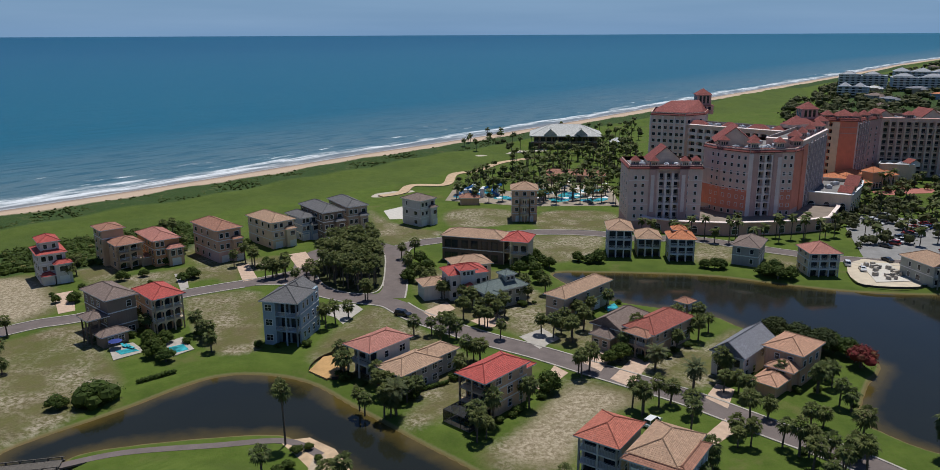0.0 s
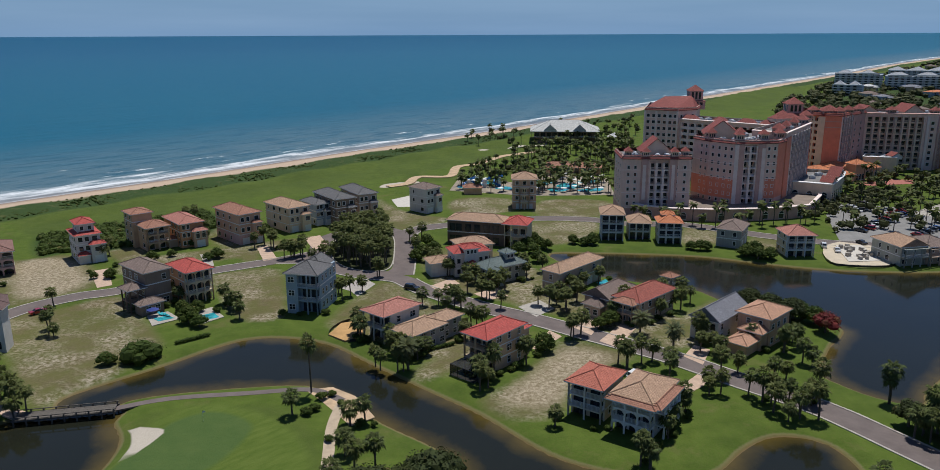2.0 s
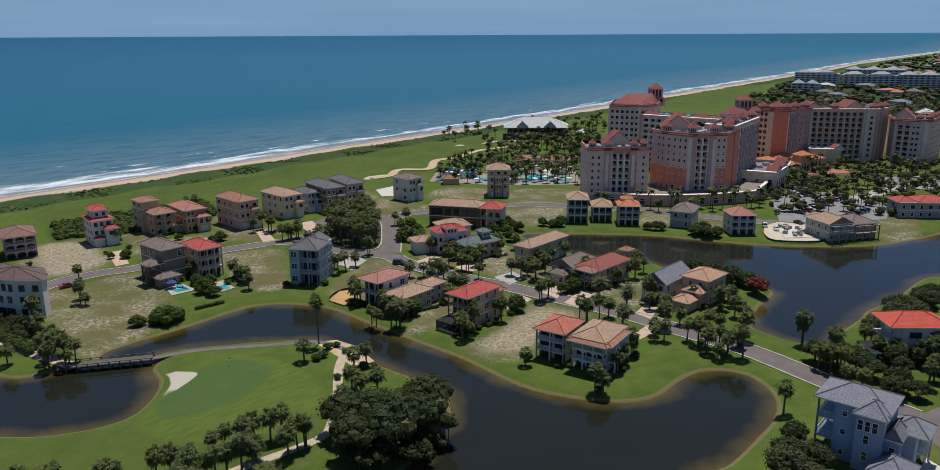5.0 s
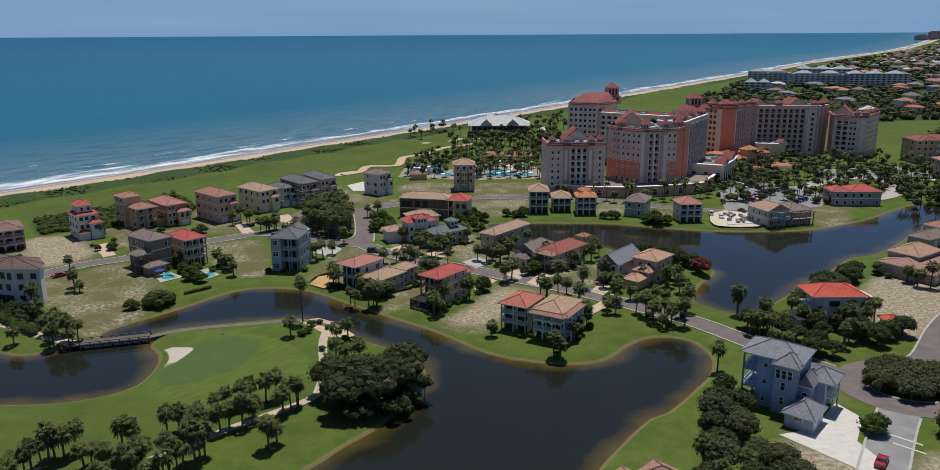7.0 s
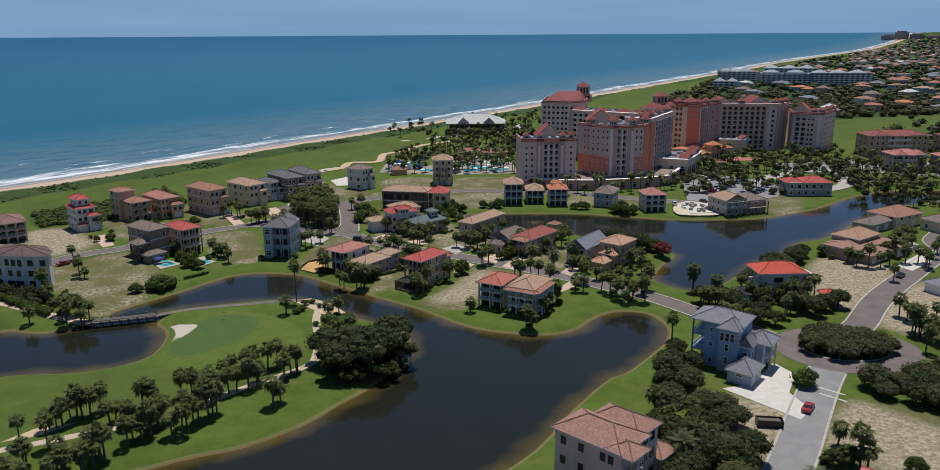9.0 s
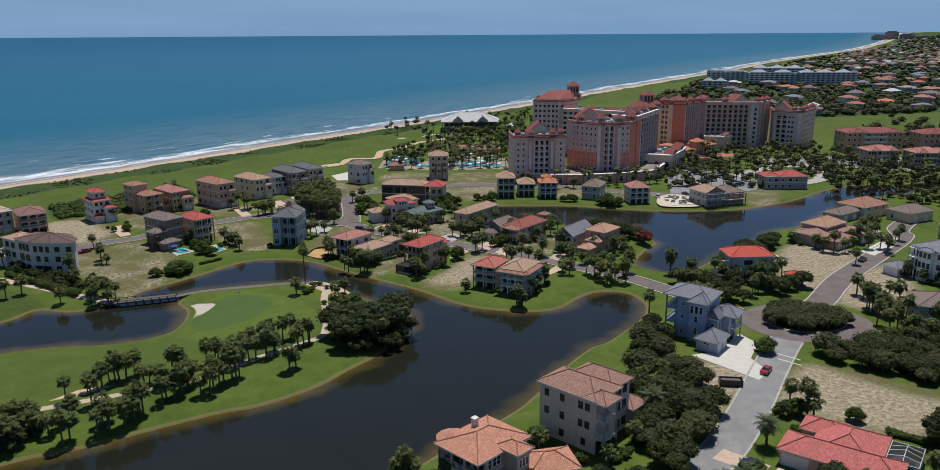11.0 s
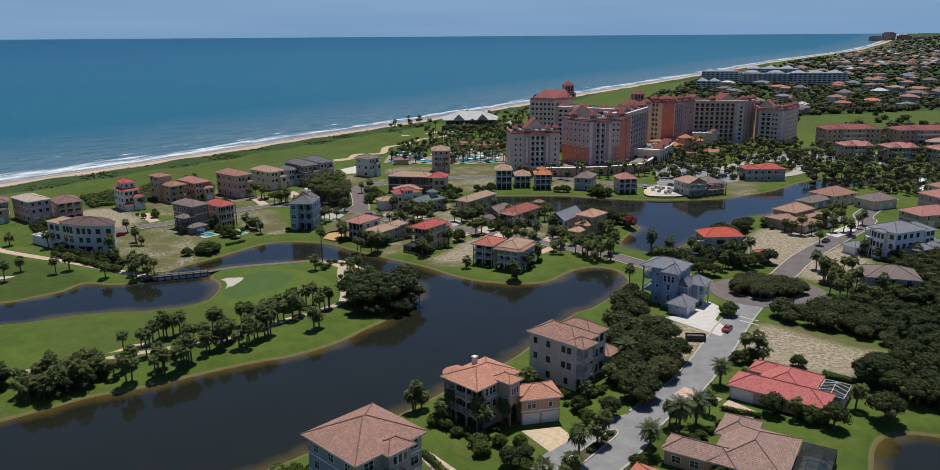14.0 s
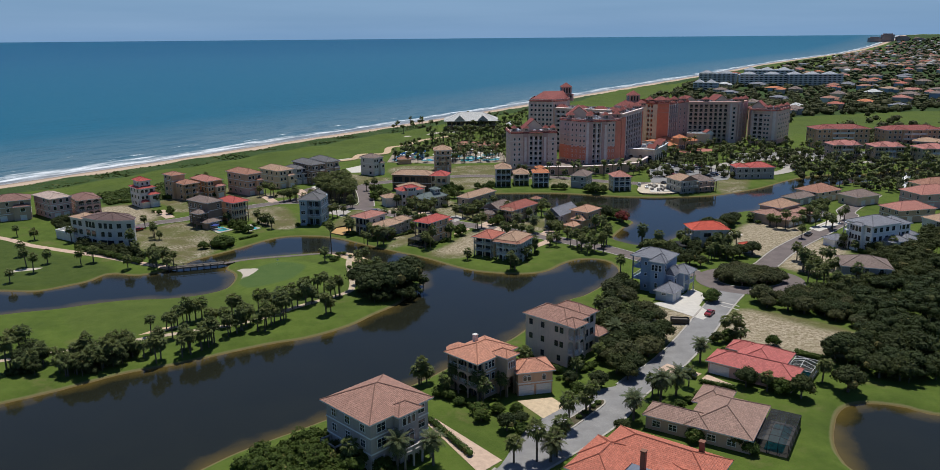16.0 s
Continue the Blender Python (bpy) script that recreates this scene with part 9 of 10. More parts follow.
def kind_of(key):
    if key not in KINDS:
        k, a, b, sd = key
        if k in ("cabbage", "date"):
            KINDS[key] = palm(k, a, sd)
        elif k == "oak":
            KINDS[key] = broadleaf(a, b, sd, SCRUB_OAK if sd in (57, 58, 68) else OAK_LEAF, 1300 if b > 6 else 900, 0.21, 20)
        elif k == "yard":
            KINDS[key] = broadleaf(a, b, sd, SHRUB_LEAF, 900, 0.19, 14, (0.5, 0.85))
        elif k == "red":
            KINDS[key] = broadleaf(a, b, sd, RED_LEAF, 1000, 0.2, 14)
        else:
            KINDS[key] = shrub(a, b, sd, SHRUB_LEAF)
    return KINDS[key]


TREE_WORDS = {"cabbage": ("palm_tree", "cabbage palm with a shaggy round crown", "palm"), "date": ("date_palm", "date palm with long arching feathery fronds", "palm"),
              "oak": ("oak_tree", "dense dark green live oak", "tree"), "yard": ("garden_tree", "leafy garden tree with a rounded crown", "tree"),
              "red": ("flowering_tree", "tree covered in dark red blossom", "tree"), "shrub": ("shrub", "clipped green garden shrub", "shrub")}
tree_rng = random.Random(5)


def plant(key, x, y, group="", scale=1.0):
    trunk, crown = kind_of(key)
    name, label, cat = TREE_WORDS[key[0]]
    if not trunk:
        e = part(name, crown, [], m=pose(x, y, 0, 0, 0, tree_rng.uniform(0, 360)))
        e.scale = (scale, scale, scale)
        return tagged(e, label, cat, group)
    e = thing(name, label, cat, x, y, tree_rng.uniform(0, 360), 0, group)
    e.scale = (scale, scale, scale * tree_rng.uniform(0.9, 1.18))
    part("trunk", trunk, [], e)
    part("crown", crown, [], e)
    return e


FAR_STAND = []


def palms(pts, group, lo=3.4, hi=5.8, jitter=0.6):
    for x, y in pts:
        h = tree_rng.choice((3.4, 4.0, 4.6, 5.2, 5.8) if lo < 6 else (7.0, 7.6, 8.2))
        h = min(max(h, lo), hi)
        if y > 186:
            FAR_STAND.append((h, x + tree_rng.uniform(-jitter, jitter), y + tree_rng.uniform(-jitter, jitter), tree_rng.uniform(0, 6.28), tree_rng.uniform(0.85, 1.1)))
            continue
        plant(("cabbage", h, 0, int(h * 10) + tree_rng.choice((0, 100))), x + tree_rng.uniform(-jitter, jitter), y + tree_rng.uniform(-jitter, jitter), group, tree_rng.uniform(0.78, 1.12))


def inside(poly, x, y):
    return float(inside_distance(np.array([float(x)]), np.array([float(y)]), poly)[0])


def scatter(poly, n, gap, seed, margin=0.5):
    q, rng2, got, k = np.array(poly, float), random.Random(seed), [], 0
    lo, hi = q.min(0), q.max(0)
    while len(got) < n and k < n * 60:
        k += 1
        x, y = rng2.uniform(lo[0], hi[0]), rng2.uniform(lo[1], hi[1])
        if inside(q, x, y) > margin and all((x - a) ** 2 + (y - b) ** 2 > gap * gap for a, b in got):
            got.append((x, y))
    return got


palms(GOLF_PALMS, "palms along the fairway", 4.0)
palms([(x + 1.2, y + 1.6) for x, y in GOLF_PALMS[2:54]], "palms along the fairway", 3.4, 5.2, 1.2)
palms(GOLF_PALMS_WEST, "palms along the fairway")
palms(STREET_PALMS, "street palms")
palms(YARD_PALMS, "garden palms", 2.8, 4.6)
palms(LAGOON_PALMS, "garden palms", 2.8, 4.6)
palms(POINT_PALMS, "palms on the point")
palms(EAST_PALMS, "palms near the lake")
palms([(166, 158), (170, 161), (173, 164), (176, 167), (179, 170), (182, 173), (171, 168), (176, 174), (181, 178), (185, 181), (169, 147), (173, 151), (179, 156), (184, 161), (147, 150), (150, 148), (154, 147), (158, 149), (135, 97), (137, 95), (139, 92), (141, 90), (132, 99)], "palms beside the east street", 4.0, 5.8)
palms(VERGE_PALMS, "palms along the verge", 3.4, 5.2)
for k, (x, y) in enumerate(VERGE_PALMS[::2]):
    plant(("shrub", 2.0, 3.2, 81 + k % 3), x + 1.0, y + 0.8, "shrubs along the verge", 0.6)
palms(VILLA_PALMS, "villa palms")
palms(scatter(OVAL, 84, 1.9, 3, 1.4), "palms on the oval island", 7.0, 8.2)
palms([(-66, 230), (-70, 233), (-62, 226)], "street palms")
plant(("cabbage", 9.6, 0, 96), -39.5, 130.7, "palms along the fairway")
plant(("cabbage", 4.2, 0, 42), -41.1, 120.7, "palms along the fairway")
for x, y in DATE_PALMS + DATE_PALMS_2:
    plant(("date", tree_rng.choice((4.5, 5.5)), 0, 7), x, y, "date palms")
for x, y in OAKS:
    plant(("oak", 9.4, 10.5, tree_rng.choice((61, 62, 63))), x - 1.5, y + 2.0, "oaks on the golf bank", tree_rng.uniform(0.85, 1.1))
for x, y in [(-24, 84), (-27, 92), (-25, 99), (-27, 105), (-23, 90), (-21, 101)]:
    palms([(x, y)], "palms along the fairway")
palms(PATH_TREES, "palms beside the cart path", 3.4, 5.2)
for x, y in YARD_TREES:
    plant(("yard", 4.2, 4.8, tree_rng.choice((71, 72, 73))), x, y, "garden trees", tree_rng.uniform(0.75, 1.15))
OCEAN_GARDENS = [(-117.0, 231.8), (-112.4, 233.5), (-96.6, 233.8), (-122.3, 210.6), (-126.2, 221.4), (-127.1, 208.3), (-131.6, 214.1), (-110.9, 247.0), (-109.0, 254.9), (-111.6, 264.5), (-134.0, 248.4), (-117.5, 229.1), (-107.5, 226.8), (-98.1, 229.5), (-90.7, 264.8), (-90.7, 271.6), (-78.0, 243.5), (-77.3, 249.4), (-99.7, 285.9), (-95.5, 275.0), (-76.7, 184.5), (-73.3, 182.1), (-77.3, 179.2), (-84.2, 175.0), (-81.4, 172.4), (-82.7, 179.1), (-88.9, 180.7), (-159.3, 213.5), (-151.3, 200.4), (-164.6, 223.1)]
for k, (x, y) in enumerate(OCEAN_GARDENS):
    plant(("yard", 4.2, 4.8, 71 + k % 3) if k % 2 else ("shrub", 2.0, 3.2, 81 + k % 3), x, y, "garden trees of the oceanfront houses", tree_rng.uniform(0.5, 0.8))
plant(("red", 5.4, 6.4, 75), 84.5, 168.0)
for x, y in [(78, 175), (74, 179), (80, 178), (70, 183)]:
    plant(("oak", 6.4, 7.0, 66), x, y, "lakeside trees")
plant(("yard", 4.4, 9.0, 77), -84.5, 147.5)
for wood, n, gap, hh, g in ((WOOD_NORTH, 34, 4.0, 5.6, "woodland behind the villas"),
                         (WOOD_LAKE, 14, 4.0, 4.8, "lakeside trees"), (WOOD_ROADSIDE, 30, 3.8, 4.8, "trees behind the sandy lot")):
    for x, y in scatter(wood, n, gap, n, 2.2):
        plant(("oak", hh, 6.6, tree_rng.choice((67, 68, 69))), x, y, g, tree_rng.uniform(0.75, 1.15))
for x, y in scatter([(105 + 11.2 * math.cos(a), 82.5 + 8.6 * math.sin(a)) for a in np.linspace(0, 6.28, 14, endpoint=False)], 24, 3.0, 4, 0.6):
    plant(("oak", 4.4, 6.0, tree_rng.choice((57, 58))), x, y, "oaks on the roundabout", tree_rng.uniform(0.85, 1.1))
for x, y in [(91.4, -1.5), (97.5, 15), (101, 10.5), (104, 15.5), (108, 9), (107, 3), (112, 6), (112, 14.5), (103, 20), (108, 20.5), (113, 22.5), (118, 14), (118, 22), (103, 5), (79, -3.6)]:
    plant(("oak", 6.4, 7.0, 66), x, y, "oaks round the small pond", tree_rng.uniform(0.8, 1.12))
plant(("oak", 5.0, 5.4, 65), 69.1, 3.4, "trees along the pale street", 0.95)
plant(("yard", 4.2, 4.8, 72), 75.6, -1.0, "trees along the pale street", 0.85)
for x, y in VILLA_SHRUBS:
    plant(("shrub", 2.0, 3.2, tree_rng.choice((81, 82, 83))), x, y, "garden shrubs", tree_rng.uniform(0.7, 1.4))

for x, y in ROUNDABOUT_TREES:
    plant(("oak", 5.0, 5.4, tree_rng.choice((64, 65))), x, y, "trees by the roundabout", tree_rng.uniform(0.8, 1.2))
plant(("yard", 4.2, 4.8, 72), 84.2, 62.6, "trees by the roundabout", 1.1)
palms(ROUNDABOUT_PALMS, "palms by the roundabout", 5.2)
for x, y in [(21.5, -12.5), (23.4, -10.6), (26.4, -8.2), (28.2, -6.4), (30.6, -3.6), (32.2, -2.0)]:
    plant(("shrub", 2.0, 3.2, 81 + int(x) % 3), x, y, "shrubs on the median", 0.5)
palms([(23.6, -11.8), (28.4, -5.8), (29.6, -5.0)], "palms on the median", 4.0, 5.2, 0.2)
palms(STREET_PALMS_NEAR, "palms along the pale street", 3.4, 5.2)
for k, (x, y) in enumerate(STREET_GREEN):
    plant(("yard", 4.2, 4.8, 71 + k % 3) if k % 3 else ("oak", 4.6, 5.4, 64 + k % 2), x, y, "trees along the pale street", tree_rng.uniform(0.6, 0.95))
for k in range(34):
    u = k / 33 * (len(PATH_HEDGE) - 1)
    a, b = PATH_HEDGE[min(int(u), 2)], PATH_HEDGE[min(int(u), 2) + 1]
    f = u - min(int(u), 2)
    plant(("shrub", 2.0, 3.2, 81 + k % 3), a[0] + (b[0] - a[0]) * f + tree_rng.uniform(-0.4, 0.4), a[1] + (b[1] - a[1]) * f + tree_rng.uniform(-0.4, 0.4), "hedge beside the cart path", tree_rng.uniform(0.75, 1.0))


def thicket(name, poly, n, gap, lo, hi, leaves, label, seed, fan=0.0):
    """A close stand of small trees and scrub in which no stem can be told from the next."""
    s, r2 = Shape(), random.Random(seed)
    for x, y in scatter(poly, n, gap, seed, 0.3):
        h, w = r2.uniform(lo, hi), gap * r2.uniform(0.9, 1.4)
        s.tube((x, y, -0.2), (x, y, h * 0.6), 0.12, 0.08, 5, 1)
        blobs = []
        for k in range(7):
            a, rr = 2.4 * k + r2.uniform(-0.4, 0.4), w * 0.62 * math.sqrt(k / 7)
            r = w * r2.uniform(0.24, 0.40)
            blobs.append((Vector((x + rr * math.cos(a), y + rr * math.sin(a), max(r * 0.5, h - r * 0.8 - rr * r2.uniform(0.2, 0.8)))), r))
            lobe(s, *blobs[-1], r2)
        leaf_cloud(s, r2, blobs, int(150 + 26 * w * w), 0.2)
        if r2.random() < fan:
            for k in range(14):
                frond_fan(s, r2, (x, y, h * 0.9), k * 2.4, r2.uniform(-0.3, 1.2), 1.0, 1.2, 6)
    return tagged(part(name, s, [leaves, BARK]), label, "trees", "", "stuff")


thicket("east_woods", WOOD_EAST, 70, 4.4, 3.6, 8.2, OAK_LEAF, "dense dark oak wood beside the east pond", 31)
thicket("villa_woods", WOOD_FAR, 44, 5.2, 4.0, 6.6, OAK_LEAF, "dark woodland behind the white villa", 32)
thicket("bank_scrub", BUSH_BANK, 44, 2.5, 1.8, 4.2, SHRUB_LEAF, "tangled green scrub on the lagoon bank", 33, 0.25)
thicket("palmetto_scrub", THICKET_GOLF, 26, 2.3, 1.8, 4.4, OAK_LEAF, "dark palmetto scrub under the fairway palms", 34, 0.7)
thicket("fairway_scrub", THICKET_GOLF_END, 14, 2.6, 2.0, 4.6, OAK_LEAF, "dark scrub and palms beside the fairway", 35, 0.7)
thicket("grove_undergrowth", [(-26, 80), (-20, 70), (-10, 75), (-4, 84), (-8, 92), (-20, 92)], 34, 2.6, 2.4, 5.0, OAK_LEAF, "dark undergrowth beneath the bank oaks", 37, 0.3)
thicket("garden_belt", VILLA_BELT, 70, 2.8, 1.4, 3.0, OAK_LEAF, "belt of dark trees below the west villas", 36, 0.3)

# planting along the walls of the houses: corner, turn, width, depth, shrubs, palms
BEDS = [(-27.4, 156.6, 51, 13.6, 9.0, 7, 3), (-19.6, 149.7, 50, 19, 8, 9, 4), (-1.8, 138.9, 50, 16, 8.2, 8, 1), (21, 117.2, 57, 11.4, 8.6, 4, 0), (29.4, 110.8, 57, 13.6, 9.2, 5, 0), (-48, 176.7, 79, 14, 10, 4, 0), (-87, 183.7, 46, 8.8, 13.4, 4, 2), (-97.3, 179.8, 50, 8, 14.4, 4, 1), (18.6, 193.8, 49, 23, 7.4, 8, 5), (30.6, 176.6, 50, 15, 9, 7, 3), (37.6, 171.4, 46, 18, 9, 7, 4)]
BEDS += [(54.8, 158.6, 48, 16, 8, 5, 2), (66.4, 156.4, 46, 11, 9, 5, 2), (-12.8, 210.6, 22, 12, 10, 7, 4), (-2.6, 202.6, 36, 15, 8, 7, 4), (5, 0.8, 41, 13, 10, 9, 3), (26.8, 12.6, 42, 15, 14, 7, 2), (-17.9, -26.6, 41, 15, 15, 9, 2), (98.2, 119.6, -2, 14, 10, 5, 4), (148.5, 153, 32, 26, 13, 9, 6), (163.2, 108, 18, 15, 12, 7, 3)]
for x, y, yw, w, d, ns, npalm in BEDS:
    for k in range(ns + npalm):
        if tree_rng.random() < 0.55:
            u, v = tree_rng.uniform(-1, w + 1), -tree_rng.uniform(0.9, 2.2)
        else:
            u, v = -tree_rng.uniform(0.9, 2.2), tree_rng.uniform(-1, d + 1)
        c, sn = math.cos(radians(yw)), math.sin(radians(yw))
        px2, py2 = x + u * c - v * sn, y + u * sn + v * c
        if k < ns:
            plant(("shrub", 2.0, 3.2, tree_rng.choice((81, 82, 83))), px2, py2, "garden shrubs", tree_rng.uniform(0.45, 0.95))
        else:
            palms([(px2, py2)], "garden palms", 2.8, 4.6, 0.2)

# the palms beyond the near streets, joined
s = Shape()
for h, x, y, turn, k in FAR_STAND:
    c, sn = math.cos(turn) * k, math.sin(turn) * k
    for slots, me in zip(((0, 2), (1,)), kind_of(("cabbage", h, 0, int(h * 10)))[::-1]):
        i0 = len(s.v)
        s.v.extend((x + q.co.x * c - q.co.y * sn, y + q.co.x * sn + q.co.y * c, q.co.z * k) for q in me.vertices)
        for f in me.polygons:
            s.f.append(tuple(i0 + j for j in f.vertices))
            s.m.append(slots[f.material_index])
            s.uv.append([(0.0, 0.0)] * len(f.vertices))
tagged(part("garden_palms", s, [PALM_LEAF, BARK, DEAD_LEAF]), "cabbage palms in the gardens and along the streets", "palms", "", "stuff")

# the dune scrub, too fine to count
rng = random.Random(21)
s = Shape()
for _ in range(3000):
    u = rng.random()
    y = 260 + 330 * u
    x = -222 + (y - 300) * 0.80 + rng.uniform(-2, 48)
    if -47 < shore_at(x, y) < -24:
        r = rng.uniform(0.4, 1.1)
        lobe(s, Vector((x, y, 1.0)), r, rng, 0, 3, 6)
for x, y in scatter(SCRUB, 420, 1.25, 8):
    r = rng.uniform(1.2, 2.2)
    lobe(s, Vector((x, y, 0.5)), r, rng)
    leaf_cloud(s, rng, [(Vector((x, y, 0.5)), r)], 26, 0.3)
tagged(part("dune_scrub", s, SHRUB_LEAF), "low green dune scrub behind the beach", "scrub", "", "stuff")


def far_palm(s, x, y, h, rng):
    s.tube((x, y, -0.2), (x, y, h), 0.2, 0.16, 4, 1)
    for k in range(15):
        a, lift = k * 2.4, rng.uniform(-1.0, 0.9)
        L = rng.uniform(2.0, 2.7)
        d = Vector((math.cos(a) * math.cos(lift), math.sin(a) * math.cos(lift), math.sin(lift)))
        w = Vector((-math.sin(a), math.cos(a), 0)) * 0.9
        p = Vector((x, y, h))
        s.face([p, p + d * L * 0.6 + w, p + d * L - Vector((0, 0, 0.5)), p + d * L * 0.6 - w], 0)


s = Shape()
for poly, n, gap in (([(-22, 342), (-20, 382), (8, 374), (24, 396), (56, 384), (54, 342), (14, 340)], 34, 3.0), (PARK_PALMS, 170, 2.6), (CLUB_TREES, 60, 4.0), (CAR_PARK_TREES, 80, 3.4), (CONDO_TREES, 150, 3.0), ([(50, 282), (62, 276), (120, 276), (135, 292), (128, 290), (90, 284), (60, 290)], 22, 4.0)):
    for x, y in scatter(poly, n, gap, n + 1):
        far_palm(s, x, y, rng.uniform(4.5, 9.5), rng)
tagged(part("resort_palms", s, [PALM_LEAF, BARK]), "palms round the resort pools and car parks", "palms", "", "stuff")
s = Shape()
for poly, n, gap in (([(190, 306), (246, 300), (258, 396), (214, 388)], 70, 4.0), ([(-26, 380), (10, 378), (30, 410), (60, 396), (92, 470), (98, 580), (60, 450), (20, 440), (-17, 406)], 80, 3.6), ([(58, 320), (84, 330), (90, 384), (60, 384)], 50, 3.2), ([(128, 296), (140, 300), (150, 322), (176, 318), (190, 350), (176, 352), (160, 336), (148, 316)], 40, 3.0), (CAR_PARK_TREES, 90, 3.4), (CONDO_TREES, 170, 3.2), (CLUB_TREES, 50, 5.0), ([(126, 262), (180, 268), (190, 300), (150, 330), (122, 290)], 26, 5.0), ([(205, 300), (240, 270), (320, 300), (330, 330), (230, 318)], 40, 4.5)):
    for x, y in scatter(poly, n, gap, n + 2):
        r = rng.uniform(1.2, 2.6)
        lobe(s, Vector((x, y, r * 0.9)), r, rng)
        leaf_cloud(s, rng, [(Vector((x, y, r * 0.9)), r)], 22, 0.45)
# greyer leaf than the near woods: distance haze put into the colour
tagged(part("resort_trees", s, SCRUB_OAK), "dark trees and hedges round the hotel grounds", "trees", "", "stuff")
s = Shape()
for _ in range(12000):
    d = 430 + 4200 * rng.random() ** 1.9
    a = radians(rng.uniform(20, 62))
    x, y = d * math.sin(a), d * math.cos(a)
    if shore_at(x, y) > -70 or (x < 330 and y < 520) or (rng.random() < 0.93 and any(inside(q, x, y) > -3 for q in FAR_GAPS)):
        continue
    zb = 55.6 * max(0.0, min(1.0, (d - 3000) / 1900)) ** 2
    r = rng.uniform(2.4, 4.6) * (1 + d / 3500)
    lobe(s, Vector((x, y, zb + r * 0.6)), r, rng, 0, *((4, 7) if d < 900 else (3, 5)))
    if d < 1200:
        leaf_cloud(s, rng, [(Vector((x, y, zb + r * 0.6)), r)], 14, 0.9)
# haze over the distant town is imitated by this lighter, greyer leaf
tagged(part("far_woods", s, SCRUB_OAK), "dark woods between the houses of the coastal town", "woods", "", "stuff")

# ---- drives, pools, cars and garden things ----
drive([(-132.1, 215.8), (-127.9, 219.2), (-118.1, 202.1), (-121.4, 199.2)], PAVERS)
drive([(-103.8, 236.4), (-99.8, 236.5), (-93.7, 222.7), (-95.0, 219.8)], CONCRETE)
drive([(-86.0, 244.7), (-83.1, 248.2), (-75.1, 231.9), (-78.9, 228.8)], PAVERS)
drive([(-72.7, 259.3), (-67.3, 263.2), (-60.9, 248.6), (-65.0, 243.0)], PAVERS)
drive([(-63.3, 269.6), (-50.8, 279.8), (-46.5, 269.8), (-59.4, 261.7)], PALE_PAVERS)
drive([(-48.9, 206.4), (-40.6, 209.6), (-37.0, 204.7), (-40.5, 193.0), (-43.4, 197.9), (-47.3, 200.6)], CONCRETE)
drive([(-20.1, 203.1), (-13.8, 211.1), (-11.0, 205.6), (-16.8, 197.5)], PAVERS)
drive([(-6.5, 196.4), (0.8, 202.0), (3.7, 194.4), (-2.0, 190.8)], PAVERS)
drive([(6.3, 185.2), (12.6, 191.1), (16.6, 184.2), (11.1, 177.5)], CONCRETE)
drive([(20.3, 170.2), (25.7, 177.5), (28.3, 173.2), (24.4, 164.6)], PAVERS)
drive([(26.0, 160.8), (33.0, 172.6), (36.7, 169.9), (29.9, 156.7)], PAVERS)
drive([(44.8, 151.9), (49.1, 158.9), (52.2, 156.0), (48.2, 147.1)], PAVERS)
drive([(9.0, 155.6), (14.0, 167.7), (16.9, 163.8), (10.9, 154.5)], PAVERS)
drive([(41.2, 136.6), (46.5, 142.9), (46.7, 137.2), (40.5, 131.2)], PAVERS)
drive([(64.9, 62.9), (72.7, 64.7), (82.7, 75.5), (84.9, 68.5), (78.9, 59.6), (79.8, 51.8), (75.5, 47.4)], PALE_PAVERS)
drive([(160.4, 148.6), (180.5, 164.6), (179.3, 155.5), (162.2, 142.9)], PALE_PAVERS)
drive([(155.0, 122.6), (167.0, 130.6), (161.9, 118.3), (155.2, 117.3)], PALE_PAVERS)
drive([(-6.8, -7.3), (-5.0, -5.0), (7.6, -23.6), (2.7, -27.9)], PAVERS)
drive([(14.2, 1.4), (22.4, 2.4), (24.6, -2.2), (18.6, -7.4)], plain("honey_pavers", (0.52, 0.40, 0.26), 0.9, 0.2, scale=0.9, vary=0.2), label="honey-coloured paver forecourt")
drive([(59.0, 7.5), (62.6, 10.9), (66.4, 4.7), (64.1, 1.8)], PAVERS)
drive([(113.8, 139.5), (127.6, 148.0), (128.3, 140.8), (113.7, 132.8)], PALE_PAVERS)
drive([(-48.5, 328.2), (-36.9, 342.9), (-33.4, 313.8), (-43.8, 312.6)], PALE_PAVERS)
drive([(177.1, 156.3), (177.3, 180.2), (184.6, 187.1), (185.4, 164.5)], CONCRETE)
drive([(51.4, 15.0), (54.9, 18.2), (61.4, 11.4), (57.6, 8.6)], PAVERS)
POOL_DECK_A = [(-82.9, 179.4), (-80.0, 183.0), (-74.0, 175.4), (-78.0, 170.2)]
POOL_A = [(-80.7, 176.0), (-77.9, 178.3), (-75.2, 175.0), (-78.3, 172.3)]
POOL_DECK_B = [(-95.6, 175.7), (-91.1, 179.2), (-85.4, 173.7), (-90.8, 168.2)]
POOL_B = [(-92.9, 173.5), (-89.5, 175.8), (-87.2, 174.0), (-90.4, 171.4)]
PARASOL = [(-93.5, 175.3)]
LOUNGERS = [(-91.8, 176.1), (-90.7, 175.8), (-89.8, 175.4)]
POOL_C = [(31.0, 207.4), (34.4, 211.0), (34.9, 207.0), (31.5, 204.0)]
SANDPIT = [(-42.7, 163.2), (-41.0, 171.3), (-35.6, 173.6), (-33.5, 161.4), (-37.7, 159.1)]
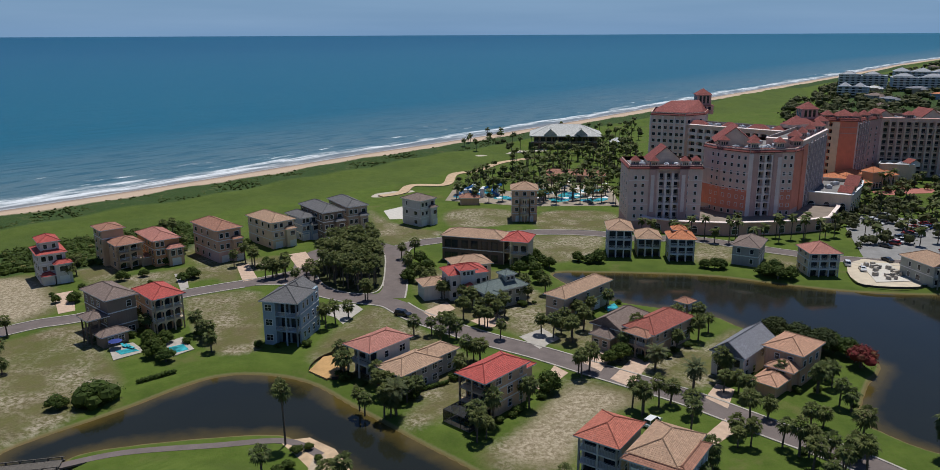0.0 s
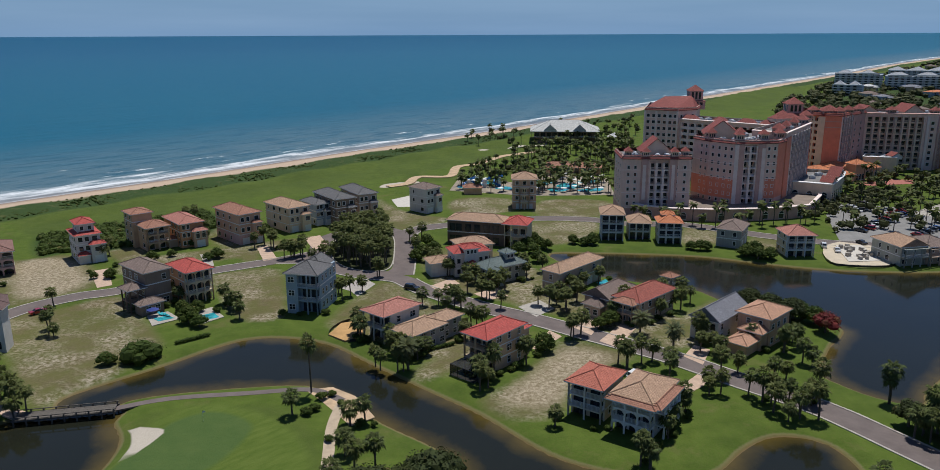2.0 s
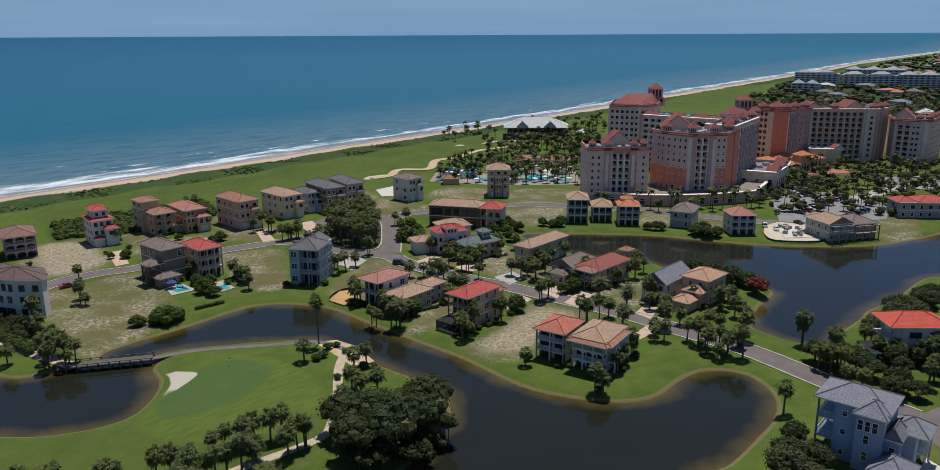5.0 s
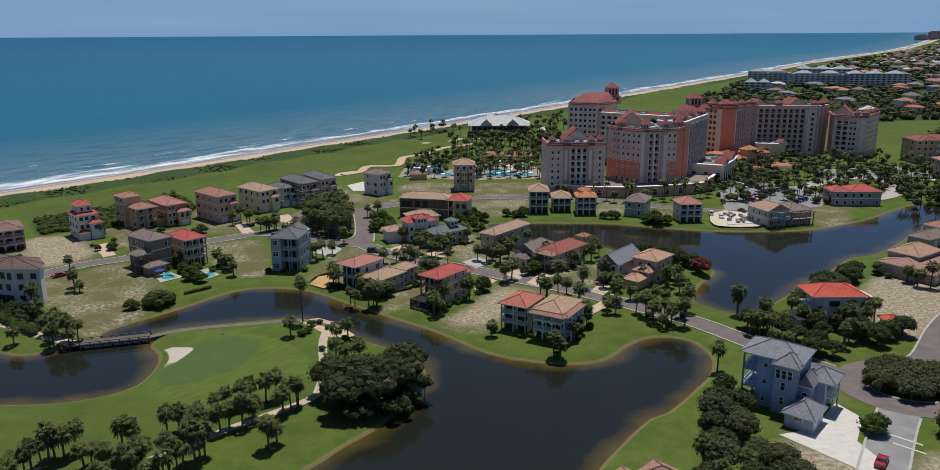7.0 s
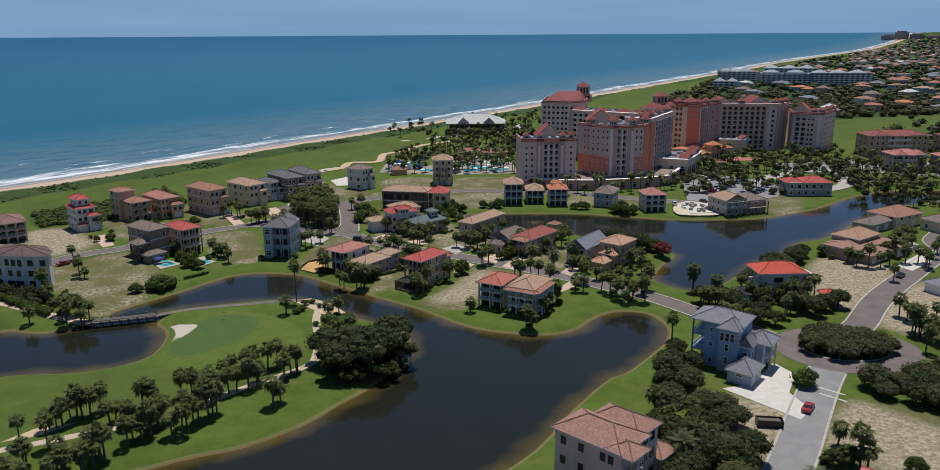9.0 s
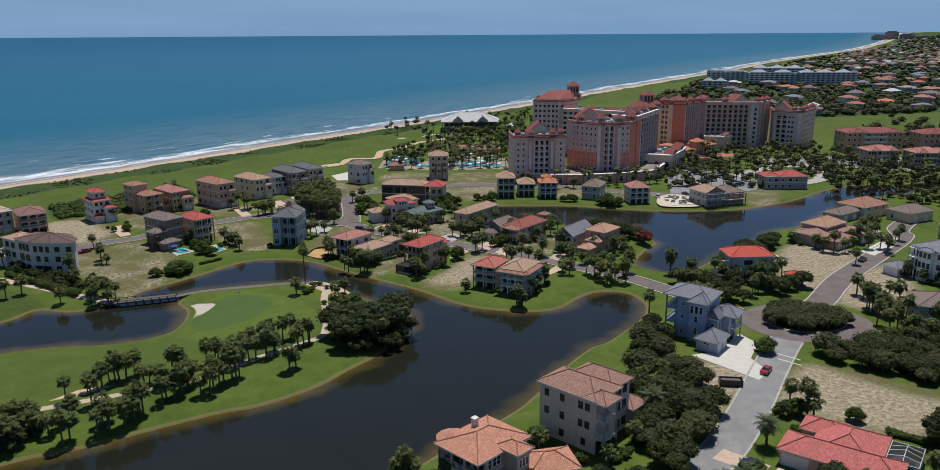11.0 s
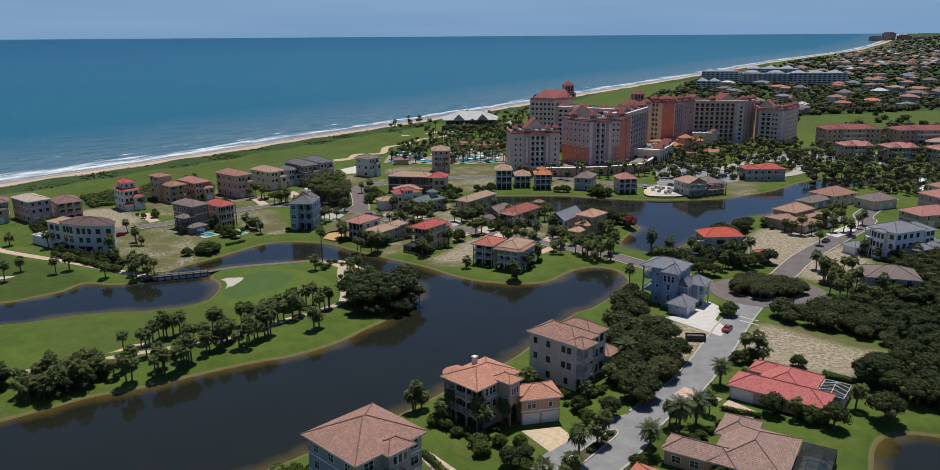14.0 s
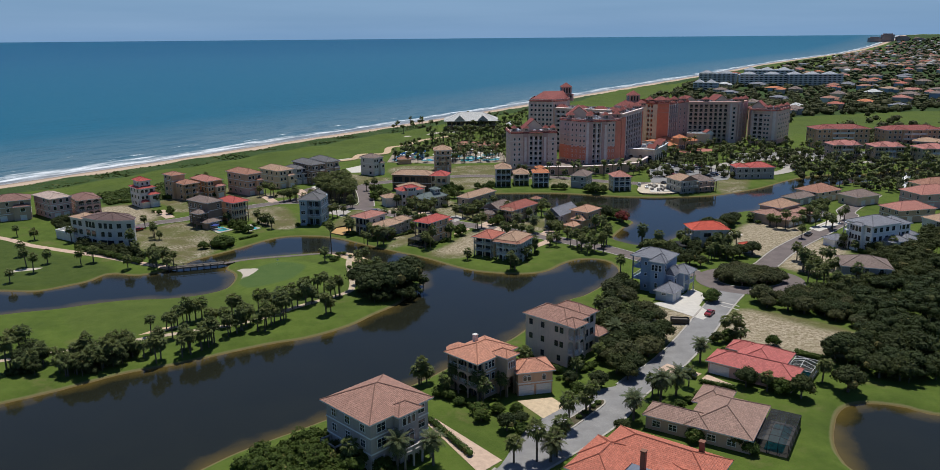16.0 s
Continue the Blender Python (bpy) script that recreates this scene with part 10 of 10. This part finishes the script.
BUILD_PAD = [(117.3, 251.5), (125.5, 257.2), (134.8, 251.8), (133.5, 232.5), (127.1, 225.5), (112.0, 227.5), (112.2, 238.3)]
SLAB = [(121.7, 251.5), (131.2, 251.7), (128.9, 232.5), (117.6, 231.1)]
SAND_BED = [(-41.1, 131.9), (-35.5, 133.4), (-29.7, 129.2), (-24.1, 120.0), (-28.3, 116.2), (-33.6, 123.1), (-37.3, 127.7)]
BED_SHRUBS = [(-38.0, 120.7), (-36.9, 122.4), (-36.5, 127.4), (-34.7, 129.1), (-31.9, 125.1), (-28.5, 113.2), (-31.3, 110.3), (-26.3, 116.2), (-23.6, 116.3)]
HEDGE_U1 = [(-6.2, -6.0), (1.6, -21.6)]
HEDGE_U4 = [(89.7, 20.3), (98.3, 14.8)]
HEDGE_F = [(-79.6, 156.1), (-73.1, 161.9)]
HEDGE_I = [(-17.4, 153.0), (-10.2, 157.6)]
CARS = [(-126.6, 177.0), (154.3, 137.1)]
CARS0 = [(-25.2, 199.7), (31.3, 140.1), (116.9, 250.1), (116.2, 246.0), (137.8, 251.8), (132.2, 254.5)]
CARS16 = [(79.0, 51.4), (57.3, 11.3)]
DUMP = [(67.8, 45.6)]
SANDY = [(-86.8, 52.0), (-82.2, 57.2), (-74.6, 59.1), (-80.7, 53.9)]



def slab_thing(name, pts, z, mat, label, category, z0=-0.2):
    cx, cy = np.mean([p[0] for p in pts]), np.mean([p[1] for p in pts])
    s = Shape()
    s.prism([(x - cx, y - cy) for x, y in pts], z0, z)
    ob = part(name, s, mat)
    ob.matrix_basis = pose(cx, cy, 0)
    return tagged(ob, label, category)


for deck, pool in ((POOL_DECK_A, POOL_A), (POOL_DECK_B, POOL_B)):
    slab_thing("pool_terrace", deck, 0.18, CONCRETE, "pale paved terrace round a garden pool", "terrace")
    slab_thing("swimming_pool", pool, 0.23, POOL, "turquoise garden swimming pool", "pool")
slab_thing("swimming_pool", POOL_C, 0.12, POOL, "bright blue pool beside the lake house", "pool")
e = thing("parasol", "open blue garden parasol on the terrace", "parasol", *PARASOL[0])
s = Shape()
s.tube((0, 0, 0), (0, 0, 2.5), 0.04, 0.03, 6)
part("pole", s, WHITE, e)
s = Shape()
for k in range(8):
    a, b = 2 * math.pi * k / 8, 2 * math.pi * (k + 1) / 8
    s.face([(0, 0, 2.7), (1.7 * math.cos(a), 1.7 * math.sin(a), 2.1), (1.7 * math.cos(b), 1.7 * math.sin(b), 2.1)])
part("canopy", s, plain("blue_canvas", (0.03, 0.05, 0.22), 0.8), e)
for x, y in LOUNGERS:
    e = thing("sun_lounger", "turquoise cushioned sun lounger", "lounger", x, y, 60, 0.18, "sun loungers")
    s = Shape()
    s.box(-0.35, 0.35, -1.0, 0.5, 0.3, 0.42)
    s.face([(-0.35, 0.5, 0.36), (0.35, 0.5, 0.36), (0.35, 1.0, 0.85), (-0.35, 1.0, 0.85)])
    part("cushion", s, plain("turquoise_cloth", (0.05, 0.42, 0.48), 0.8), e)
    for lx, ly in ((-0.3, -0.9), (0.3, -0.9), (-0.3, 0.4), (0.3, 0.4)):
        s = Shape()
        s.box(lx - 0.03, lx + 0.03, ly - 0.03, ly + 0.03, 0, 0.3)
        part("leg", s, WHITE, e)
slab_thing("sand_heap", SANDPIT, 0.25, ORANGE_SAND, "excavated patch of ochre sand", "sand")
slab_thing("building_pad", BUILD_PAD, 0.12, SANDMAT, "cleared sandy building plot by the lake", "sand")
slab_thing("foundation_slab", SLAB, 0.3, PALE_PAVERS, "new white concrete foundation slab", "slab")
slab_thing("sand_bed", SAND_BED, 0.03, BED_SAND, "sandy waste bed beside the cart path", "sand")
slab_thing("sand_bed", SANDY, 0.03, BED_SAND, "sandy strip below the fairway palms", "sand")


def fence_along(pts, h, label):
    s = Shape()
    for (ax, ay), (bx, by) in zip(pts, pts[1:]):
        s.prism([(ax, ay), (bx, by), (bx + 0.05, by + 0.05), (ax + 0.05, ay + 0.05)], 0, h)
    ob = part("silt_fence", s, BLACK_PAINT)
    return tagged(ob, label, "fence")


fence_along([tuple(p) for p in spline(SANDPIT)] [:16], 0.7, "black silt fence round the sand")
fence_along([tuple(p) for p in spline(BUILD_PAD)][8:26], 0.7, "black silt fence round the building plot")
rng = random.Random(31)
cx, cy = np.mean([p[0] for p in SLAB]), np.mean([p[1] for p in SLAB])
for k in range(22):
    u, v = rng.uniform(0.1, 0.9), rng.uniform(0.1, 0.9)
    a, b, c2, d2 = [np.array(p) for p in SLAB]
    q = (a * (1 - u) + b * u) * (1 - v) + (d2 * (1 - u) + c2 * u) * v
    s = Shape()
    w = rng.uniform(0.5, 0.9)
    s.box(-w, w, -0.5, 0.5, 0, 0.8)
    s.box(-w * 0.9, w * 0.9, -0.45, 0.45, 0.8, rng.uniform(0.9, 1.3))
    ob = part("block_pallet", s, CONCRETE, m=pose(q[0], q[1], 0.3, 0, 0, rng.choice((10, 55, 100))))
    tagged(ob, "pallet of grey concrete blocks on the slab", "pallet", "block pallets")


def hedge(a, b, w, h, seed):
    rng2 = random.Random(seed)
    L = math.hypot(b[0] - a[0], b[1] - a[1])
    s = Shape()
    n = max(3, int(L / 0.8))
    for k in range(n):
        x = L * (k + 0.5) / n
        lobe(s, Vector((x, 0, h * 0.5)), h * 0.62, rng2)
        leaf_cloud(s, rng2, [(Vector((x, 0, h * 0.5)), h * 0.6)], 34, 0.16)
    e = thing("hedge", "clipped dark green garden hedge", "hedge", a[0], a[1], math.degrees(math.atan2(b[1] - a[1], b[0] - a[0])), 0, "hedges")
    part("foliage", s, SHRUB_LEAF, e)


for k, q in enumerate((HEDGE_U1, HEDGE_U4, HEDGE_F, HEDGE_I)):
    hedge(q[0], q[1], 1.2, 1.4 if k < 2 else 1.1, 40 + k)
hedge((59.0, 6.6), (66.0, 2.2), 1.2, 1.2, 48)
hedge((90.5, 21.7), (95.0, 15.6), 1.2, 1.4, 49)
for x, y in BED_SHRUBS:
    plant(("shrub", 2.0, 3.2, 81), x, y, "shrubs in the sandy bed", tree_rng.uniform(0.5, 0.85))

# parasols by the resort pools
for k, (x, y) in enumerate(scatter([(-21, 352), (-18, 380), (6, 372), (26, 394), (56, 382), (54, 344), (14, 341)], 26, 5.0, 77)):
    e = thing("parasol", "open white canvas parasol by the resort pools", "parasol", x, y, 30 * k, 0.06, "resort parasols")
    s = Shape()
    s.tube((0, 0, 0), (0, 0, 2.4), 0.05, 0.04, 5)
    part("pole", s, WHITE, e)
    s = Shape()
    for j in range(8):
        a, b = 2 * math.pi * j / 8, 2 * math.pi * (j + 1) / 8
        s.face([(0, 0, 2.7), (1.6 * math.cos(a), 1.6 * math.sin(a), 2.2), (1.6 * math.cos(b), 1.6 * math.sin(b), 2.2)])
    part("canopy", s, WHITE, e)

# timber bridge
e = thing("timber_bridge", "grey timber cart bridge on piles with low rails", "bridge", -96.5, 117.6, 14, 0)
for k in range(45):
    s = Shape()
    s.box(k * 0.42, k * 0.42 + 0.39, -1.7, 1.7, 0.35, 0.45)
    part("plank", s, WOOD_GREY, e)
for yy in (-1.75, 1.75):
    s = Shape()
    s.box(-0.4, 19.2, yy - 0.12, yy + 0.12, 0.0, 0.345)
    part("stringer", s, WOOD_GREY, e)
    s = Shape()
    s.box(-0.4, 19.2, yy - 0.08, yy + 0.08, 0.85, 0.98)
    part("rail", s, WOOD_GREY, e)
    for k in range(9):
        s = Shape()
        s.box(k * 2.35 - 0.13, k * 2.35 + 0.13, yy - 0.131, yy + 0.131, -3.0, 0.849)
        part("pile", s, WOOD_GREY, e)

# flag on the green
e = thing("golf_flag", "small white flag on a thin pole", "flag", -58.0, 117.0)
s = Shape()
s.tube((0, 0, 0), (0, 0, 2.6), 0.03, 0.02, 5)
part("pole", s, WHITE, e)
s = Shape()
s.face([(0, 0, 2.6), (0.6, 0.05, 2.45), (0.6, 0.1, 2.15), (0, 0, 2.1)])
part("flag", s, WHITE, e)


def car_paint(name, col):
    m, nt, b = nodes_of("paint_" + name, 0.25, 0.5)
    f = noise_tex(nt, world_pos(nt), 2.0, 3.0)
    nt.links.new(mixc(nt, f, shade(col, 0.9), shade(col, 1.1)), b.inputs["Base Color"])
    b.inputs["Coat Weight"].default_value = 0.6
    return m


def car_shapes(suv):
    L, W, H = (4.7, 1.9, 1.75) if suv else (4.6, 1.82, 1.45)
    prof = [(-L / 2, 0.35), (-L / 2, 0.85), (-L / 2 + 0.15, 0.98), (-L * 0.27 if not suv else -L * 0.46, 1.02), (-L * 0.16 if not suv else -L * 0.42, H), (L * 0.1, H), (L * 0.25, 1.0), (L / 2 - 0.25, 0.88), (L / 2, 0.65), (L / 2, 0.35)]
    body, glass = Shape(), Shape()
    n = len(prof)
    half = [W / 2 if z < 1.01 else W / 2 - 0.22 for _, z in prof]
    for k in range(n):
        (xa, za), (xb, zb) = prof[k], prof[(k + 1) % n]
        wa, wb = half[k], half[(k + 1) % n]
        body.face([(xa, -wa, za), (xa, wa, za), (xb, wb, zb), (xb, -wb, zb)])
    for sg in (1, -1):
        lower = [(x, sg * W / 2, z) for (x, z), w in zip(prof, half) if w == W / 2]
        body.face(lower if sg < 0 else lower[::-1])
        upper = [(prof[3][0], sg * half[3], prof[3][1])] + [(prof[k][0], sg * half[k], prof[k][1]) for k in (4, 5)] + [(prof[6][0], sg * half[6], prof[6][1])]
        glass.face([(x, y + sg * 0.012, z) for x, y, z in upper])
    for k in (3, 5):
        (xa, za), (xb, zb) = prof[k], prof[k + 1]
        wa, wb = half[k] - 0.1, half[k + 1] - 0.1
        o = -0.015 if k == 3 else 0.015
        glass.face([(xa + o, -wa, za + 0.03), (xa + o, wa, za + 0.03), (xb + o, wb, zb + 0.01), (xb + o, -wb, zb + 0.01)])
    return L, W, body, glass


CAR_MESH = {}
PAINTS = {k: car_paint(k, c) for k, c in (("red", (0.30, 0.02, 0.02)), ("white", (0.7, 0.7, 0.7)), ("black", (0.02, 0.02, 0.022)), ("silver", (0.38, 0.39, 0.40)), ("blue", (0.03, 0.07, 0.22)), ("grey", (0.12, 0.12, 0.13)))}
wheel_shape = Shape()
wheel_shape.tube((0, -0.11, 0), (0, 0.11, 0), 0.33, 0.33, 10)
WHEEL = wheel_shape.mesh("wheel", [RUBBER])


def car(x, y, yaw, colour, suv=False, group="", z=0.06):
    key = (colour, suv)
    if key not in CAR_MESH:
        L, W, b, g = car_shapes(suv)
        CAR_MESH[key] = (L, W, b.mesh("body", [PAINTS[colour]]), g.mesh("glazing", [GLASS]))
    L, W, b, g = CAR_MESH[key]
    kind = "sport utility vehicle" if suv else "saloon car"
    e = thing("car", f"parked {colour} {kind} on paving", "car", x, y, yaw, z, group)
    part("body", b, [], e)
    part("glazing", g, [], e)
    for sx2 in (-L * 0.31, L * 0.31):
        for sy2 in (-W / 2 + 0.08, W / 2 - 0.08):
            part("wheel", WHEEL, [], e, m=pose(sx2, sy2, 0.33))


car(*CARS[0], 50, "red")
car(*CARS[1], 42, "black")
car(*CARS0[0], -20, "black", True)
car(*CARS0[1], 50, "white", True)
car(*CARS0[2], 75, "white", True)
car(CARS0[3][0] + 3, CARS0[3][1] - 2, 75, "white")
car(*CARS0[4], 160, "red")
car(*CARS0[5], 100, "black")
car(57.2, 10.3, -35, "black", True, z=0.08)
car(*CARS16[0], 50, "red")
car(*CARS16[1], 20, "black", True)
rng = random.Random(41)
for row, (x0, y0, yw, n) in enumerate(((140, 272, 40, 9), (150, 284, 40, 9), (146, 300, 40, 8), (160, 296, 40, 7), (158, 266, 40, 6), (152, 312, 40, 6))):
    for k in range(n):
        if rng.random() < 0.75:
            d = radians(yw)
            car(x0 + math.cos(d) * k * 3.0, y0 + math.sin(d) * k * 3.0, yw + 90, rng.choice(("white", "black", "silver", "grey", "blue", "red", "white")), rng.random() < 0.4, "cars in the hotel car park", 0.08)

# skip on the sandy plot
e = thing("skip", "open black steel rubbish skip on bare sand", "skip", DUMP[0][0], DUMP[0][1], -12)
s = Shape()
s.box(-2.6, 2.6, -1.1, -0.98, 0.2, 1.6)
s.box(-2.6, 2.6, 0.98, 1.1, 0.2, 1.6)
s.box(-2.6, -2.48, -0.98, 0.98, 0.2, 1.6)
s.box(2.48, 2.6, -0.98, 0.98, 0.2, 1.6)
s.box(-2.48, 2.48, -0.98, 0.98, 0.2, 0.3)
part("shell", s, BLACK_PAINT, e)
for k in range(7):
    s = Shape()
    s.box(-2.5 + k * 0.82, -2.4 + k * 0.82, -1.18, -1.102, 0.2, 1.6)
    part("rib", s, BLACK_PAINT, e)
s = Shape()
s.box(-2.2, 2.2, -0.8, 0.8, 0.3, 1.3)
part("rubbish", s, WOOD_GREY, e, "heap of pale building waste")

# brick crossing at the mouth of the roundabout
for k in range(2):
    x, y = 86.6 - 0.5 * k * 2.6, 61.5 - k * 3.1
    slab_thing("crossing_band", [(x, y), (x + 3.9, y - 4.4), (x + 4.2, y - 4.0), (x + 0.3, y + 0.4)], 0.075, PALE_PAVERS, "pale brick crossing band set into the street", "road marking")
# floating weed by the lake shore
rng = random.Random(91)
s = Shape()
for x, y in scatter([(72.7, 139.4), (75.8, 137.5), (77.6, 132.9), (75.8, 132.0), (72.6, 133.3)], 90, 0.4, 6, 0.0):
    r = rng.uniform(0.25, 0.6)
    s.face([(x + r * math.cos(a), y + r * math.sin(a), -0.97) for a in np.linspace(0, 6.28, 8)[:-1]])
tagged(part("pond_weed", s, plain("pond_weed", (0.16, 0.20, 0.08), 0.8)), "pale green floating weed at the shore", "water plants", "", "stuff")

# white footbridge beside the condominiums
e = thing("footbridge", "white concrete footbridge over the lake inlet", "bridge", 249, 221, math.degrees(math.atan2(44, 33)))
s = Shape()
s.box(0, 55, -1.6, 1.6, 0.3, 0.7)
part("deck", s, WHITE, e)
for v in (-1.6, 1.5):
    s = Shape()
    s.box(0, 55, v, v + 0.1, 1.55, 1.65)
    for k in range(23):
        s.box(k * 2.5 - 0.05, k * 2.5 + 0.05, v, v + 0.1, 0.7, 1.55)
    part("railing", s, WHITE, e)
for k in range(5):
    s = Shape()
    s.box(4 + k * 11.5, 4.8 + k * 11.5, -1.3, 1.3, -2, 0.3)
    part("pile", s, CONCRETE, e)

for x, y in [(-28.5, 116.5), (-25.5, 117.5)]:
    palms([(x, y)], "palms on the sandy bed", 3.4, 5.2, 0.3)
